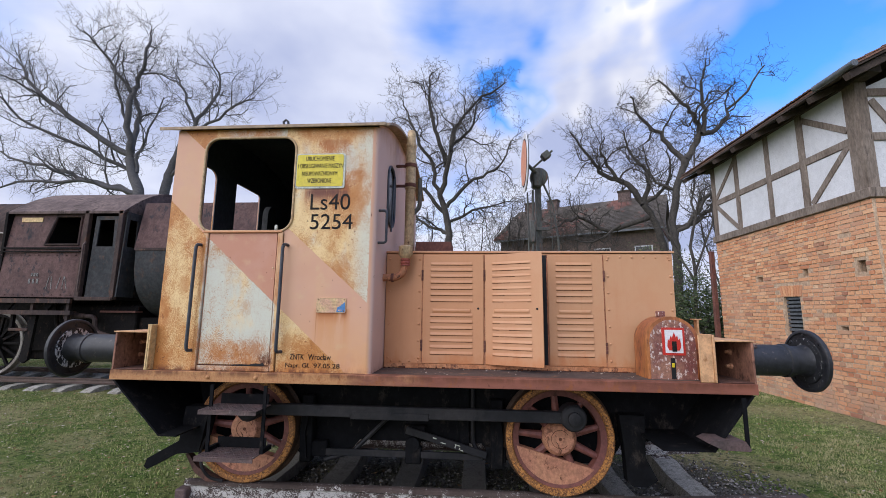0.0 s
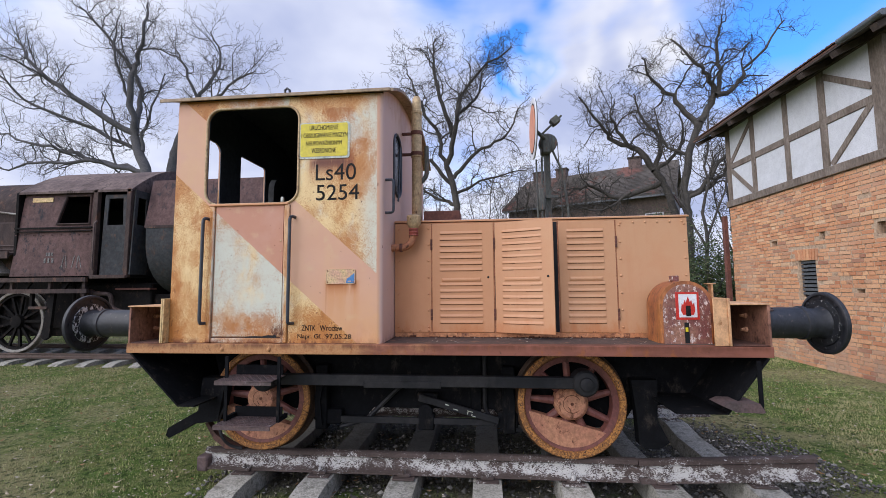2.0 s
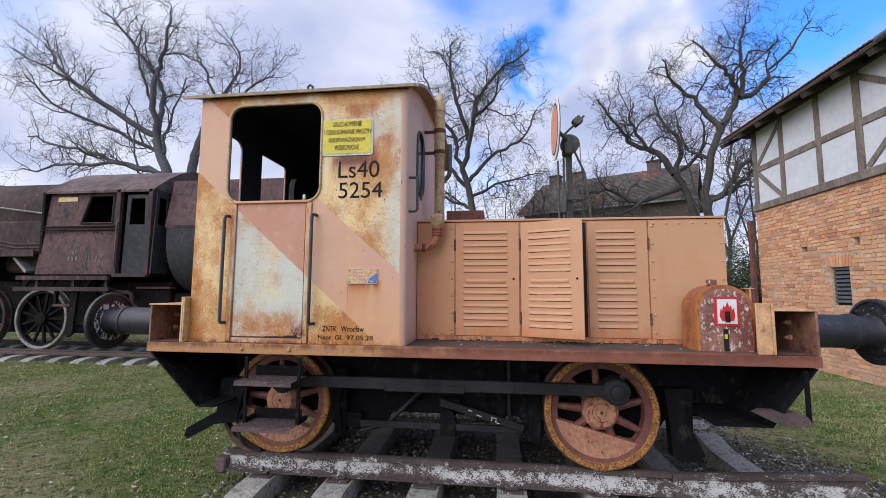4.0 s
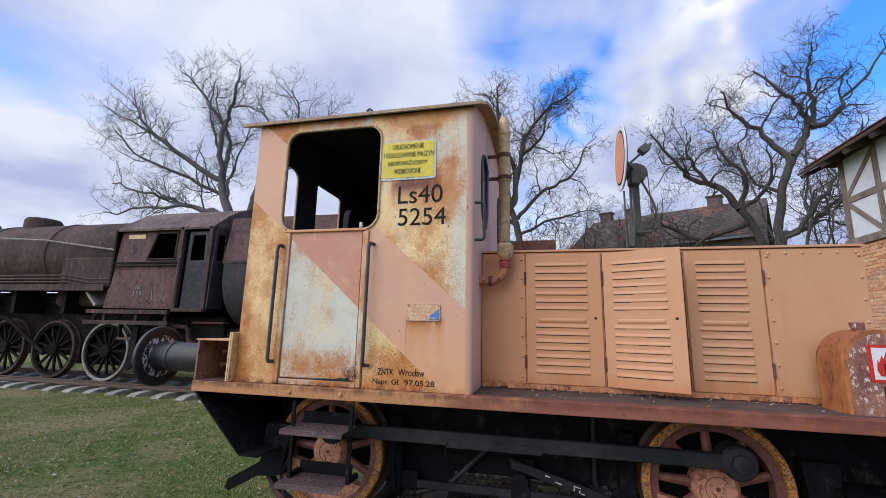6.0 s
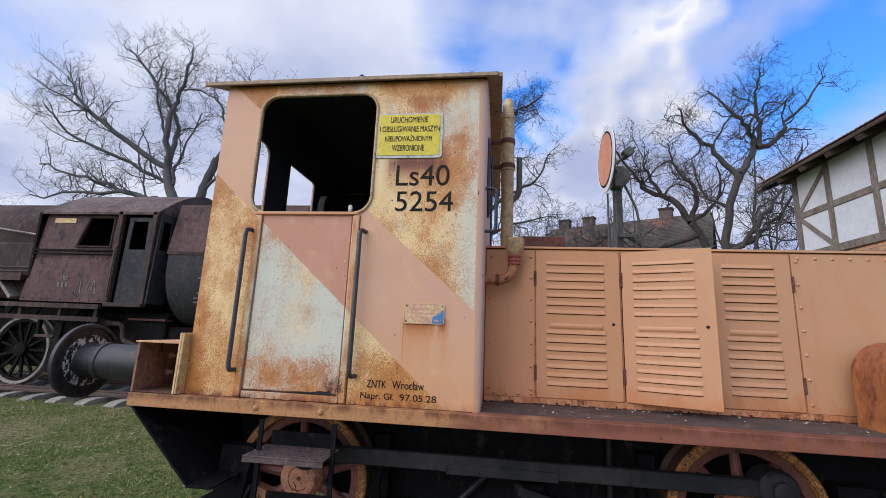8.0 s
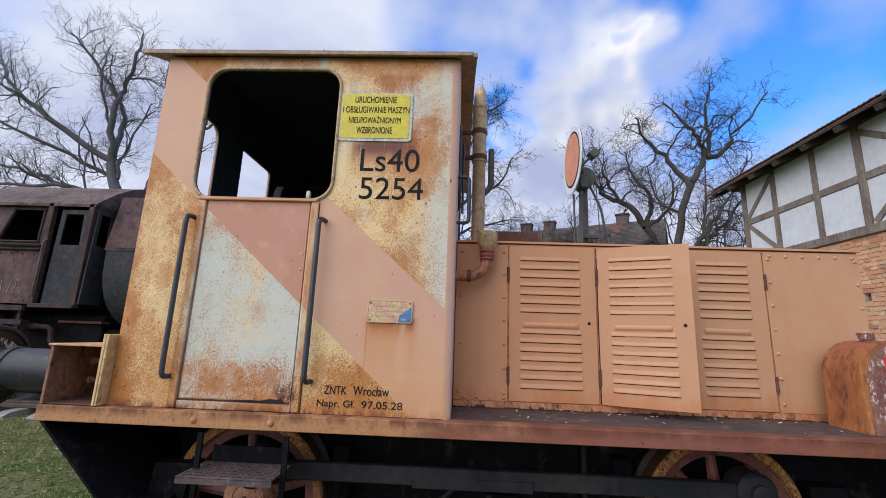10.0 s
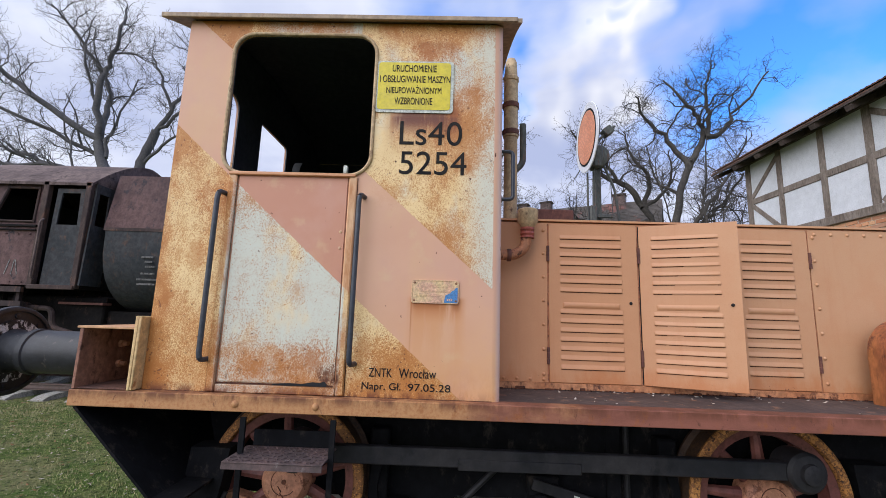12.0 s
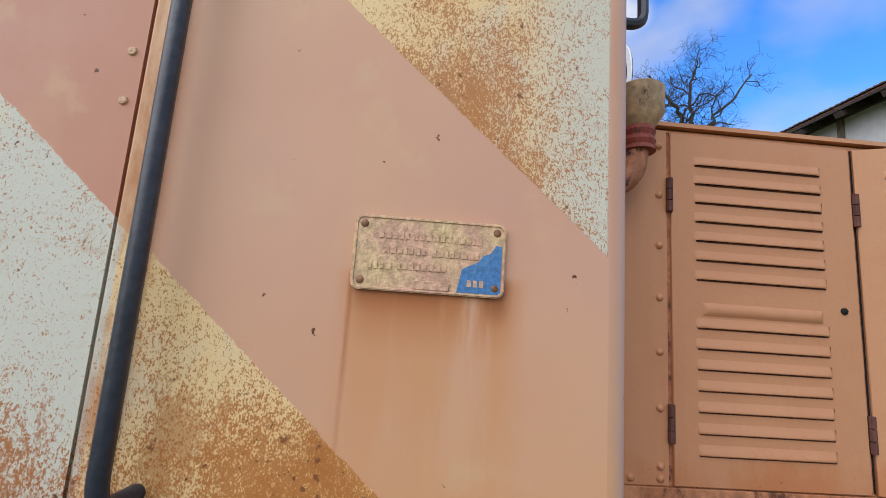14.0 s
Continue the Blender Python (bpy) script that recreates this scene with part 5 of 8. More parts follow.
def cab_door():
    y = CABY - 0.0035
    bm = B()
    plate(bm, rounded(-2.088, -1.540, 1.262, 2.262, 0.004, 2), [], y - 0.003, CABY - 0.0005)
    d = part("cab_door", bm, M["cab"], loco, "flat cab door half cream and half salmon")
    part("door_jamb", box(B(), -2.142, -2.098, CABY - 0.016, CABY - 0.001, 1.212, 2.268, 0.006), M["cab"], d)
    part("door_jamb", box(B(), -1.532, -1.492, CABY - 0.016, CABY - 0.001, 1.212, 2.268, 0.006), M["cab"], d)
    part("door_sill", box(B(), -2.096, -1.534, CABY - 0.012, CABY - 0.001, 1.212, 1.247, 0.003), M["cab"], d)
    for x in (-2.097, -1.5395):
        part("door_seam", box(B(), x + 0.002, x + 0.0055, CABY - 0.0022, CABY - 0.0005, 1.25, 2.262), M["intake"], d)
    for x in (-2.1445, -1.4915):
        part("jamb_seam", box(B(), x, x + 0.0025, CABY - 0.002, CABY - 0.0005, 1.212, 2.262), M["seam"], d)
    part("foot_seam", box(B(), CABX0 + 0.001, CABX1 - 0.04, CABY - 0.004, CABY - 0.0005, 1.2072, 1.2115), M["seam"], d)
    part("door_gap", box(B(), -2.096, -1.545, CABY - 0.004, CABY - 0.0015, 1.249, 1.2565), M["seam"], d)
    # the rusted hole is a flat black patch, its shade given by colour
    part("rust_hole_shade", prism(B(), [(-1.83, 1.257), (-1.745, 1.262), (-1.69, 1.260), (-1.64, 1.270), (-1.605, 1.267), (-1.585, 1.275), (-1.572, 1.262), (-1.575, 1.250), (-1.83, 1.250)], CABY - 0.0072, CABY - 0.0066), M["dark"], d, "black patch for the shade in a hole rusted through the door foot")
    part("window_ledge", box(B(), -2.14, -1.50, CABY - 0.024, CABY + 0.016, 2.262, 2.279, 0.004), M["hood"], d)
    part("latch", box(B(), -1.565, -1.545, CABY - 0.015, CABY + 0.01, 2.281, 2.325, 0.004), M["enamel"], d)
    for x, z in ((-1.558, 1.985), (-1.558, 1.905)):
        sc = lathe(B(), (x, y - 0.003, z), (0, -1, 0), [(0.008, 0), (0.006, 0.003), (0.001, 0.004)], 8)
        part("screw", sc, M["plate"], d)
    for x in (-2.160, -1.465):
        pts = bend([(x + 0.014, CABY + 0.004, 2.165), (x + 0.005, CABY - 0.055, 2.165), (x, CABY - 0.06, 2.14), (x, CABY - 0.06, 1.385), (x + 0.004, CABY - 0.055, 1.358), (x + 0.014, CABY + 0.004, 1.358)], 0.018, 3)
        h = part("grab_rail", tube(B(), pts, 0.0125, 10), M["handle"], loco, "black tubular grab rail")


cab_door()


def cab_signs():
    y = CABY
    s = part("warning_sign", plate(B(), rounded(-1.428, -1.025, 2.618, 2.905, 0.018, 3), [], y - 0.006, y - 0.002), M["enamel"], loco, "yellow enamel warning sign with black lettering")
    part("sign_face", plate(B(), rounded(-1.417, -1.040, 2.634, 2.896, 0.016, 3), [], y - 0.0085, y - 0.0055), M["yellow"], s)
    for t, x, z, w in (("URUCHOMIENIE", -1.345, 2.843, 0.230), ("I OBSŁUGIWANIE MASZYN", -1.408, 2.783, 0.366), ("NIEUPOWAŻNIONYM", -1.372, 2.722, 0.285), ("WZBRONIONE", -1.327, 2.661, 0.195)):
        lettering("lettering", t, x, z, w, 0.046 if "Ż" in t else 0.038, y - 0.009, s)
    lettering("running_number", "Ls40", -1.292, 2.446, 0.318, 0.128, y - 0.001, loco)
    lettering("running_number", "5254", -1.286, 2.290, 0.338, 0.122, y - 0.001, loco)
    for t, x, z, w, h in (("ZNTK", -1.381, 1.3035, 0.109, 0.039), ("Wrocław", -1.240, 1.303, 0.174, 0.042), ("Napr. Gł.", -1.411, 1.236, 0.182, 0.042), ("97.05.28", -1.195, 1.2445, 0.197, 0.0335)):
        lettering("works_stamp", t, x, z, w, h, y - 0.001, loco)
    # maker's plate: worn raised writing as bars, one corner bared to blue
    p = part("makers_plate", plate(B(), rounded(-1.197, -0.970, 1.650, 1.762, 0.012, 4), [], y - 0.007, y - 0.001), M["plate"], loco, "painted-over maker's plate with a blue corner")
    part("plate_rim", tube(B(), [(q[0], y - 0.007, q[1]) for q in rounded(-1.194, -0.973, 1.653, 1.759, 0.010, 4)], 0.0022, 5, True), M["plate"], p)
    pts = [(-0.976, 1.655), (-0.976, 1.728), (-0.985, 1.728), (-0.992, 1.716), (-1.003, 1.712), (-1.010, 1.702), (-1.022, 1.696), (-1.034, 1.690), (-1.037, 1.676), (-1.041, 1.655)]
    part("bared_corner", plate(B(), pts, [], y - 0.0082, y - 0.0065), M["blue"], p, "bright blue bared enamel")
    bars = B()
    for x0, x1, z in ((-1.160, -1.115, 1.728), (-1.108, -1.052, 1.728), (-1.048, -1.005, 1.727), (-1.150, -1.085, 1.706), (-1.080, -1.010, 1.705), (-1.172, -1.138, 1.682), (-1.130, -1.052, 1.683), (-1.026, -0.998, 1.664)):
        x = x0
        while x < x1 - 0.003:
            w = random.uniform(0.004, 0.008)
            box(bars, x, min(x + w, x1), y - 0.0086, y - 0.0065, z, z + 0.010)
            x += w + 0.003
    tagged(part("worn_writing", bars, M["plate"], p), kind="stuff")
    part("date_tab", box(B(), -1.105, -1.052, y - 0.0088, y - 0.0065, 1.655, 1.668, 0.0008), M["plate"], p)
    for x in (-1.183, -0.984):
        for z in (1.664, 1.748):
            s2 = part("plate_screw", lathe(B(), (x, y - 0.0065, z), (0, -1, 0), [(0.0062, 0), (0.0055, 0.002), (0.003, 0.003), (0.0005, 0.0032)], 12), M["screw"], p)


cab_signs()


def cab_front_fittings():
    # exhaust pipe with bands, and the smaller pipe beside it
    x, y = -0.625, 3.93
    e = part("exhaust_pipe", lathe(B(), (x, y, 2.21), (0, 0, 1), [(0.052, 0), (0.052, 0.03), (0.046, 0.035), (0.046, 0.62), (0.053, 0.625), (0.053, 0.65), (0.05, 0.655), (0.05, 1.04), (0.055, 1.045), (0.055, 1.07), (0.046, 1.08), (0.040, 1.19), (0.030, 1.215)], 20), M["pipe"], loco, "tall yellowish exhaust pipe with rusty bands")
    for z in (2.85, 3.05):
        part("clamp", lathe(B(), (x, y, z), (0, 0, 1), [(0.057, 0), (0.057, 0.035)], 20), M["rusty"], e)
        part("bracket", box(B(), CABX1, x, y - 0.012, y + 0.012, z + 0.005, z + 0.03, 0.003), M["rusty"], e)
    part("side_pipe", tube(B(), bend([(x + 0.03, y + 0.02, 2.60), (x + 0.09, y + 0.03, 2.66), (x + 0.09, y + 0.03, 2.95)], 0.04), 0.022, 10), M["post"], e)
    # grab handle on the front wall
    part("grab_handle", tube(B(), bend([(CABX1 - 0.002, 3.26, 2.46), (CABX1 + 0.065, 3.26, 2.46), (CABX1 + 0.065, 3.26, 2.20), (CABX1 - 0.002, 3.26, 2.20)], 0.025), 0.0105, 8), M["handle"], loco)
    part("wiper_bar", tube(B(), [(CABX1 + 0.03, 3.62, 2.36), (CABX1 + 0.03, 3.70, 2.86)], 0.009, 6), M["handle"], loco)
    # air intake elbow in front of the hood
    p = part("intake_elbow", tube(B(), bend([(CABX1 - 0.004, 3.50, 1.945), (-0.66, 3.50, 1.945), (-0.60, 3.50, 1.985), (-0.585, 3.50, 2.09)], 0.03), 0.03, 12), M["intake"], loco, "rusty air intake elbow")
    part("intake_cup", lathe(B(), (-0.583, 3.50, 2.105), (0, 0, 1), [(0.035, 0), (0.058, 0.035), (0.060, 0.10), (0.050, 0.108), (0.02, 0.11)], 20), M["pipe"], p, "ochre intake cap")
    hose = [(0.036 if i % 2 else 0.041, 0.012 * i) for i in range(6)]
    part("red_collar", lathe(B(), (-0.585, 3.50, 2.045), (0, 0, 1), hose, 16), M["rubber"], p, "ribbed red hose collar")
    part("clamp", lathe(B(), (-0.70, 3.50, 1.945), (1, 0, 0), [(0.034, 0), (0.036, 0.003), (0.036, 0.02), (0.034, 0.023)], 14), M["rusty"], p)


cab_front_fittings()

part("air_hose", tube(B(), bend([(-2.12, 3.42, 0.68), (-2.17, 3.40, 0.56), (-2.12, 3.38, 0.44), (-2.08, 3.42, 0.36), (-1.98, 3.44, 0.335)], 0.05), 0.012, 8), M["rod"], loco, "loose black air hose")

chock = thing("rail_chock", (-2.14, 3.51, 0.31), "dark rusty steel wedge holding the wheel on the rail", "wheel chock")
part("wedge", prism(B(), [(-2.33, 0.512), (-2.305, 0.516), (-2.23, 0.425), (-2.11, 0.358), (-2.00, 0.322), (-2.00, 0.3125), (-2.14, 0.3125), (-2.245, 0.38)], 3.475, 3.535), M["pocketin"], chock)
part("web", prism(B(), [(-2.24, 0.385), (-2.20, 0.3125), (-2.10, 0.3125), (-2.13, 0.335)], 3.537, 3.56), M["black"], chock)

seat = thing("driver_seat", (-2.0, 4.6, 1.206), "dark driver's seat inside the cab", "seat")
part("backrest", prism(B(), [(4.50 + 0.10 * math.cos(a) + 0.0, 2.67 + 0.15 * math.sin(a)) for a in np.linspace(0, math.pi, 9)] + [(4.40, 2.0), (4.60, 2.0)], -2.33, -2.27, "x"), M["steamgreen"], seat)
part("cushion", box(B(), -2.33, -1.95, 4.36, 4.70, 1.95, 2.03, 0.03), M["steamgreen"], seat)
part("pedestal", cyl(B(), (-2.14, 4.53, 1.2065), (-2.14, 4.53, 1.95), 0.05), M["black"], seat)


HOODY = 3.605


def hood():
    yo = 2 * CY - HOODY
    x0, x1, top = CABX1 + 0.002, 1.615, 2.185
    hb = B()
    box(hb, x0, x1, HOODY + 0.002, yo - 0.002, DECK + 0.004, top - 0.02, 0.004)
    body = part("engine_hood", hb, M["hood"], loco, "long tan engine hood with louvred doors")
    rf = B()
    prism(rf, [(HOODY - 0.012, top - 0.016), (HOODY - 0.012, top - 0.004), (HOODY + 0.03, top + 0.006), (CY, top + 0.016), (yo - 0.03, top + 0.006), (yo + 0.012, top - 0.004), (yo + 0.012, top - 0.016)], x0, x1 + 0.012, "x")
    part("hood_top", rf, M["hood"], body)
    # riveted panels either side of the doors
    part("panel", box(B(), x0 + 0.004, -0.452, HOODY - 0.004, HOODY + 0.001, 1.245, 2.158, 0.001), M["hood"], body)
    part("panel", box(B(), 1.062, x1 - 0.003, HOODY - 0.004, HOODY + 0.001, 1.245, 2.158, 0.001), M["hood"], body)
    part("hood_sill", box(B(), x0 + 0.004, x1 - 0.003, HOODY - 0.008, HOODY + 0.0005, DECK + 0.003, 1.243, 0.002), M["hood_rust"], body, "rusting hood sill strip")
    rv = bmesh.new()
    lathe(rv, (0, 0, 0), (0, -1, 0), [(0.0105, 0), (0.0095, 0.004), (0.005, 0.008), (0.001, 0.009)], 8)
    rme = mesh_of("rivet", rv, M["hood"])
    zs = [1.29 + 0.137 * i for i in range(7)]
    for x in (-0.474, 1.088, 1.588):
        for z in zs:
            piece("rivet", rme, body, (x, HOODY - 0.0035, z))
    for x in (-0.73, ):
        for z in zs[::2]:
            piece("rivet", rme, body, (x, HOODY - 0.0035, z))
    for i in range(6):
        piece("rivet", rme, body, (1.10 + 0.095 * i, HOODY - 0.0035, 2.132))
    for i in range(4):
        piece("rivet", rme, body, (-0.70 + 0.075 * i, HOODY - 0.0035, 1.262))
    for x in (-0.451, 0.0695, 0.5915, 1.0515):
        part("door_seam", box(B(), x, x + 0.0085, HOODY - 0.0012, HOODY + 0.0015, 1.245, 2.155), M["intake"], body)
    crust, cr = B(), random.Random(12)
    cx = x0 + 0.006
    while cx < x1 - 0.03:
        cw, ch = 0.004 + 0.05 * cr.random() ** 3, 0.004 + 0.016 * cr.random() ** 3
        box(crust, cx, cx + cw, HOODY - 0.008 - cr.uniform(0.002, 0.02), HOODY - 0.0085, DECK + 0.001, DECK + ch)
        cx += cw + 0.05 * cr.random() ** 4
    tagged(part("foot_crust", crust, M["seam"], body, "dark crumbling rust along the foot"), kind="stuff")
    # flat box on the hood
    part("hood_hatch", box(B(), -0.55, -0.22, 3.85, 4.15, top, top + 0.125, 0.006), M["rusty"], body)
    return body


hood_body = hood()


def hood_door(x0, x1, swing, knob_side, hinge_side, bent=0.0):
    """A sheet door with two banks of pressed louvres; swing: degrees it stands open about its left edge."""
    z0, z1, w = 1.247, 2.150, x1 - x0
    y = HOODY - 0.006
    bm = B()
    box(bm, 0, w, -0.004, 0.008, 0, z1 - z0, 0.002)
    # louvres: hooded slots, seven above and seven below a blank rib
    def louvre(z, h, depth):
        lm = B()
        a, b = 0.062, w - 0.088
        rows = []
        for t in (0, 0.008, 0.02, 0.045, 0.3, 0.7, 0.955, 0.98, 0.992, 1):
            x = a + (b - a) * t
            k = min(1.0, min(t, 1 - t) / 0.045) ** 0.5
            rows.append([lm.verts.new(p) for p in ((x, -0.004, z + h), (x, -0.004 - depth * 0.55 * k, z + h * 0.5), (x, -0.004 - depth * 0.95 * k, z + 0.006), (x, -0.004 - depth * k, z + 0.002), (x, -0.004 - depth * k * 0.8, z), (x, -0.0035, z + 0.001))])
        for r, s in zip(rows, rows[1:]):
            for j in range(4):
                lm.faces.new((r[j], s[j], s[j + 1], r[j + 1]))
        shape(lm)
        return lm

    def shape(mesh):
        if bent:
            for v in mesh.verts:
                t = (max(v.co.x, 0) / w) ** 2
                v.co.y -= bent * t * (0.5 - v.co.z / (z1 - z0))
                v.co.z -= bent * 0.35 * t * (1 - v.co.z / (z1 - z0))
        bmesh.ops.transform(mesh, matrix=m, verts=mesh.verts)

    m = pose(x0, y, z0, 0, 0, -swing)
    a, b, zr = 0.080, w - 0.105, (z1 - z0) * 0.478
    rows = []
    for u, f in ((-0.017, 0.0), (-0.012, 0.6), (-0.005, 1.0), (0.005, 1.0), (0.012, 0.6), (0.017, 0.0)):
        e = 0.018 * f
        rows.append([bm.verts.new((px, -0.004 - 0.010 * g, zr + u)) for px, g in ((a, 0), (a + 0.3 * e, 0.6 * f), (a + e, f), (b - e, f), (b - 0.3 * e, 0.6 * f), (b, 0))])
    for r0, r1 in zip(rows, rows[1:]):
        for j in range(5):
            bm.faces.new((r0[j], r0[j + 1], r1[j + 1], r1[j]))
    shape(bm)
    ob = part("hood_door", bm, M["hood"], loco, "tan sheet-steel hood door with pressed louvres" + (", standing ajar" if swing > 5 else ""))
    for i in range(7):
        part("louvre", louvre(z1 - z0 - 0.086 - 0.0515 * i, 0.025, 0.0078), M["hood"], ob)
        part("louvre", louvre(0.075 + 0.0515 * i, 0.025, 0.0078), M["hood"], ob)
    # a dark strip under each louvre paints the shadow line of its lip
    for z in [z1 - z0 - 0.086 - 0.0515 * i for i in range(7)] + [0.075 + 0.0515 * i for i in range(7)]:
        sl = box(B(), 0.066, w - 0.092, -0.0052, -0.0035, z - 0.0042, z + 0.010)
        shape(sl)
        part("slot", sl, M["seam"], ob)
    k = B()
    kx = w - 0.045
    lathe(k, (kx, -0.004, 0.452), (0, -1, 0), [(0.009, 0), (0.009, 0.004), (0.005, 0.005), (0.003, 0.010)], 10)
    bmesh.ops.transform(k, matrix=m, verts=k.verts)
    if knob_side:
        part("lock", k, M["dark"], ob, "small black lock hole")
    else:
        k.free()
    hx = x0 - 0.006 if hinge_side < 0 else x1 + 0.006
    for z in (z0 + 0.145, z1 - 0.175):
        h = B()
        for i in range(3):
            lathe(h, (hx, y - 0.006, z - 0.045 + 0.031 * i), (0, 0, 1), [(0.0085, 0), (0.0085, 0.029)], 8)
        part("hinge", h, M["rusty"], ob)
    return ob


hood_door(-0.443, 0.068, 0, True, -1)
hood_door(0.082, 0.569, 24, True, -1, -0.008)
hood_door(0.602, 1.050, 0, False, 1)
# no real opening: a black sheet on the hood imitates the shade there
part("door_gap_shade", box(B(), 0.075, 0.598, HOODY - 0.001, HOODY + 0.0015, 1.25, 2.15), M["dark"], hood_body, "black sheet standing in for the shade behind the open hood door")


def arched_box():
    """A domed steel box with an emblem on its face, standing on the deck."""
    t = thing("sand_box", (1.41, 3.42, DECK + 0.001), "rust-red domed steel box standing on the deck", "box")
    x0, x1, z0 = 1.240, 1.612, DECK + 0.001
    cx, r, h = 0.5 * (x0 + x1), 0.5 * (x1 - x0), 1.47
    def outline(g):
        return [(x0 - g, z0)] + [(cx - (r + g) * math.cos(a), h + (r + g) * 0.98 * math.sin(a)) for a in np.linspace(0, math.pi, 21)] + [(x1 + g, z0)]
    bm = prism(B(), outline(0), 3.275, 3.51)
    es = [e for e in bm.edges if all(abs(v.co.y - 3.275) < 1e-4 for v in e.verts) and max(v.co.z for v in e.verts) > z0 + 0.01]
    bmesh.ops.bevel(bm, geom=es, offset=0.022, segments=3, affect="EDGES", profile=0.5)
    part("shell", bm, M["tank"], t, "curved shell streaked orange with rust")
    part("face", prism(B(), outline(-0.025), 3.270, 3.2745), M["tankface"], t, "front with flaking white and red paint")
    part("lug", box(B(), 1.385, 1.435, 3.38, 3.44, h + r * 0.98 - 0.004, h + r * 0.98 + 0.04, 0.004), M["tankface"], t)
    # black strip on the face stands in for the shade of a gap
    part("base_gap_shade", box(B(), 1.405, 1.437, 3.2665, 3.2695, z0 + 0.004, z0 + 0.15, 0.001), M["dark"], t)
    part("gap_pipe", box(B(), 1.410, 1.428, 3.262, 3.266, z0 + 0.085, z0 + 0.115, 0.001), M["yellow"], t)
    e = part("emblem", box(B(), 1.352, 1.512, 3.2665, 3.2695, 1.375, 1.572, 0.001), M["red"], t, "red and white square emblem sticker")
    part("emblem_field", box(B(), 1.372, 1.496, 3.2640, 3.2664, 1.392, 1.556, 0.0006), M["white"], e)
    fl = [(1.385, 1.44), (1.392, 1.492), (1.400, 1.478), (1.412, 1.515), (1.420, 1.497), (1.436, 1.540), (1.448, 1.500), (1.458, 1.518), (1.464, 1.482), (1.476, 1.495), (1.482, 1.44), (1.470, 1.410), (1.398, 1.410)]
    part("emblem_shape", prism(B(), fl, 3.2618, 3.2636), M["red"], e)
    part("emblem_block", box(B(), 1.418, 1.450, 3.2596, 3.2614, 1.402, 1.475), M["ink"], e)


arched_box()

# ---- rusted steam locomotive on the track behind ----
FY = 9.57
track("railway_track", FY, -26.0, -1.6, -25.8, 0.62, 39, "far rails on pale concrete sleepers beside the lawn", False)
steam = thing("steam_locomotive", (-13.0, FY, 0.2), "derelict brown-black steam locomotive with white-rimmed spoked wheels", "locomotive")


def steam_wheel(x, y, o, white):
    z, R, n = 0.90, 0.70, 40
    u, v = Vector((1, 0, 0)), Vector((0, 0, 1))
    def band(prof, mat, nm, par, label=""):
        bm = B()
        rows = [ring(bm, Vector((x, y - o * h, z)), u, v, r, n) for r, h in prof]
        for a, b in zip(rows, rows[1:] + rows[:1]):
            for k in range(n):
                bm.faces.new((a[k], a[(k + 1) % n], b[(k + 1) % n], b[k]))
        return part(nm, bm, mat, par, label)
    w = band([(0.635, 0), (0.64, -0.012), (0.69, -0.012), (R, 0), (R, 0.10), (R + 0.028, 0.12), (0.635, 0.13)], M["steamtyre"] if white else M["steam"], "wheel", steam, "large spoked driving wheel")
    band([(0.636, 0.02), (0.58, 0.02), (0.58, 0.11), (0.636, 0.11)], M["steamdark"], "rim", w)
    part("hub", lathe(B(), (x, y - o * 0.14, z), (0, o, 0), [(0.16, 0), (0.16, 0.10), (0.14, 0.16), (0.10, 0.17), (0.02, 0.172)], 20), M["steamdark"], w)
    for i in range(13):
        t = 2 * math.pi * i / 13
        m = Matrix.Translation((x, y - o * 0.065, z)) @ Matrix.Rotation(-t, 4, "Y")
        part("spoke", box(B(), 0.12, 0.59, -0.022, 0.022, -0.026, 0.026, m=m), M["steamdark"], w)
    return w


for i, x in enumerate((-10.62, -12.27, -13.92, -15.57, -17.22)):
    steam_wheel(x, 8.85, -1, i < 1)


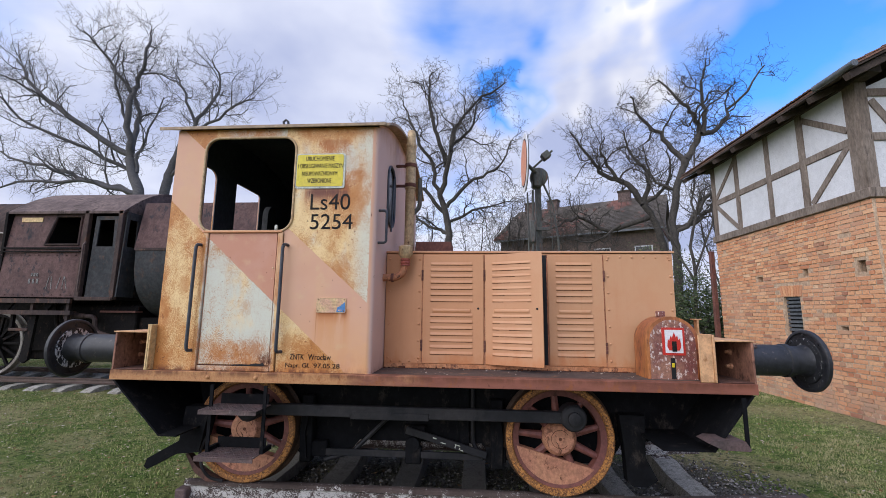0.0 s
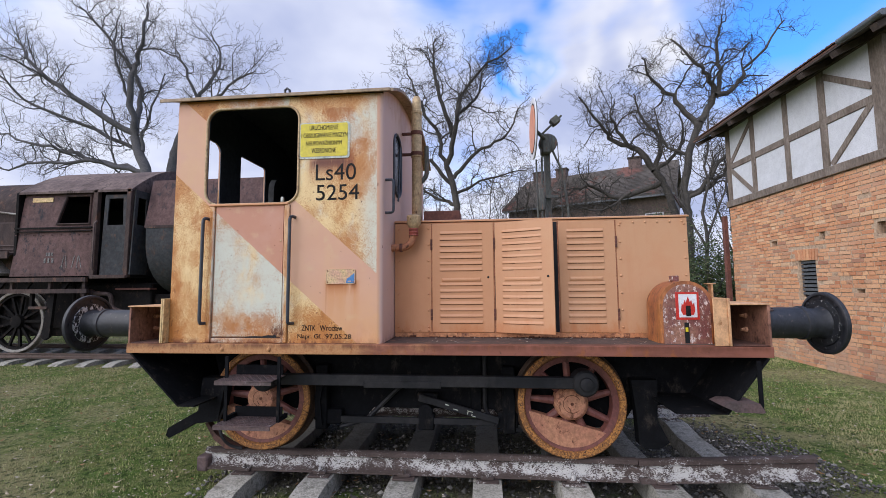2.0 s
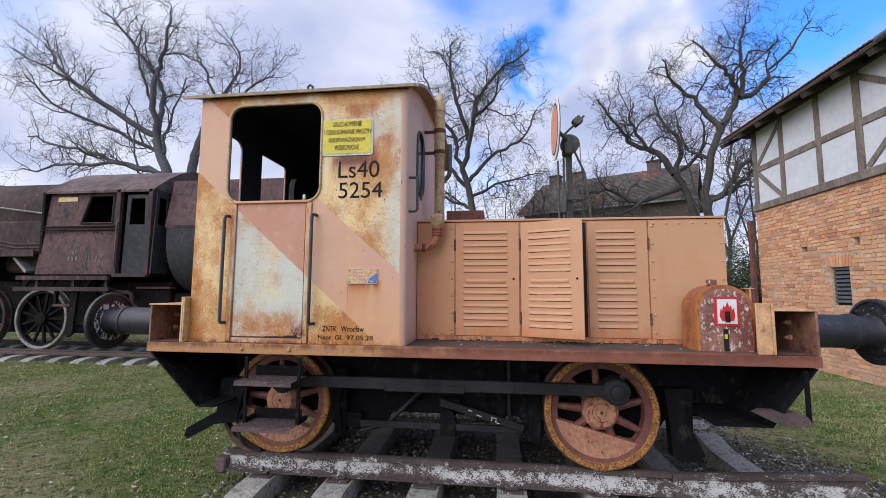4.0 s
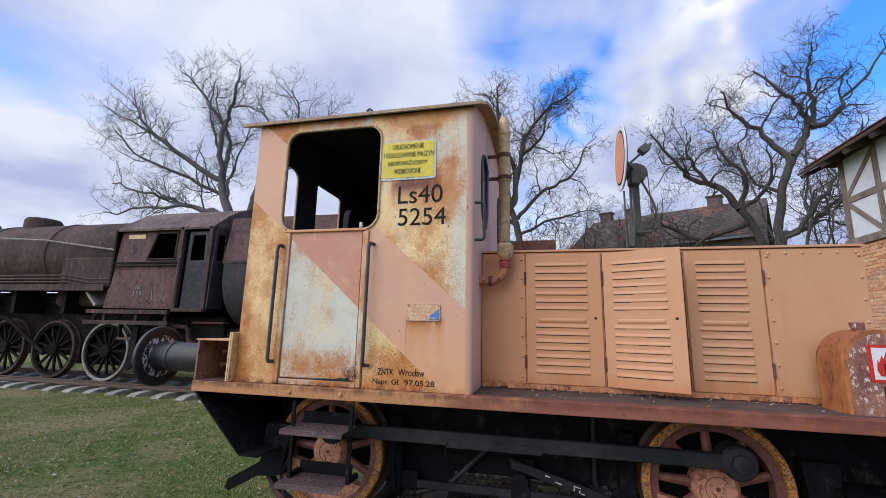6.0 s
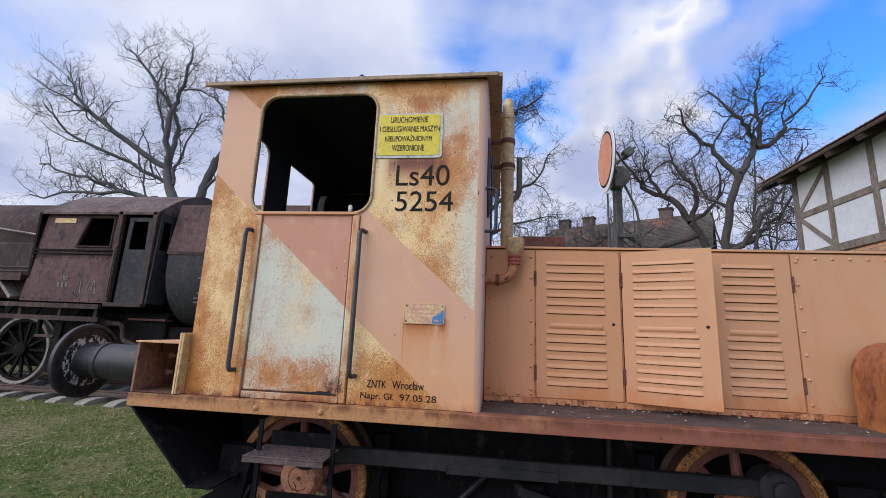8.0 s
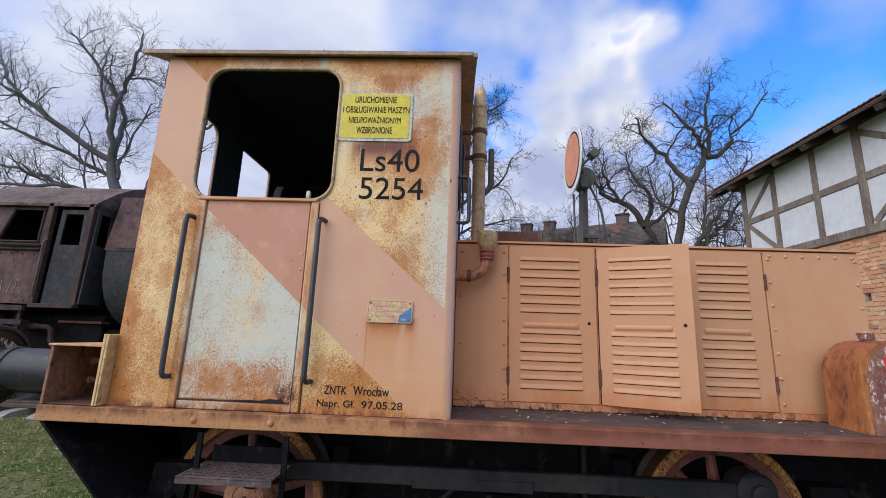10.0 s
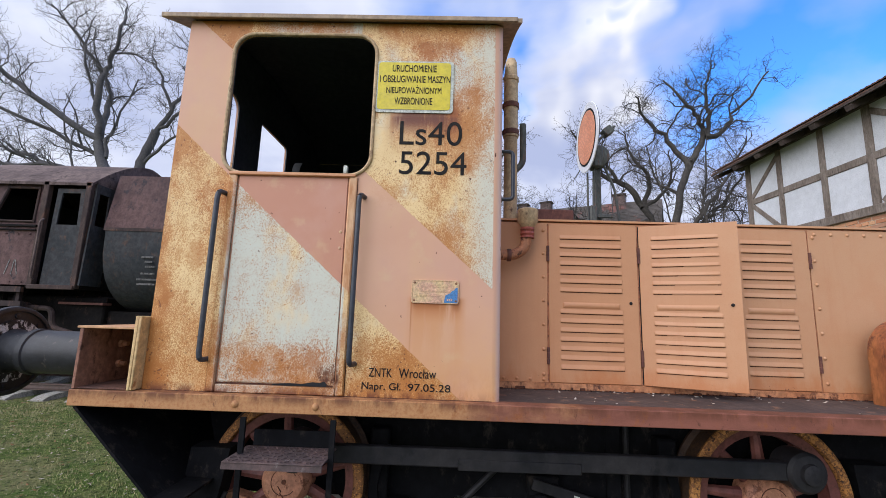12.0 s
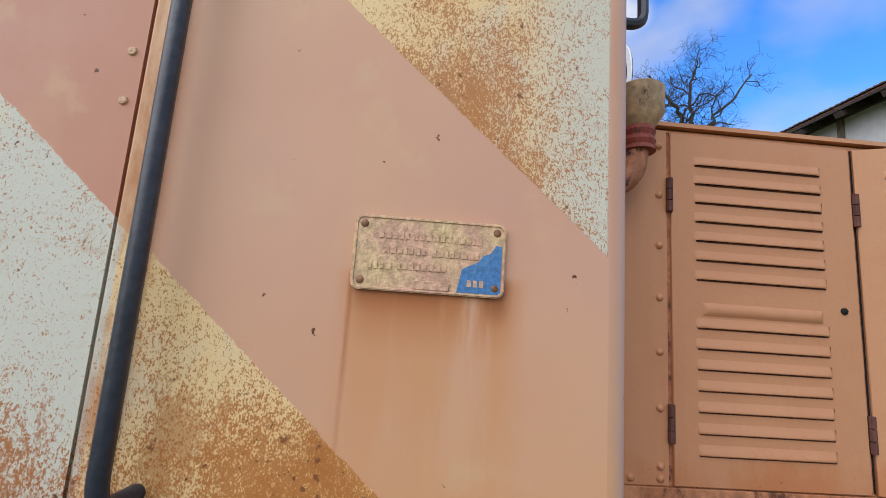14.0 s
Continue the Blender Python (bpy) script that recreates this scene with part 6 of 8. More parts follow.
def steam_body():
    ax = (1, 0, 0)
    prof = [(0.30, 0), (0.86, 0.06), (0.86, 2.2), (0.90, 2.22), (0.93, 2.3), (0.93, 4.3), (0.955, 4.32), (0.955, 4.38), (0.93, 4.4), (0.93, 6.6), (0.955, 6.62), (0.955, 6.68), (0.93, 6.7), (0.93, 9.4), (0.90, 9.45)]
    boiler = part("boiler", lathe(B(), (-19.5, FY, 3.30), ax, prof, 40), M["steam"], steam, "huge brown rusted boiler barrel with bands")
    part("firebox", box(B(), -12.2, -10.05, FY - 0.95, FY + 0.95, 1.95, 3.2, 0.08), M["steam"], steam)
    for x, r, h in ((-14.5, 0.43, 4.50), (-17.0, 0.42, 4.5)):
        part("dome", lathe(B(), (x, FY, 3.95), (0, 0, 1), [(r, 0), (r, h - 4.06), (r - 0.05, h - 3.98), (0.1, h - 3.95)], 28), M["steam"], steam, "low flat-topped dome")
    part("chimney", lathe(B(), (-18.9, FY, 4.0), (0, 0, 1), [(0.34, 0), (0.28, 0.1), (0.28, 0.5), (0.33, 0.52)], 20), M["steam"], steam)
    for s in (-1, 1):
        y = FY + s * 1.15
        part("running_board", box(B(), -19.3, -10.12, y - 0.25, y + 0.25, 2.36, 2.42, 0.01), M["steam"], steam, "running board along the boiler")
        part("board_edge", box(B(), -19.3, -10.12, y + s * 0.25 - 0.015, y + s * 0.25 + 0.015, 2.29, 2.44), M["steam"], steam)
        for z in (2.52, 2.60, 2.68):
            part("boiler_pipe", tube(B(), [(-19.0, y + s * -0.02, z), (-11.6, y, z), (-10.9, y, z - 0.1), (-10.15, y, z - 0.1)], 0.028, 6), M["steam"], steam)
        part("hand_rail", tube(B(), [(-19.0, FY + s * 0.97, 3.75), (-14.5, FY + s * 0.99, 3.72), (-12.8, FY + s * 0.99, 3.62), (-10.2, FY + s * 1.0, 3.28)], 0.022, 6), M["steamtyre"], steam)
        part("frame_plate", box(B(), -19.4, -7.4, FY + s * 0.56 - 0.02, FY + s * 0.56 + 0.02, 0.75, 2.2), M["steamdark"], steam, "deep black frame plate")
        for x in (-13.05, -14.7, -16.4, -11.45):
            part("bracket", box(B(), x - 0.06, x + 0.06, FY + s * 0.6, y + s * 0.1, 1.75, 2.35), M["steamdark"], steam)
        part("cylinder", lathe(B(), (-19.4, FY + s * 1.0, 1.25), ax, [(0.40, 0), (0.42, 0.02), (0.42, 1.1), (0.40, 1.12)], 24), M["steam"], steam)
        part("slide_bar", box(B(), -18.3, -15.0, FY + s * 1.0 - 0.04, FY + s * 1.0 + 0.04, 1.40, 1.50), M["steamdark"], steam)
        part("valve_link", tube(B(), [(-16.0, FY + s * 0.95, 1.95), (-13.6, FY + s * 0.95, 1.62), (-12.2, FY + s * 0.95, 0.80)], 0.05, 8), M["steamdark"], steam)
        # ledges under the cab
        part("cab_bearer", box(B(), -10.55, -8.30, y + s * 0.20 - 0.03, y + s * 0.20 + 0.03, 1.78, 1.87), M["steam"], steam)
        part("cab_bearer", box(B(), -10.65, -8.30, y + s * 0.16 - 0.03, y + s * 0.16 + 0.03, 1.54, 1.63), M["steam"], steam)
        for x in (-10.1, -9.2, -8.4):
            part("cab_stay", box(B(), x - 0.03, x + 0.03, y + s * 0.1, y + s * 0.16, 1.2 if x > -8.6 else 1.63, 1.80), M["steam"], steam)
        # brackets, pipes and a brake hanger below the cab
        q = y + s * 0.06
        part("brake_hanger", prism(B(), [(-9.30, 1.56), (-9.14, 1.56), (-9.20, 0.62), (-9.30, 0.55), (-9.40, 0.62), (-9.36, 0.80)], q - 0.03, q + 0.03), M["steamdark"], steam, "black hanging brake lever")
        part("step_bracket", box(B(), -9.72, -9.28, q - 0.05, q + 0.05, 1.20, 1.26, 0.01), M["steam"], steam)
        part("step_bracket", box(B(), -9.72, -9.66, q - 0.03, q + 0.03, 1.26, 1.54), M["steamdark"], steam)
        part("injector", lathe(B(), (-8.62, q - s * 0.1, 1.52), (1, 0, 0), [(0.06, 0), (0.10, 0.05), (0.10, 0.22), (0.06, 0.26), (0.05, 0.45)], 14), M["steam"], steam)
        part("feed_pipe", tube(B(), bend([(-8.2, q - s * 0.1, 1.52), (-7.95, q - s * 0.1, 1.52), (-7.9, q - s * 0.1, 1.2), (-7.5, q - s * 0.1, 1.1)], 0.12), 0.045, 8), M["steam"], steam)
        part("feed_pipe", tube(B(), bend([(-8.9, q - s * 0.16, 1.85), (-8.86, q - s * 0.16, 1.3), (-8.4, q - s * 0.16, 1.1), (-8.3, q - s * 0.16, 0.7)], 0.12), 0.035, 8), M["steamdark"], steam)
        part("step_plate", prism(B(), [(-10.74, 2.26), (-10.68, 2.28), (-10.36, 1.98), (-10.40, 1.93)], q - 0.12, q + 0.12), M["steamtyre"], steam, "pale sloping foot plate beside the cab")
        part("buffer_plate", box(B(), -7.95, -7.15, q - s * 0.3 - 0.1, q - s * 0.3 + 0.1, 1.60, 1.64), M["rusty"], steam)
        for x in (-10.55, -9.9, -9.0, -8.55):
            part("bearer_gusset", prism(B(), [(x, 1.86), (x + 0.26, 1.86), (x + 0.05, 1.60), (x, 1.60)], q - 0.02, q + 0.02), M["steamdark"], steam)
    part("ash_pan", box(B(), -12.0, -8.0, FY - 0.5, FY + 0.5, 0.55, 1.9, 0.03), M["steamdark"], steam)
    part("trailing_beam", box(B(), -9.2, -7.2, FY - 0.9, FY + 0.9, 1.05, 1.75, 0.03), M["steamdark"], steam)


steam_body()


def steam_cab():
    y0 = 8.20
    yo = 2 * FY - y0
    lean = 0.10         # the upper half leans inwards
    out = [(-10.09, 1.90), (-8.22, 1.90), (-8.20, 3.74), (-9.95, 3.74)]
    for y, s in ((y0, 1), (yo, -1)):
        hole = [(-9.05, 3.00), (-8.30, 3.00), (-8.36, 3.62), (-8.92, 3.62)]
        bm = plate(B(), out, [hole], y, y + s * 0.03)
        for v in bm.verts:
            if v.co.z > 2.9:
                v.co.y += s * lean * (v.co.z - 2.9) / 0.84
        w = part("cab_side", bm, M["steamcab"], steam, "plum-brown rusted cab side with riveted seams")
        for z, h in ((2.905, 0.035), (2.84, 0.02)):
            part("cab_rail", box(B(), -10.02, -8.22, y - s * 0.03 if s > 0 else y, y if s > 0 else y + 0.03, z, z + h), M["steamdark"], w)
        part("window_frame", tube(B(), [(p[0], y + s * (0.012 + lean * (p[1] - 2.9) / 0.84) - s * 0.02, p[1]) for p in hole], 0.028, 6, True), M["steam"], w)
        # recessed doorway with a door and its window
        d = plate(B(), [(-8.06, 1.92), (-7.46, 1.92), (-7.50, 3.62), (-8.02, 3.62)], [[(-7.95, 2.97), (-7.58, 2.97), (-7.60, 3.54), (-7.93, 3.54)]], y + s * 0.06, y + s * 0.09)
        part("cab_door", d, M["steamgreen"], steam, "blue-black steel cab door with an empty window")
        for x in (-8.19, -7.43):
            part("door_post", box(B(), x - 0.05, x + 0.05, y if s > 0 else y - 0.1, y + 0.1 if s > 0 else y, 1.86, 3.74, 0.01), M["steam"], steam)
        part("door_foot", box(B(), -8.20, -7.40, y - 0.03, y + 0.03, 1.84, 1.915, 0.008), M["steam"], steam)
        part("grab_rail", tube(B(), bend([(-8.11, y - s * 0.01, 3.05), (-8.11, y - s * 0.07, 3.0), (-8.11, y - s * 0.07, 2.05), (-8.11, y - s * 0.01, 2.0)], 0.03), 0.018, 6), M["steamroof"], steam)
        # wing plate behind the door, with a small window
        wp = plate(B(), [(y + s * 0.02, 1.92), (y + s * 0.46, 1.92), (y + s * 0.46, 3.72), (y + s * 0.08, 3.72)], [[(y + s * 0.13, 2.98), (y + s * 0.37, 2.98), (y + s * 0.37, 3.56), (y + s * 0.15, 3.56)]], -7.36, -7.33, "x")
        part("wing_plate", wp, M["steamgreen"], steam)
        if s > 0:
            rv = B()
            for i in range(9):
                for z in (1.95, 2.78):
                    lathe(rv, (-10.0 + 0.21 * i, y, z), (0, -1, 0), [(0.016, 0), (0.008, 0.012)], 6)
            part("rivets", rv, M["steamcab"], w)
            part("number_plate", box(B(), -9.74, -9.25, y + 0.06, y + 0.075, 3.50, 3.60, 0.004), M["yellowpost"], w, "small tarnished brass plate")
            ch = B()
            for i, (x, z, h) in enumerate(((-9.26, 2.33, 0.07), (-9.20, 2.33, 0.07), (-9.14, 2.33, 0.07), (-9.30, 2.18, 0.10), (-9.21, 2.18, 0.10), (-9.12, 2.18, 0.10))):
                box(ch, x, x + 0.045, y - 0.004, y - 0.001, z, z + h)
            part("stencil_bars", ch, M["stencil"], w)
            ch = B()
            for x, a in ((-8.86, 20), (-8.78, -12), (-8.62, 25), (-8.52, 10), (-8.46, -30)):
                box(ch, -0.008, 0.008, -0.003, -0.001, -0.13, 0.13, m=pose(x, y, 2.20, 0, a * 0.5, 0))
            part("chalk_marks", ch, M["stencil"], w)
    ys = np.linspace(y0 + lean - 0.10, yo - lean + 0.10, 21)
    top = [(y, 3.72 + 0.72 * (1 - (abs(y - FY) / (FY - y0)) ** 1.7)) for y in ys]
    part("cab_roof", prism(B(), top + [(y, z - 0.05) for y, z in top[::-1]], -10.0, -7.36, "x"), M["steamroof"], steam, "curved rusty cab roof")
    part("cab_front", prism(B(), [(y0 + 0.03, 1.9), (yo - 0.03, 1.9)] + [(y, z - 0.02) for y, z in top[::-1]], -10.06, -10.001, "x"), M["steamdark"], steam)
    part("cab_back", prism(B(), [(y, 3.60) for y in (ys[0] + 0.06, ys[-1] - 0.06)] + [(y, z - 0.052) for y, z in top[::-1][1:-1]], -7.40, -7.365, "x"), M["steamroof"], steam, "rusty sheet closing the cab roof")
    part("cab_floor", box(B(), -10.0, -7.37, y0 + 0.1, yo - 0.1, 1.86, 1.92), M["steamdark"], steam)
    part("backhead", box(B(), -9.98, -9.5, FY - 1.1, FY + 1.1, 1.92, 3.7, 0.05), M["dark"], steam)


steam_cab()

tender = thing("tender", (-4.6, FY, 0.2), "rounded tub tender, dark green below and rusty above", "railway tender")


def tender_body():
    y0 = 8.22
    half = FY - y0
    sec = [(FY + half * math.sin(a), 2.86 - 1.42 * abs(math.cos(a)) ** 0.7) for a in np.linspace(-math.pi / 2, math.pi / 2, 21)]
    part("tub", prism(B(), [(y0, 2.92)] + sec + [(2 * FY - y0, 2.92)], -7.02, -2.3, "x"), M["steamgreen"], tender, "dark rounded water tub")
    bm = prism(B(), [(y0 + 0.16, 2.92), (2 * FY - y0 - 0.16, 2.92), (2 * FY - y0 - 0.35, 3.98), (y0 + 0.35, 3.98)], -7.2, -2.5, "x")
    part("coal_bunker", bm, M["steamcab"], tender, "rusty sloping coal bunker")
    part("tub_rim", box(B(), -7.03, -2.28, y0 - 0.012, y0 + 0.02, 2.88, 2.935), M["steam"], tender)
    for x in (-6.2, -4.4, -2.9):
        part("wheel", lathe(B(), (x, 8.85, 0.66), (0, -1, 0), [(0.47, -0.13), (0.46, 0), (0.40, 0.01), (0.38, -0.03), (0.12, -0.02), (0.10, 0.03), (0.02, 0.03)], 28), M["steamdark"], tender)
    for s in (-1, 1):
        part("bogie_frame", box(B(), -6.9, -2.4, FY + s * 0.98 - 0.03, FY + s * 0.98 + 0.03, 0.75, 1.15, 0.01), M["steam"], tender)
    part("draw_beam", box(B(), -7.5, -2.3, FY - 0.8, FY + 0.8, 1.12, 1.5, 0.02), M["steamdark"], tender)
    ch = B()
    for i, (x, z, w) in enumerate(((-6.32, 2.42, 0.20), (-6.26, 2.34, 0.12), (-6.24, 2.26, 0.14), (-6.30, 2.14, 0.22), (-6.36, 2.04, 0.34), (-6.34, 1.96, 0.3))):
        bx = x
        while bx < x + w:
            box(ch, bx, bx + 0.022, y0 - 0.004, y0 + 0.02, z, z + 0.03)
            bx += 0.034
    part("stencil_bars", ch, M["stencil"], tender)


tender_body()

# ---- half-timbered brick building ----
WX, BY0, BY1, BEAM, EAVE = 6.40, 7.20, 11.70, 3.60, 5.52
bld = thing("timbered_building", (WX + 2.5, 9.45, 0), "old building, brick below and white timber framing above", "building")
BWIN = (8.98, 9.43, 1.35, 2.08)
HOLES = ((10.02, 10.20, 2.44, 2.56), (8.70, 8.82, 2.46, 2.60), (7.46, 7.62, 2.42, 2.62), (9.06, 9.14, 1.02, 1.08), (7.95, 8.1, 1.45, 1.52))


def building():
    def rect(y0, y1, z0, z1):
        return [(y0, z0), (y1, z0), (y1, z1), (y0, z1)]
    holes = [rect(*BWIN)] + [rect(*h) for h in HOLES]
    part("mortar_wall", plate(B(), rect(BY0, BY1, -0.1, BEAM), holes, WX + 0.010, WX + 0.30, "x"), M["mortar"], bld, "coarse sandy mortar wall")
    part("front_mortar_wall", box(B(), WX + 0.31, WX + 5.5, BY0 + 0.001, BY0 + 0.30, -0.1, BEAM), M["mortar"], bld)
    part("far_wall", box(B(), WX + 0.31, WX + 5.5, BY1 - 0.30, BY1, -0.1, EAVE), M["mortar"], bld)
    part("east_wall", box(B(), WX + 5.2, WX + 5.5, BY0 + 0.31, BY1 - 0.31, -0.1, EAVE), M["mortar"], bld)
    w = part("window", box(B(), WX + 0.10, WX + 0.12, BWIN[0], BWIN[1], BWIN[2], BWIN[3]), M["dark"], bld, "small dark barred window in the brick")
    for i in range(9):
        z = BWIN[2] + 0.05 + 0.078 * i
        part("grille_bar", box(B(), WX + 0.055, WX + 0.07, BWIN[0] + 0.002, BWIN[1] - 0.002, z, z + 0.05), M["gutter"], w)
    # dark sheet added behind the brick holes to imitate the shade in them
    part("hole_shade_sheet", box(B(), WX + 0.25, WX + 0.27, 7.3, 10.4, 0.95, 2.65), M["dark"], bld)
    # timber frame
    x0, x1 = WX - 0.012, WX + 0.18
    fr = bld
    part("sill_beam", box(B(), x0 - 0.04, x1, BY0 - 0.05, BY1 + 0.05, BEAM + 0.002, BEAM + 0.17, 0.012), M["timber"], fr, "long weathered sill beam")
    zt = EAVE + 0.10
    posts = ((BY1 - 0.16, BY1), (10.54, 10.68), (9.42, 9.55), (8.43, 8.58), (BY0, BY0 + 0.26))
    for a, b in posts:
        part("post", box(B(), x0, x1, a, b, BEAM + 0.172, zt, 0.010), M["timber"], fr)
    bays = [(10.68, BY1 - 0.16), (9.55, 10.54), (8.58, 9.42), (BY0 + 0.26, 8.43)]
    for a, b in bays:
        part("mid_rail", box(B(), x0 + 0.004, x1, a, b, 4.58, 4.72, 0.008), M["timber"], fr)
        for z0, z1 in ((BEAM + 0.172, 4.578), (4.722, zt)):
            part("plaster_panel", box(B(), WX + 0.016, x1, a, b, z0, z1, 0.004), M["plaster"], fr)
    def brace(y0, z0, y1, z1, x=x0):
        d = Vector((0, y1 - y0, z1 - z0))
        L = d.length
        m = Matrix.Translation((0, y0, z0)) @ Matrix.Rotation(math.atan2(d.z, d.y), 4, "X")
        part("brace", box(B(), x + 0.006, x + 0.05, 0, L, -0.055, 0.055, 0.006, m=m), M["timber"], fr)
    brace(11.54, 4.74, 10.66, 5.50)
    brace(11.54, 4.56, 10.66, 3.80)
    brace(8.43, 5.50, 7.46, 4.86)
    brace(8.38, 3.80, 7.46, 4.62)
    # the front gable side
    part("front_sill_beam", box(B(), x1 + 0.001, WX + 5.5, BY0 - 0.05, BY0 + 0.14, BEAM + 0.002, BEAM + 0.17, 0.012), M["timber"], fr)
    part("front_plaster", box(B(), x1 + 0.001, WX + 5.5, BY0 + 0.03, BY0 + 0.2, BEAM + 0.172, EAVE + 0.02), M["plaster"], fr)
    part("front_rail", box(B(), x1 + 0.001, WX + 5.5, BY0 + 0.0, BY0 + 0.028, 4.58, 4.72, 0.008), M["timber"], fr)
    for z0, z1 in ((5.36, 5.50),):
        part("front_rail", box(B(), x1 + 0.001, WX + 5.5, BY0 + 0.0, BY0 + 0.028, z0, z1, 0.008), M["timber"], fr)
    m = Matrix.Translation((WX + 0.22, 0, 5.3)) @ Matrix.Rotation(radians(58), 4, "Y")
    part("brace", box(B(), 0, 1.2, BY0 + 0.002, BY0 + 0.026, -0.06, 0.06, m=m), M["timber"], fr)
    # roof
    part("gable", prism(B(), [(WX + 0.2, EAVE + 0.022), (WX + 5.3, EAVE + 0.022), (WX + 2.75, EAVE + 1.25)], BY0 + 0.03, BY0 + 0.2), M["plaster"], bld)
    ex, ez, slope = WX - 0.50, EAVE + 0.02, math.tan(radians(27))
    rx = WX + 2.75
    rz = ez + (rx - ex) * slope
    def slab(y0, y1, t0, t1):
        return prism(B(), [(ex, ez + t0), (rx, rz + t0), (2 * rx - ex, ez + t0), (2 * rx - ex, ez + t1), (rx, rz + t1), (ex, ez + t1)], y0, y1)
    part("soffit", slab(6.62, 12.30, 0, 0.04), M["eaves"], bld, "dark soffit boards")
    roof = part("roof", slab(6.60, 12.32, 0.043, 0.075), M["tiles"], bld, "tiled roof with a dark overhang")
    for i in range(8):
        y = 6.75 + 0.77 * i
        m = Matrix.Translation((ex + 0.03, y, ez - 0.12)) @ Matrix.Rotation(-math.atan(slope), 4, "Y")
        part("rafter", box(B(), 0, 0.95, -0.06, 0.06, 0.0, 0.10, m=m), M["eaves"], roof)
    part("wall_plate", box(B(), WX - 0.03, x1, BY0 - 0.3, BY1 + 0.35, zt + 0.002, zt + 0.16, 0.01), M["eaves"], bld)
    part("gutter", tube(B(), [(ex - 0.03, 6.55, ez + 0.05), (ex - 0.03, 7.35, ez + 0.05)], 0.055, 10), M["gutter"], bld, "short grey gutter length")
    bm = B()
    prism(bm, [(-0.10, 0.0), (-0.10, 0.012), (-0.05, 0.026), (0.0, 0.016), (0.05, 0.026), (0.10, 0.012), (0.10, 0.0)], 0, 0.36, "x")
    me = mesh_of("roof_tile", bm, M["tiles"])
    for r in range(4):
        for i in range(27):
            d = 0.30 * r
            piece("roof_tile", me, roof, (ex - 0.03 + d * math.cos(math.atan(slope)), 6.70 + 0.207 * i, ez + 0.078 + d * math.sin(math.atan(slope)) + random.uniform(0, 0.008)), (random.uniform(-0.03, 0.03), -math.atan(slope) + 0.04, 0))
    # rusty pipe by the corner
    part("downpipe", box(B(), 6.27, 6.38, 11.78, 11.88, -0.02, 3.4, 0.01), M["rusty"], bld, "rusty iron upright by the corner")


building()

# ---- signal disc on its post ----
def signal():
    t = thing("signal_disc", (1.06, 7.15, 0), "orange signal disc with a white rim on a rusty post", "railway signal")
    px, py = 1.06, 7.12
    c = Vector((0.80, 6.70, 4.085))
    n = 48
    part("disc", lathe(B(), c, (-1, 0, 0), [(0.475, 0), (0.478, 0.006), (0.474, 0.014)], n), M["white"], t, "white-rimmed round disc")
    part("black_ring", lathe(B(), c + Vector((-0.0145, 0, 0)), (-1, 0, 0), [(0.392, 0), (0.392, 0.003)], n), M["ink"], t)
    part("orange_face", lathe(B(), c + Vector((-0.018, 0, 0)), (-1, 0, 0), [(0.365, 0), (0.363, 0.004)], n), M["signal"], t, "faded orange disc face")
    part("disc_back", lathe(B(), c + Vector((0.002, 0, 0)), (1, 0, 0), [(0.47, 0), (0.46, 0.012), (0.3, 0.02)], n), M["post"], t)
    bm = B()
    for dx, dy in ((-0.04, -0.03), (0.04, 0.03)):
        box(bm, px + dx - 0.010, px + dx + 0.012, py + dy - 0.045, py + dy + 0.045, 0, 3.95, 0.003)
    box(bm, px - 0.03, px + 0.03, py - 0.04, py + 0.04, 0, 3.93)
    part("post", bm, M["post"], t, "riveted steel post with peeling paint")
    part("head", lathe(B(), (px + 0.02, py - 0.1, 3.98), (0, 1, 0), [(0.09, 0), (0.15, 0.03), (0.15, 0.14), (0.09, 0.17)], 16), M["post"], t)
    part("head_cap", box(B(), px - 0.10, px + 0.06, py - 0.14, py + 0.08, 3.78, 4.12, 0.03), M["post"], t)
    part("axle", cyl(B(), (0.815, 6.70, 4.085), (px, py - 0.05, 4.02), 0.03), M["post"], t)
    part("weight_arm", cyl(B(), (px - 0.08, py - 0.1, 4.12), (px + 0.24, py - 0.1, 4.42), 0.018), M["post"], t)
    part("weight", box(B(), -0.07, 0.07, -0.07, 0.07, -0.06, 0.06, 0.01, m=pose(px + 0.13, py - 0.1, 4.33, 0, -38, 0)), M["post"], t)
    part("pull_rod", cyl(B(), (px - 0.20, py - 0.2, 3.66), (px - 0.18, py - 0.12, 2.2), 0.014), M["post"], t)
    part("pull_rod", cyl(B(), (px - 0.11, py - 0.2, 3.7), (px - 0.12, py - 0.12, 2.2), 0.018), M["post"], t)
    part("ladder_rail", tube(B(), bend([(px + 0.08, py, 3.9), (px + 0.25, py, 3.5), (px + 0.32, py, 2.9), (px + 0.36, py, 0)], 0.1), 0.018, 6), M["post"], t)
    part("cable", tube(B(), [(px + 0.18, py, 4.0), (px + 0.22, py, 3.0), (px + 0.22, py, 0)], 0.007, 5), M["post"], t)
    part("bracket", box(B(), px - 0.17, px + 0.17, py - 0.12, py - 0.08, 3.04, 3.09, 0.006), M["post"], t)
    part("crank_box", box(B(), px - 0.17, px - 0.07, py - 0.20, py - 0.10, 2.82, 3.2, 0.02), M["post"], t)


signal()


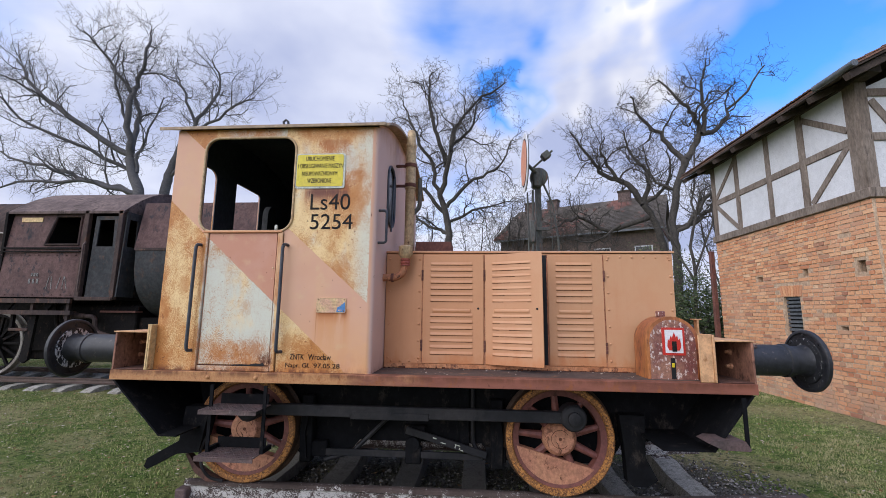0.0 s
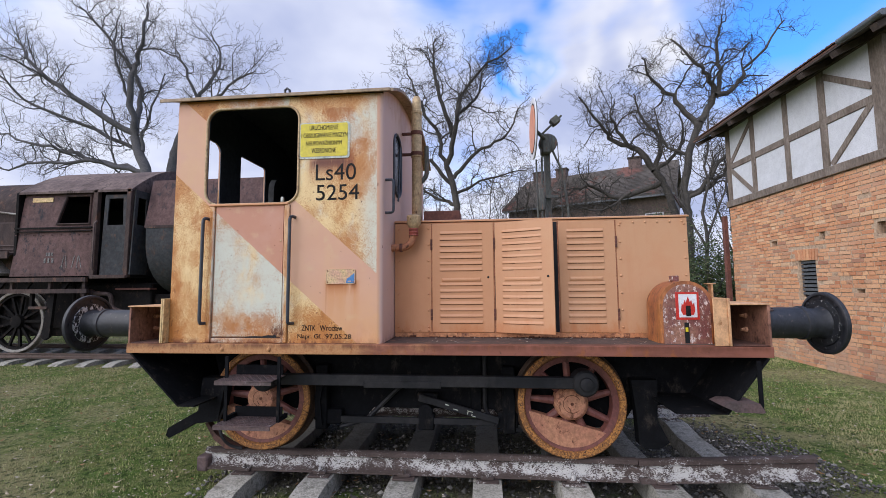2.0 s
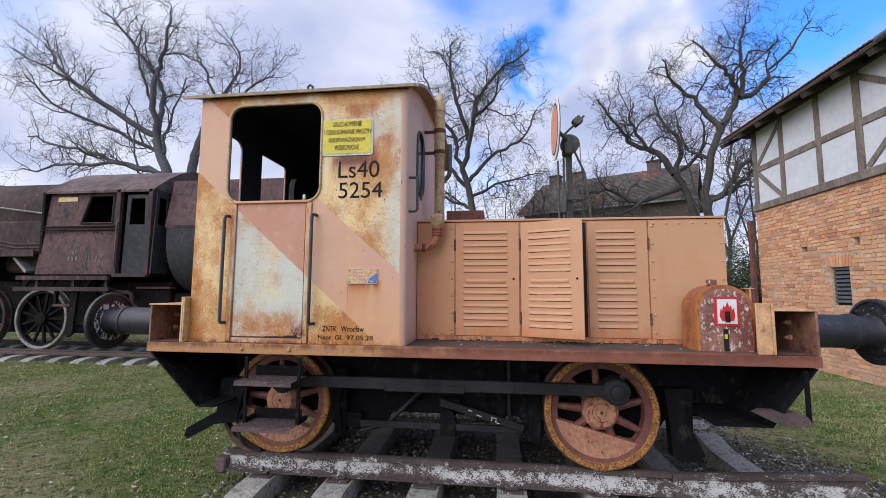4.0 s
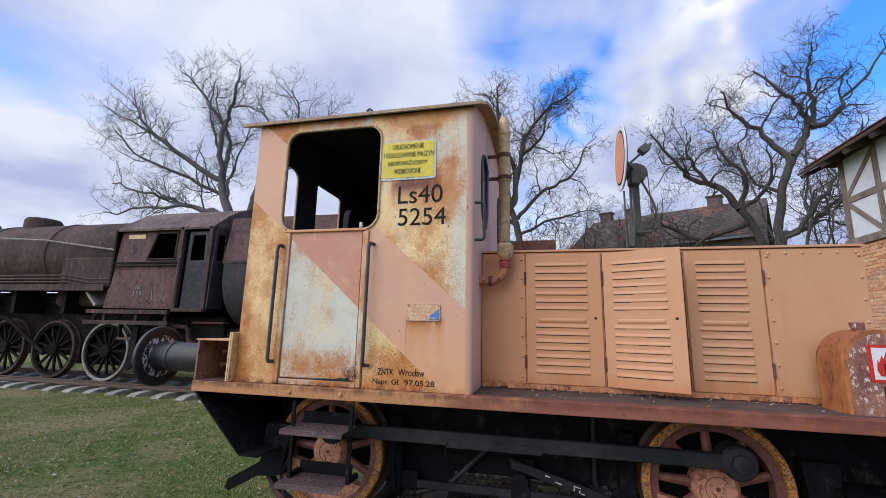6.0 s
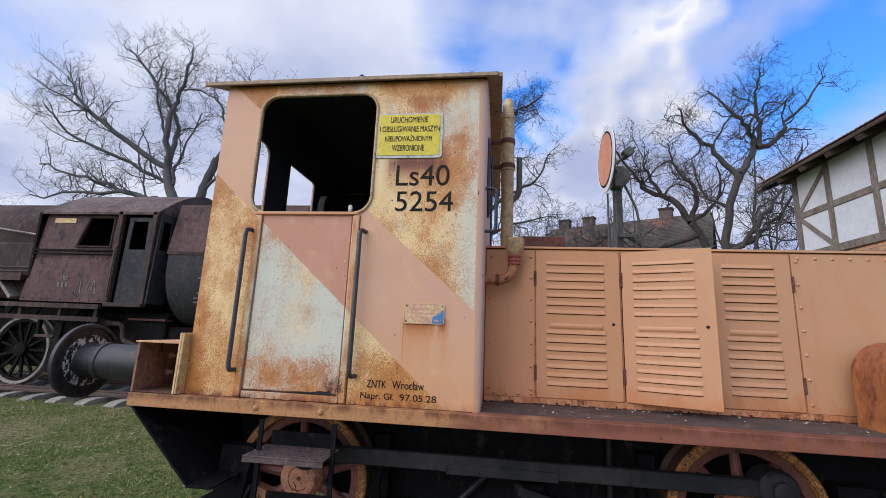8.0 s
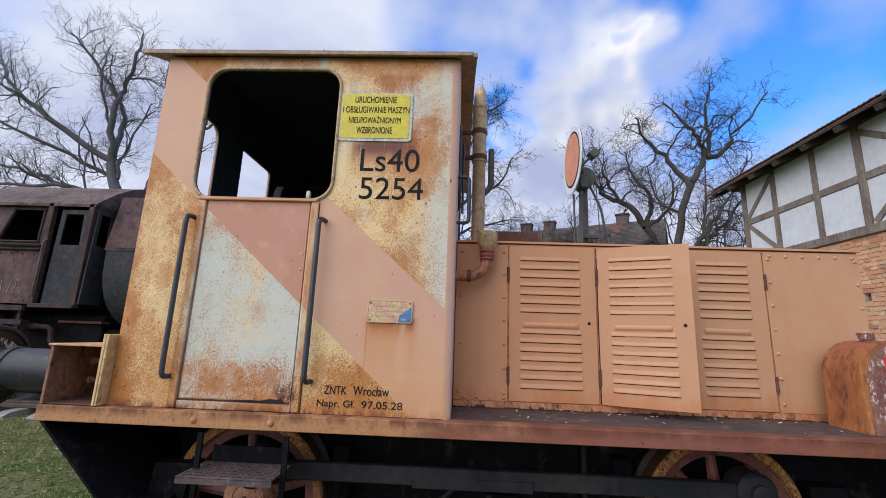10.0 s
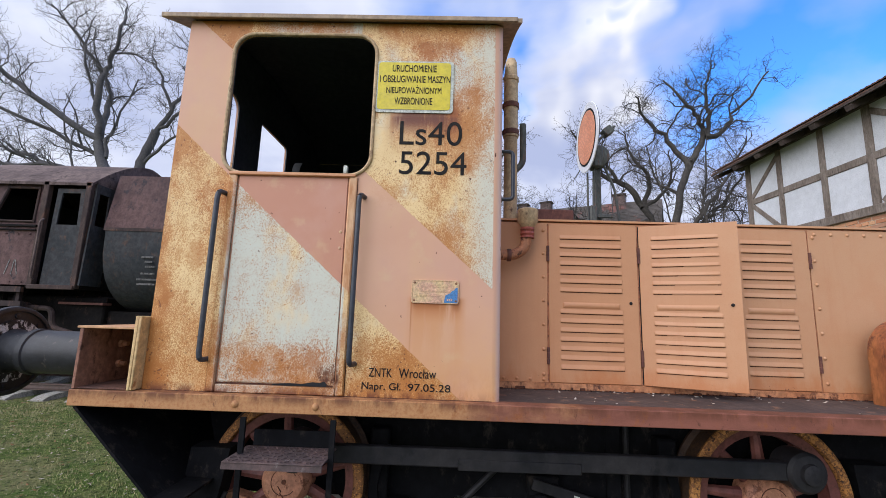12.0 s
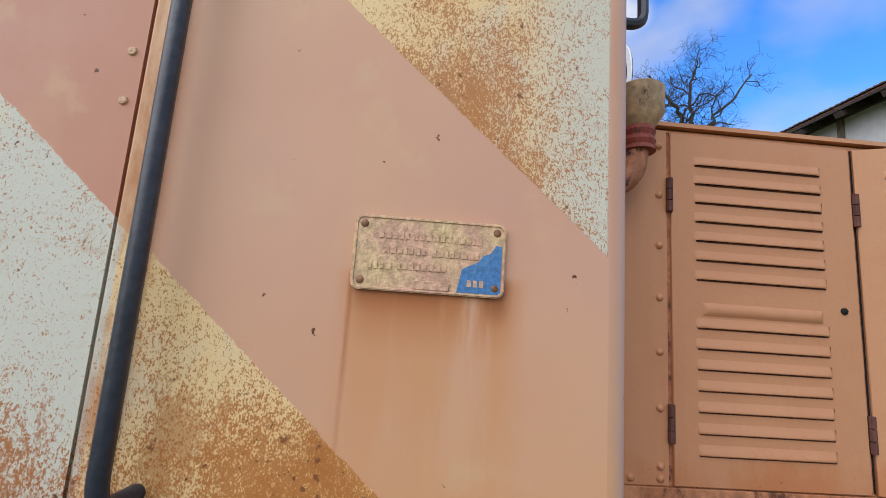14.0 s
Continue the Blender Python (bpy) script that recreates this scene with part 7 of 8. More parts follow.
# ---- house behind the trees ----
def house():
    c, ang = (8.27, 33.2, 0), radians(-28)
    h = thing("brick_house", c, "far two-storey house with a patched tile roof and chimneys", "house")
    L, W, ez, rz = 5.7, 2.6, 7.75, 10.05
    m = Matrix.Translation(c) @ Matrix.Rotation(ang, 4, "Z")
    def add(nm, bm, mat, par=h, label=""):
        bmesh.ops.transform(bm, matrix=m, verts=bm.verts)
        return part(nm, bm, mat, par, label)
    add("wall", prism(B(), [(-W, 0), (W, 0), (W, ez), (0, rz - 0.1), (-W, ez)], -L, L, "x"), M["house"], h, "plain rendered walls, coloured dark for the shadow on them")
    k = (rz - ez) / W
    rf = prism(B(), [(-W - 0.5, ez - 0.5 * k + 0.02), (0, rz + 0.02), (W + 0.5, ez - 0.5 * k + 0.02), (W + 0.5, ez - 0.5 * k + 0.2), (0, rz + 0.22), (-W - 0.5, ez - 0.5 * k + 0.2)], -L - 0.4, L + 0.3, "x")
    for v in rf.verts:
        if v.co.z > rz and v.co.x < 0:
            v.co.x += 0.9
    roof = add("roof", rf, M["houseroof"], h, "grey-brown tile roof, reddish in patches")
    add("gutter", box(B(), -L - 0.3, L + 0.3, -W - 0.62, -W - 0.48, ez - 0.55 * k, ez - 0.55 * k + 0.12), M["gutter"])
    for i in range(22):
        d = 0.19 * i
        z = ez - 0.5 * k + 0.21 + d * k / math.hypot(1, k) * 1.0
        y = -W - 0.5 + d / math.hypot(1, k)
        add("roof_course", box(B(), -L - 0.3 + 0.041 * i, L + 0.25, y, y + 0.07, z - 0.02, z + 0.035), M["houseroof"], roof)
    for x in (-4.1, -2.2, 3.2):
        ch = add("chimney", box(B(), x - 0.42, x + 0.42, -0.3, 0.3, rz - 0.4, rz + 0.72, 0.02), M["steamroof"], h, "brick chimney stack")
        add("chimney_cap", box(B(), x - 0.48, x + 0.48, -0.36, 0.36, rz + 0.721, rz + 0.83), M["eaves"], ch)
    add("gable_band", box(B(), L + 0.001, L + 0.05, -W, W, ez - 0.4, ez - 0.2), M["rusty"])
    for x in (-3.6, -0.8, 2.0, 4.6):
        for z in (2.0, 4.9):
            w = add("window", box(B(), x - 0.55, x + 0.55, -W - 0.04, -W - 0.001, z, z + 1.4, 0.01), M["plaster"])
            add("pane", box(B(), x - 0.47, x + 0.47, -W - 0.055, -W - 0.041, z + 0.08, z + 1.32), M["glass"], w)


house()


# ---- bare trees ----
class Grower:
    def __init__(self, seed):
        self.r = random.Random(seed)
        self.v, self.f = [], []

    def stem(self, pts, r0, r1, sides):
        """One tapering stem along points."""
        v0 = len(self.v)
        k = len(pts)
        u = None
        for i, p in enumerate(pts):
            d = (pts[min(i + 1, k - 1)] - pts[max(i - 1, 0)]).normalized()
            if u is None:
                u, w = frame_of(d)
            else:
                u = (u - d * u.dot(d)).normalized()
                w = d.cross(u)
            rad = r0 + (r1 - r0) * i / (k - 1)
            for s in range(sides):
                a = 2 * math.pi * s / sides
                q = p + u * (rad * math.cos(a)) + w * (rad * math.sin(a))
                self.v.append((q.x, q.y, q.z))
        for i in range(k - 1):
            for s in range(sides):
                a, b = v0 + i * sides + s, v0 + i * sides + (s + 1) % sides
                self.f.append((a, b, b + sides, a + sides))

    def wander(self, start, d, length, steps, gnarl, lift):
        pts, p, d = [start], start.copy(), d.normalized()
        for _ in range(steps):
            d = (d + Vector((self.r.gauss(0, gnarl), self.r.gauss(0, gnarl), self.r.gauss(0, gnarl) + lift))).normalized()
            p = p + d * (length / steps)
            pts.append(p.copy())
        return pts

    def grow(self, pts, r0, r1, level, spec, thin=0.010):
        """Side shoots along a stem, down to fine twigs."""
        if level >= len(spec):
            return
        per_m, length, gnarl, lift, sides = spec[level]
        total = sum((b - a).length for a, b in zip(pts, pts[1:]))
        n = max(1, int(total * per_m + self.r.random()))
        for i in range(n):
            t = (0.22 if level == 0 else 0.12) + (0.78 if level == 0 else 0.88) * (i + self.r.random()) / n
            t = min(t, 0.995)
            f = t * (len(pts) - 1)
            j = int(f)
            p = pts[j].lerp(pts[j + 1], f - j)
            d = (pts[j + 1] - pts[j]).normalized()
            u, w = frame_of(d)
            a = self.r.uniform(0, 2 * math.pi)
            side = u * math.cos(a) + w * math.sin(a)
            ang = radians(self.r.uniform(28, 65))
            L = length * self.r.uniform(0.45, 1.15) * (1.15 - 0.45 * t)
            rad = min(max((r0 + (r1 - r0) * t) * 0.55, thin), max(L * 0.021, thin))
            sub = self.wander(p, d * math.cos(ang) + side * math.sin(ang), L, 6 if level < 2 else 4, gnarl, lift)
            self.stem(sub, rad, max(rad * 0.4, thin * 0.6), sides)
            self.grow(sub, rad, rad * 0.4, level + 1, spec, thin)


def smooth_line(ctrl, y, rnd, gnarl, per=5, deep=1.0):
    """A limb through its few control points, with depth and small kinks of its own."""
    ys = [y]
    for a, b in zip(ctrl, ctrl[1:]):
        ys.append(ys[-1] + rnd.uniform(-0.35, 0.35) * deep * math.hypot(b[0] - a[0], b[1] - a[1]))
    P = [Vector((c[0], yy, c[1])) for c, yy in zip(ctrl, ys)]
    out = []
    for i in range(len(P) - 1):
        a, b, c, d = P[max(i - 1, 0)], P[i], P[i + 1], P[min(i + 2, len(P) - 1)]
        for k in range(per):
            t = k / per
            q = 0.5 * ((2 * b) + (c - a) * t + (2 * a - 5 * b + 4 * c - d) * t * t + (3 * b - a - 3 * c + d) * t ** 3)
            s = (c - b).length / per * gnarl
            out.append(q + (Vector((rnd.gauss(0, s), rnd.gauss(0, s), rnd.gauss(0, s))) if k or i else Vector()))
    return out + [P[-1]]


def tree(label, y, trunk, limbs, r_trunk, spec, seed, mat, gnarl=0.16):
    rnd = random.Random(seed)
    t = thing("bare_tree", (trunk[0][0], y, 0), label, "tree", "bare trees")
    o = base_of(t)
    wood, crown = Grower(seed), Grower(seed + 1)
    line = smooth_line(trunk, y, rnd, gnarl * 0.5, 5, 0.0)
    wood.stem(line, r_trunk * 0.92, r_trunk * 0.66, 10)
    for k, (ctrl, r0) in enumerate(limbs):
        pts = smooth_line(ctrl, y, rnd, gnarl)
        wood.stem(pts, r0 * 1.05, r0 * 0.24, 7)
        crown.grow(pts, r0 * 1.05, r0 * 0.24, 0, spec, 0.0003 * y)
    for g, nm in ((wood, "trunk"), (crown, "crown")):
        me = bpy.data.meshes.new(nm)
        me.from_pydata([(v[0] - o.x, v[1] - o.y, v[2]) for v in g.v], [], g.f)
        me.materials.append(mat)
        me.shade_smooth()
        ob = new(nm, me)
        ob.parent = t
    return t


GNARLED = [(2.0, 2.6, 0.42, 0.04, 5), (3.1, 1.45, 0.50, 0.04, 4), (3.8, 0.85, 0.42, 0.02, 3), (2.6, 0.45, 0.36, 0.0, 3)]
UPSWEPT = [(1.0, 4.6, 0.26, 0.08, 5), (1.7, 2.6, 0.32, 0.07, 4), (1.8, 1.6, 0.26, 0.06, 3), (1.3, 1.0, 0.24, 0.05, 3)]

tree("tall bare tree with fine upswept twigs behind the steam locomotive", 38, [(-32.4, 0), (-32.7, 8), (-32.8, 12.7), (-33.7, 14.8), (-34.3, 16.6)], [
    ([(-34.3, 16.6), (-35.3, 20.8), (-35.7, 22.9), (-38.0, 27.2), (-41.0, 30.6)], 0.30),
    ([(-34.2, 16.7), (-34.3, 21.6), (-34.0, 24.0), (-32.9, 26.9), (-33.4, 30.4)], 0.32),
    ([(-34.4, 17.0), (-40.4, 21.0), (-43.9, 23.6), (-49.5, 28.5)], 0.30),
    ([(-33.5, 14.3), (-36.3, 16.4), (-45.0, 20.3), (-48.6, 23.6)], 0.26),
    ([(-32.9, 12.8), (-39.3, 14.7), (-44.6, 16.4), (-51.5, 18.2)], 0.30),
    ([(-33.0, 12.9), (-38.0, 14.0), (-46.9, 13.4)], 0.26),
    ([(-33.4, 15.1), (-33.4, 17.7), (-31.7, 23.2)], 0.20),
    ([(-35.3, 20.8), (-36.0, 25.0), (-36.4, 29.5)], 0.14)], 0.62, UPSWEPT, 11, M["bark_hazed"], 0.10)
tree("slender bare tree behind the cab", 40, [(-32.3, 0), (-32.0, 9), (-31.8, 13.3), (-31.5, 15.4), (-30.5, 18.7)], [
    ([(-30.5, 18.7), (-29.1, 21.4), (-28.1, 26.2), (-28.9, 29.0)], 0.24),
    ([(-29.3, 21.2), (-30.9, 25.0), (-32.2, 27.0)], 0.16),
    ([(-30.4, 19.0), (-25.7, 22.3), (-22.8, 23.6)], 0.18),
    ([(-31.6, 15.0), (-28.6, 17.5), (-25.6, 18.4)], 0.18)], 0.6, UPSWEPT, 23, M["bark_hazed"], 0.12)
tree("gnarled bare tree behind the exhaust stack", 26, [(-1.4, 0), (-1.5, 3), (-1.6, 5.7), (-1.8, 7.6), (-2.1, 8.7)], [
    ([(-2.1, 8.7), (-1.6, 11.6), (-0.7, 14.2), (1.9, 16.2)], 0.17),
    ([(-2.1, 8.7), (-2.8, 10.9), (-3.9, 13.1), (-4.7, 15.4)], 0.15),
    ([(-1.9, 10.9), (-2.5, 13.4), (-3.0, 15.8), (-2.9, 17.4)], 0.15),
    ([(-1.8, 8.3), (-0.4, 9.7), (1.4, 10.7), (2.4, 12.5)], 0.13),
    ([(-1.7, 7.3), (0.3, 8.3), (2.7, 8.6)], 0.10),
    ([(-2.0, 8.0), (-3.6, 9.5), (-5.4, 10.6), (-6.1, 13.0)], 0.13),
    ([(-1.5, 12.3), (-0.2, 14.2), (0.6, 16.8)], 0.11),
    ([(-1.6, 6.6), (-3.3, 7.4), (-4.9, 8.9)], 0.12)], 0.28, GNARLED, 5, M["bark"])
tree("large gnarled bare tree beside the timbered building", 22, [(10.2, 0), (10.1, 2.5), (10.1, 4.9), (10.0, 6.0), (10.3, 8.1), (10.9, 9.7)], [
    ([(10.9, 9.7), (11.8, 11.1), (11.6, 12.1), (10.8, 12.8), (9.8, 14.3)], 0.17),
    ([(10.8, 9.5), (10.0, 11.0), (9.1, 12.0), (8.2, 13.2)], 0.15),
    ([(11.8, 11.1), (12.8, 11.5), (13.5, 12.6), (15.3, 14.9)], 0.14),
    ([(12.0, 11.1), (12.3, 13.0), (12.1, 14.2), (12.7, 15.4)], 0.12),
    ([(10.0, 6.0), (11.0, 6.4), (12.6, 7.5), (13.8, 9.4)], 0.17),
    ([(10.1, 5.6), (11.4, 7.5), (12.6, 9.0), (13.2, 10.8)], 0.12),
    ([(10.3, 8.1), (9.3, 8.8), (8.9, 10.0)], 0.09)], 0.24, GNARLED, 8, M["bark"])
tree("crooked bare tree with low boughs before the far house", 25, [(11.0, 0), (11.0, 3), (10.8, 5.3), (10.4, 7.1), (9.8, 8.1)], [
    ([(9.8, 8.1), (8.9, 9.4), (7.7, 10.1), (6.8, 11.0), (5.7, 12.6)], 0.19),
    ([(9.8, 8.1), (10.2, 9.7), (9.3, 11.4), (8.9, 12.8)], 0.15),
    ([(10.1, 7.4), (7.9, 6.8), (6.1, 7.4), (4.2, 6.6)], 0.17),
    ([(10.0, 8.1), (11.1, 9.4), (11.0, 11.3)], 0.12),
    ([(8.3, 9.8), (7.5, 11.2), (7.8, 12.5)], 0.11),
    ([(8.4, 6.9), (7.0, 5.9), (5.4, 6.0)], 0.10)], 0.26, GNARLED, 31, M["bark"])
SHRUB = [(3.0, 1.8, 0.26, 0.08, 3), (3.6, 0.9, 0.32, 0.05, 3), (3.0, 0.5, 0.35, 0.03, 3)]
for x, y, s in ((2.0, 29, 41), (0.2, 31, 43), (4.3, 30, 47), (-3.4, 30, 53), (6.2, 27, 59), (3.0, 33, 67), (12.6, 23, 71), (8.8, 18, 73)):
    tree("thin bare sapling among the larger trees", y, [(x, 0), (x + 0.1, 4)], [
        ([(x + 0.1, 4), (x + 0.3, 7), (x + 0.5, 9.6)], 0.06), ([(x + 0.1, 3), (x - 0.9, 6), (x - 1.3, 8.6)], 0.05), ([(x + 0.1, 3.4), (x + 1.1, 6), (x + 1.7, 8.2)], 0.05)], 0.09, SHRUB, s, M["bark"], 0.1)


# ---- evergreen shrub by the building ----
def shrub(x, y, h, w, seed, label, leafy=11):
    rnd = random.Random(seed)
    t = thing("evergreen_shrub", (x, y, 0), label, "shrub", "shrubs by the building")
    g = Grower(seed)
    tips = []
    for i in range(14):
        a = rnd.uniform(0, 2 * math.pi)
        pts = g.wander(Vector((x + rnd.uniform(-0.2, 0.2), y + rnd.uniform(-0.2, 0.2), 0)), Vector((math.cos(a) * 0.5, math.sin(a) * 0.5, 1.3)), h * rnd.uniform(0.6, 1.0), 7, 0.14, 0.06)
        g.stem(pts, 0.03, 0.008, 4)
        for j in range(14):
            p = pts[rnd.randrange(1, len(pts))]
            b = rnd.uniform(0, 2 * math.pi)
            sub = g.wander(p, Vector((math.cos(b), math.sin(b), rnd.uniform(-0.2, 0.7))), w * rnd.uniform(0.3, 0.7), 4, 0.2, 0.0)
            g.stem(sub, 0.008, 0.003, 3)
            tips += sub[1:]
    me = bpy.data.meshes.new("stem_cluster")
    me.from_pydata([(v[0] - x, v[1] - y, v[2]) for v in g.v], [], g.f)
    me.materials.append(M["bark"])
    ob = new("stem_cluster", me)
    ob.parent = t
    V, F = [], []
    for p in tips:
        for _ in range(leafy):
            c = p + Vector((rnd.gauss(0, 0.12), rnd.gauss(0, 0.12), rnd.gauss(0, 0.10)))
            u = Vector((rnd.gauss(0, 1), rnd.gauss(0, 1), rnd.gauss(0, 0.6))).normalized()
            v = u.cross(Vector((rnd.gauss(0, 1), rnd.gauss(0, 1), rnd.gauss(0, 1)))).normalized()
            L, W = rnd.uniform(0.035, 0.06), rnd.uniform(0.014, 0.024)
            n = len(V)
            for q in (c - u * L, c + v * W, c + u * L, c - v * W):
                V.append((q.x - x, q.y - y, q.z))
            F.append((n, n + 1, n + 2, n + 3))
    ob = from_arrays("foliage", V, F, M["leaf"], "", "", "", parent=t)


shrub(6.2, 13.6, 3.3, 1.0, 61, "dense dark evergreen shrub beside the brick corner")
shrub(5.3, 14.4, 2.5, 1.0, 62, "lower evergreen shrub beside the brick corner")
shrub(7.4, 14.6, 3.6, 1.1, 63, "tall evergreen shrub behind the building")

shrub(7.4, 20.2, 5.0, 1.5, 64, "tall thin evergreen shrub with sparse olive leaves", 5)
shrub(9.2, 20.8, 5.3, 1.5, 65, "tall thin evergreen shrub with sparse olive leaves", 5)
shrub(10.4, 17.5, 5.0, 1.5, 66, "tall thin evergreen shrub with sparse olive leaves", 4)

# ---- loose stuff on the ground ----
def lawn():
    rng = np.random.default_rng(4)
    n = 900000
    # denser near the walk
    y = -2.5 + 16.7 * rng.random(n) ** 1.15
    x = rng.uniform(-1, 1, n) * (4.0 + 0.95 * np.maximum(y, 0))
    keep = (x < WX - 0.05) | (y > BY1 + 0.1) | (y < BY0 - 0.1)
    on_track = (np.abs(y - TRACK_Y - 0.08) < 0.98) & (x > -2.2) & (x < 2.6)
    keep &= ~(on_track & (rng.random(n) < 0.93))
    keep &= ~((np.abs(y - FY) < 1.15) & (x < -1.5))
    keep &= ~((np.abs(y - TRACK_Y - 0.05) < 0.95) & (x > 1.4) & (x < 3.1) & (rng.random(n) < 0.7))
    bare = np.array([noise.noise((a * 0.55, b * 0.55, 3.0)) for a, b in zip(x, y)])
    keep &= rng.random(n) > np.clip(0.30 + bare * 1.1, 0.05, 0.85)
    # a stony strip runs off the rail end
    keep &= ~((np.abs(y - 4.2 - 0.1 * (x - 2)) < 0.75) & (x > 1.6) & (x < 2.9) & (rng.random(n) < 0.8))
    x, y = x[keep], y[keep]
    n = len(x)
    h = rng.uniform(0.009, 0.027, n) * np.where(rng.random(n) < 0.03, 1.6, 1.0)
    clump = np.array([noise.noise((a * 5.5, b * 5.5, 7.0)) + 0.6 * noise.noise((a * 13.0, b * 13.0, 2.0)) for a, b in zip(x, y)])
    h *= np.clip(0.85 + 1.25 * clump, 0.35, 2.1)
    h *= np.where((np.abs(y - 2.95) < 0.25) & (np.abs(x) < 2.4), 1.9, 1.0)
    a, b = rng.uniform(0, 2 * math.pi, n), rng.uniform(0, 2 * math.pi, n)
    w = rng.uniform(0.0025, 0.0055, n) * (0.6 + 0.13 * np.maximum(y, 0))
    lx, ly = np.cos(b) * h * rng.uniform(0.2, 1.1, n), np.sin(b) * h * rng.uniform(0.2, 1.1, n)
    z0 = np.full(n, -0.01)
    g = np.array([0.035 * noise.noise((p * 0.5, (q - 5) * 0.5, 0)) for p, q in zip(x, y)])
    v = np.empty((n, 3, 3))
    v[:, 0] = np.stack([x - w * np.cos(a), y - w * np.sin(a), g + z0], 1)
    v[:, 1] = np.stack([x + w * np.cos(a), y + w * np.sin(a), g + z0], 1)
    v[:, 2] = np.stack([x + lx, y + ly, g + h], 1)
    from_arrays("grass", v.reshape(-1, 3).tolist(), np.arange(3 * n).reshape(-1, 3).tolist(), M["blade"], "short patchy winter grass with straw-coloured blades", "grass")


def scatter_leaves(name, places, size, mat, label, category):
    rnd = random.Random(9)
    V, F = [], []
    for x, y, z in places:
        a, L = rnd.uniform(0, 6.3), rnd.uniform(0.6, 1.2) * size
        u, v = Vector((math.cos(a), math.sin(a), rnd.uniform(-0.3, 0.3))), Vector((-math.sin(a), math.cos(a), rnd.uniform(-0.3, 0.3)))
        c = Vector((x, y, z + 0.35 * size))
        n = len(V)
        for q in (c - u * L, c + v * L * 0.45 - Vector((0, 0, L * 0.2)), c + u * L, c - v * L * 0.45 - Vector((0, 0, L * 0.2))):
            V.append(tuple(q))
        F += [(n, n + 1, n + 2), (n, n + 2, n + 3)]
    from_arrays(name, V, F, mat, label, category)


def stones():
    rnd = random.Random(3)
    V, F = [], []
    for i in range(11000):
        if i < 7600:
            x, y = rnd.uniform(-2.4, 2.6), TRACK_Y + rnd.gauss(0.1, 0.62)
        else:
            x, y = rnd.uniform(1.3, 3.1), rnd.gauss(4.3, 0.42) + 0.1
        r = rnd.uniform(0.005, 0.011) + 0.016 * rnd.random() ** 4
        c = Vector((x, y, r * 0.4))
        n = len(V)
        for d in ((1, 0, 0), (-1, 0, 0), (0, 1, 0), (0, -1, 0), (0, 0, 0.8), (0, 0, -0.8)):
            q = c + Vector(d) * r * rnd.uniform(0.7, 1.25) + Vector((rnd.gauss(0, 0.15), rnd.gauss(0, 0.15), rnd.gauss(0, 0.12))) * r
            V.append(tuple(q))
        F += [tuple(n + k for k in q) for q in ((0, 2, 4), (2, 1, 4), (1, 3, 4), (3, 0, 4), (2, 0, 5), (1, 2, 5), (3, 1, 5), (0, 3, 5))]
    from_arrays("ballast", V, F, M["stone"], "grey ballast stones strewn round the sleepers", "ballast")


lawn()
stones()
_r = random.Random(17)
scatter_leaves("fallen_leaves", [(_r.uniform(-9, 6), 1.5 + 9 * _r.random() ** 1.4, 0.02) for _ in range(2600)], 0.027, M["dead"], "brown fallen leaves on the grass", "leaves")
scatter_leaves("deck_litter", [(_r.uniform(-0.7, 1.3), _r.choice((_r.uniform(3.50, 3.59), _r.uniform(3.22, 3.55))), DECK + 0.0015) for _ in range(60)], 0.011, M["pale"], "pale leaf scraps and grit on the deck", "leaves")

scatter_leaves("leaf_scraps", [(_r.uniform(-9, 6), 1.2 + 8 * _r.random() ** 1.3, 0.022) for _ in range(3200)], 0.019, M["pale"], "pale dry leaf scraps on the lawn", "leaves")

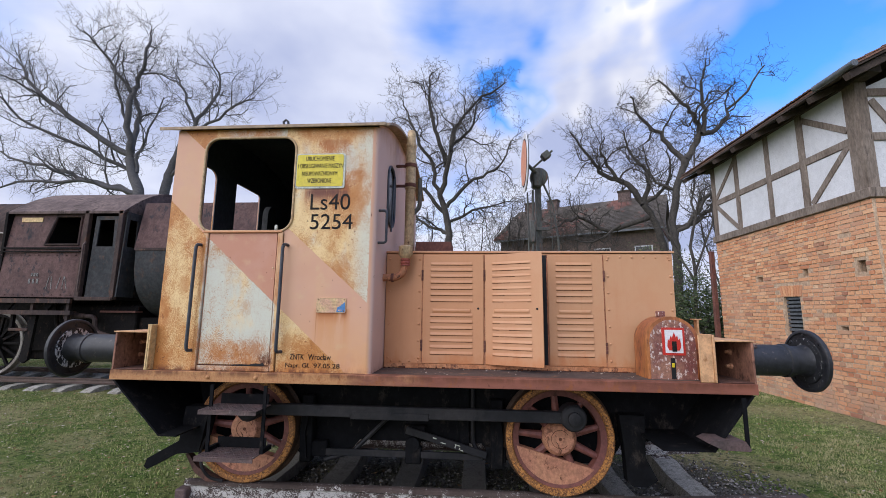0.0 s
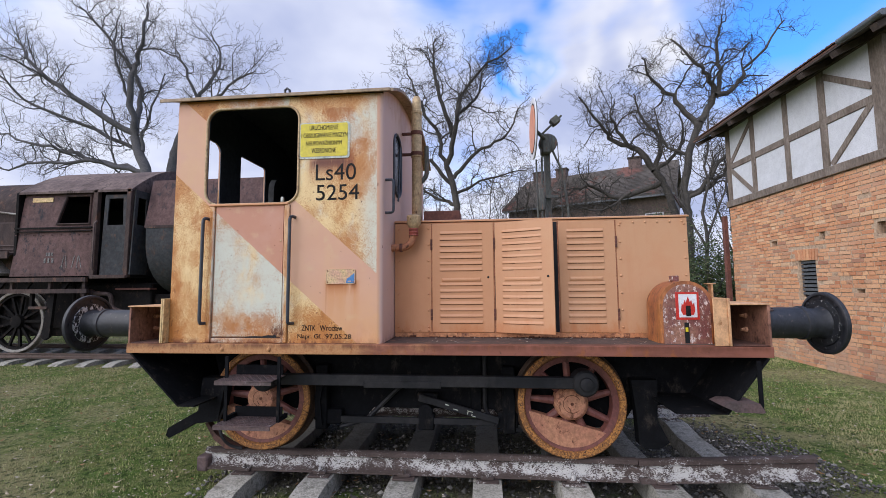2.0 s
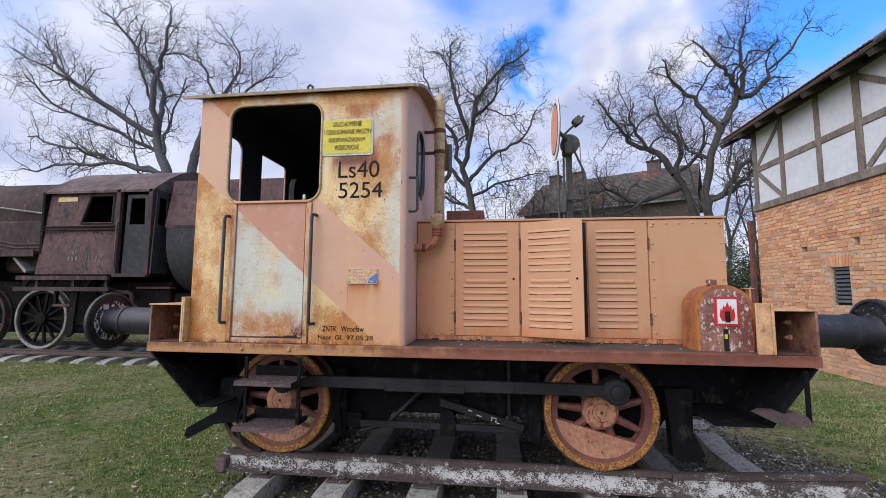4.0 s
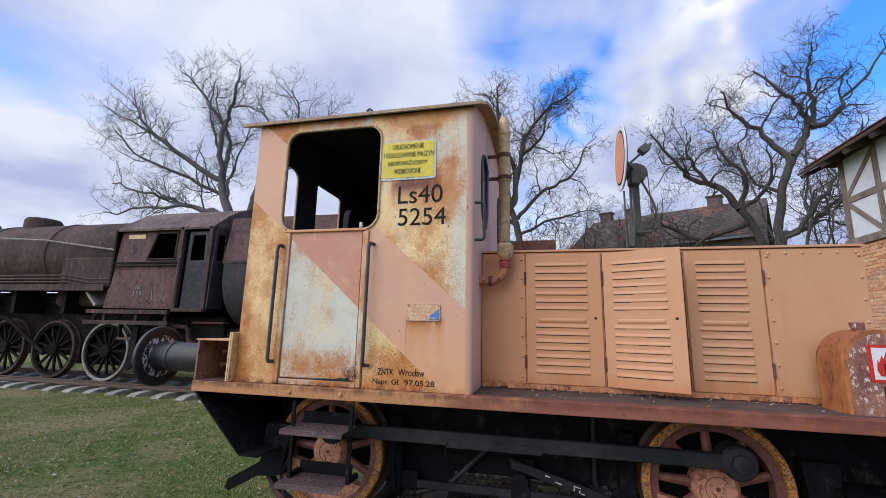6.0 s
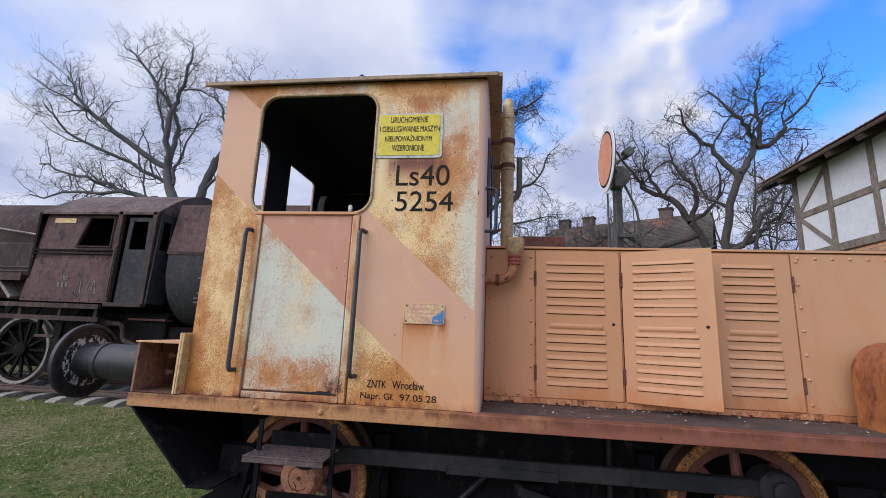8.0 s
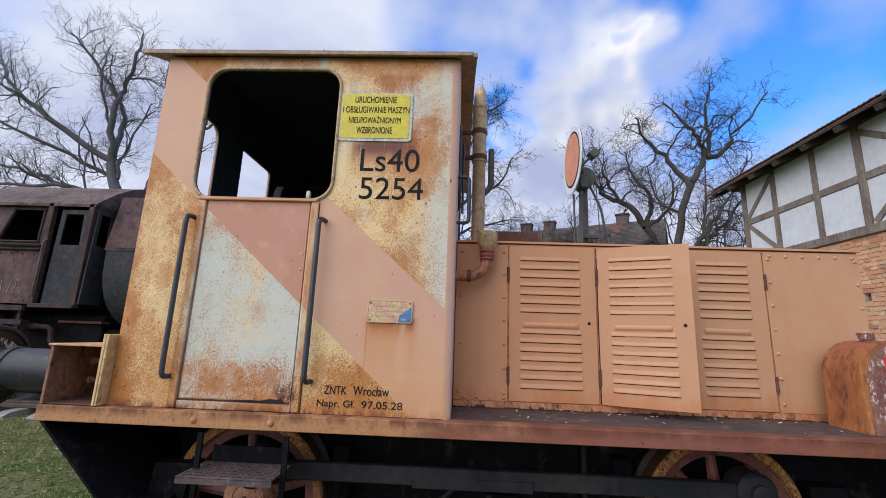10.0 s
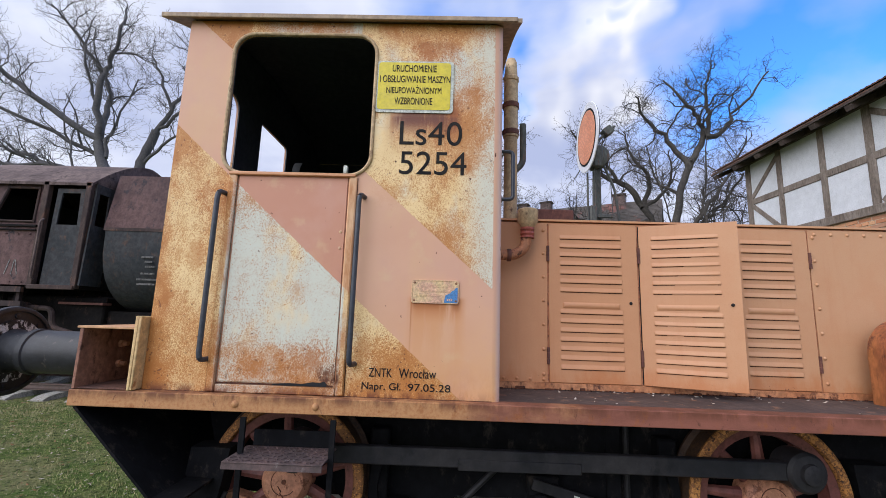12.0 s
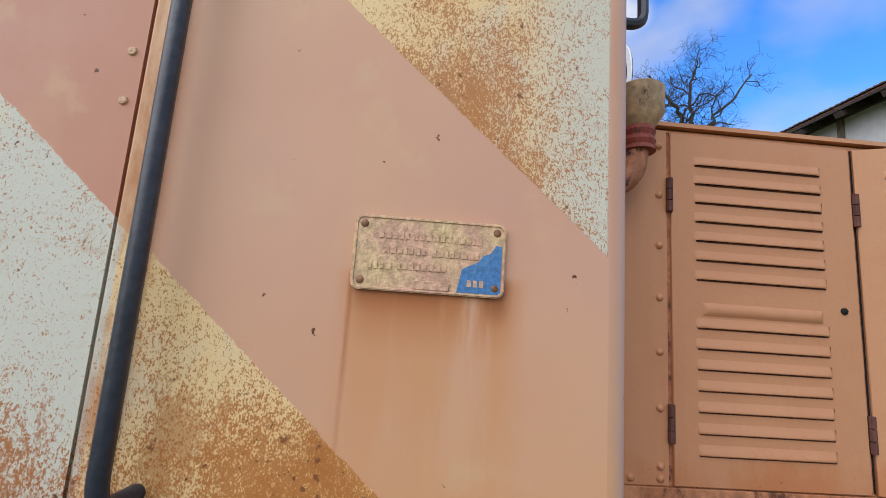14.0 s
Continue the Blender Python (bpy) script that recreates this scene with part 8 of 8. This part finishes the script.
# ---- bricks of the near wall, last ----
def bricks():
    def brick_mesh(L):
        bm = B()
        box(bm, 0, 0.06, 0, L, 0, 0.064)
        for v in bm.verts:
            if v.co.x < 0.01:
                v.co.y = 0.004 + v.co.y * (L - 0.008) / L
                v.co.z = 0.003 + v.co.z * 0.058 / 0.064
        return bm
    kinds = {L: mesh_of("brick", brick_mesh(L), M["brick"]) for L in (0.115, 0.245)}
    blocked = [BWIN, *HOLES]
    rest_v, rest_f, made = [], [], 0
    rows = int((BEAM + 0.02) / 0.0765)
    arch_y0, arch_y1, arch_z0, arch_z1 = BWIN[0] - 0.06, BWIN[1] + 0.06, BWIN[3], BWIN[3] + 0.235
    for r in range(rows):
        z = 0.0765 * r
        y = BY0 + (0 if r % 2 else -0.06)
        while y < BY1 - 0.02:
            L = (0.245 if (r % 2 == 0 or random.random() < 0.12) else 0.115) + random.uniform(-0.016, 0.012)
            wave = 0.022 * noise.noise((y * 0.45, r * 0.16, 2.0)) + random.uniform(-0.003, 0.003)
            a, b = y + 0.006, y + L
            y += L + 0.013
            z = 0.0765 * r
            if b > BY1 or a < BY0 - 0.002:
                a, b = max(a, BY0), min(b, BY1)
                if b - a < 0.02:
                    continue
            if any(a < h[1] - 0.01 and b > h[0] + 0.01 and z < h[3] - 0.01 and z + 0.064 > h[2] + 0.01 for h in blocked):
                continue
            if a < arch_y1 and b > arch_y0 and z < arch_z1 and z + 0.064 > arch_z0:
                continue
            z = 0.0765 * r + wave
            x = WX + random.gauss(0, 0.0035) + (0.008 if random.random() < 0.03 else 0)
            if a < 8.55 and z > 0.55 and z < 3.4 and made < 290:
                full = 0.245 if b - a > 0.14 else 0.115
                piece("brick", kinds[full], bld, (x, a, z), (random.uniform(-0.012, 0.012), 0, 0), (1, (b - a) / full, 1))
                made += 1
            else:
                n = len(rest_v)
                t = random.uniform(-0.003, 0.003)
                for xx, g in ((x, 0.0035), (x + 0.05, 0)):
                    rest_v += [(xx, a + g, z + g + t), (xx, b - g, z + g - t), (xx, b - g, z + 0.064 - g - t), (xx, a + g, z + 0.064 - g + t)]
                rest_f += [(n, n + 3, n + 2, n + 1), (n, n + 1, n + 5, n + 4), (n + 1, n + 2, n + 6, n + 5), (n + 2, n + 3, n + 7, n + 6), (n + 3, n, n + 4, n + 7)]
    # soldier arch over the window
    k = 8
    for i in range(k):
        y = arch_y0 + (arch_y1 - arch_y0) * i / k
        lean = (i - (k - 1) / 2) * 0.05
        piece("brick", kinds[0.245], bld, (WX - 0.003, y + 0.064, arch_z0 + 0.004), (radians(90) - lean, 0, 0), (1, 0.92, 1))
    # the front side, which runs away to the right
    for r in range(rows):
        z = 0.0765 * r
        x = WX + (0 if r % 2 else -0.06)
        while x < WX + 3.0:
            Lb = 0.245 if r % 2 else 0.115
            a, b = max(x, WX + 0.062), x + Lb
            x += Lb + 0.013
            if b - a < 0.04:
                continue
            yy = BY0 - 0.008 + random.gauss(0, 0.003)
            n = len(rest_v)
            for y2 in (yy, yy + 0.05):
                rest_v += [(a, y2, z), (b, y2, z), (b, y2, z + 0.064), (a, y2, z + 0.064)]
            rest_f += [(n, n + 1, n + 2, n + 3), (n, n + 4, n + 5, n + 1), (n + 1, n + 5, n + 6, n + 2), (n + 2, n + 6, n + 7, n + 3), (n + 3, n + 7, n + 4, n)]
    o = base_of(bld)
    from_arrays("brickwork", [tuple(Vector(v) - o) for v in rest_v], rest_f, M["bricks"], "", "", "stuff", parent=bld)


bricks()
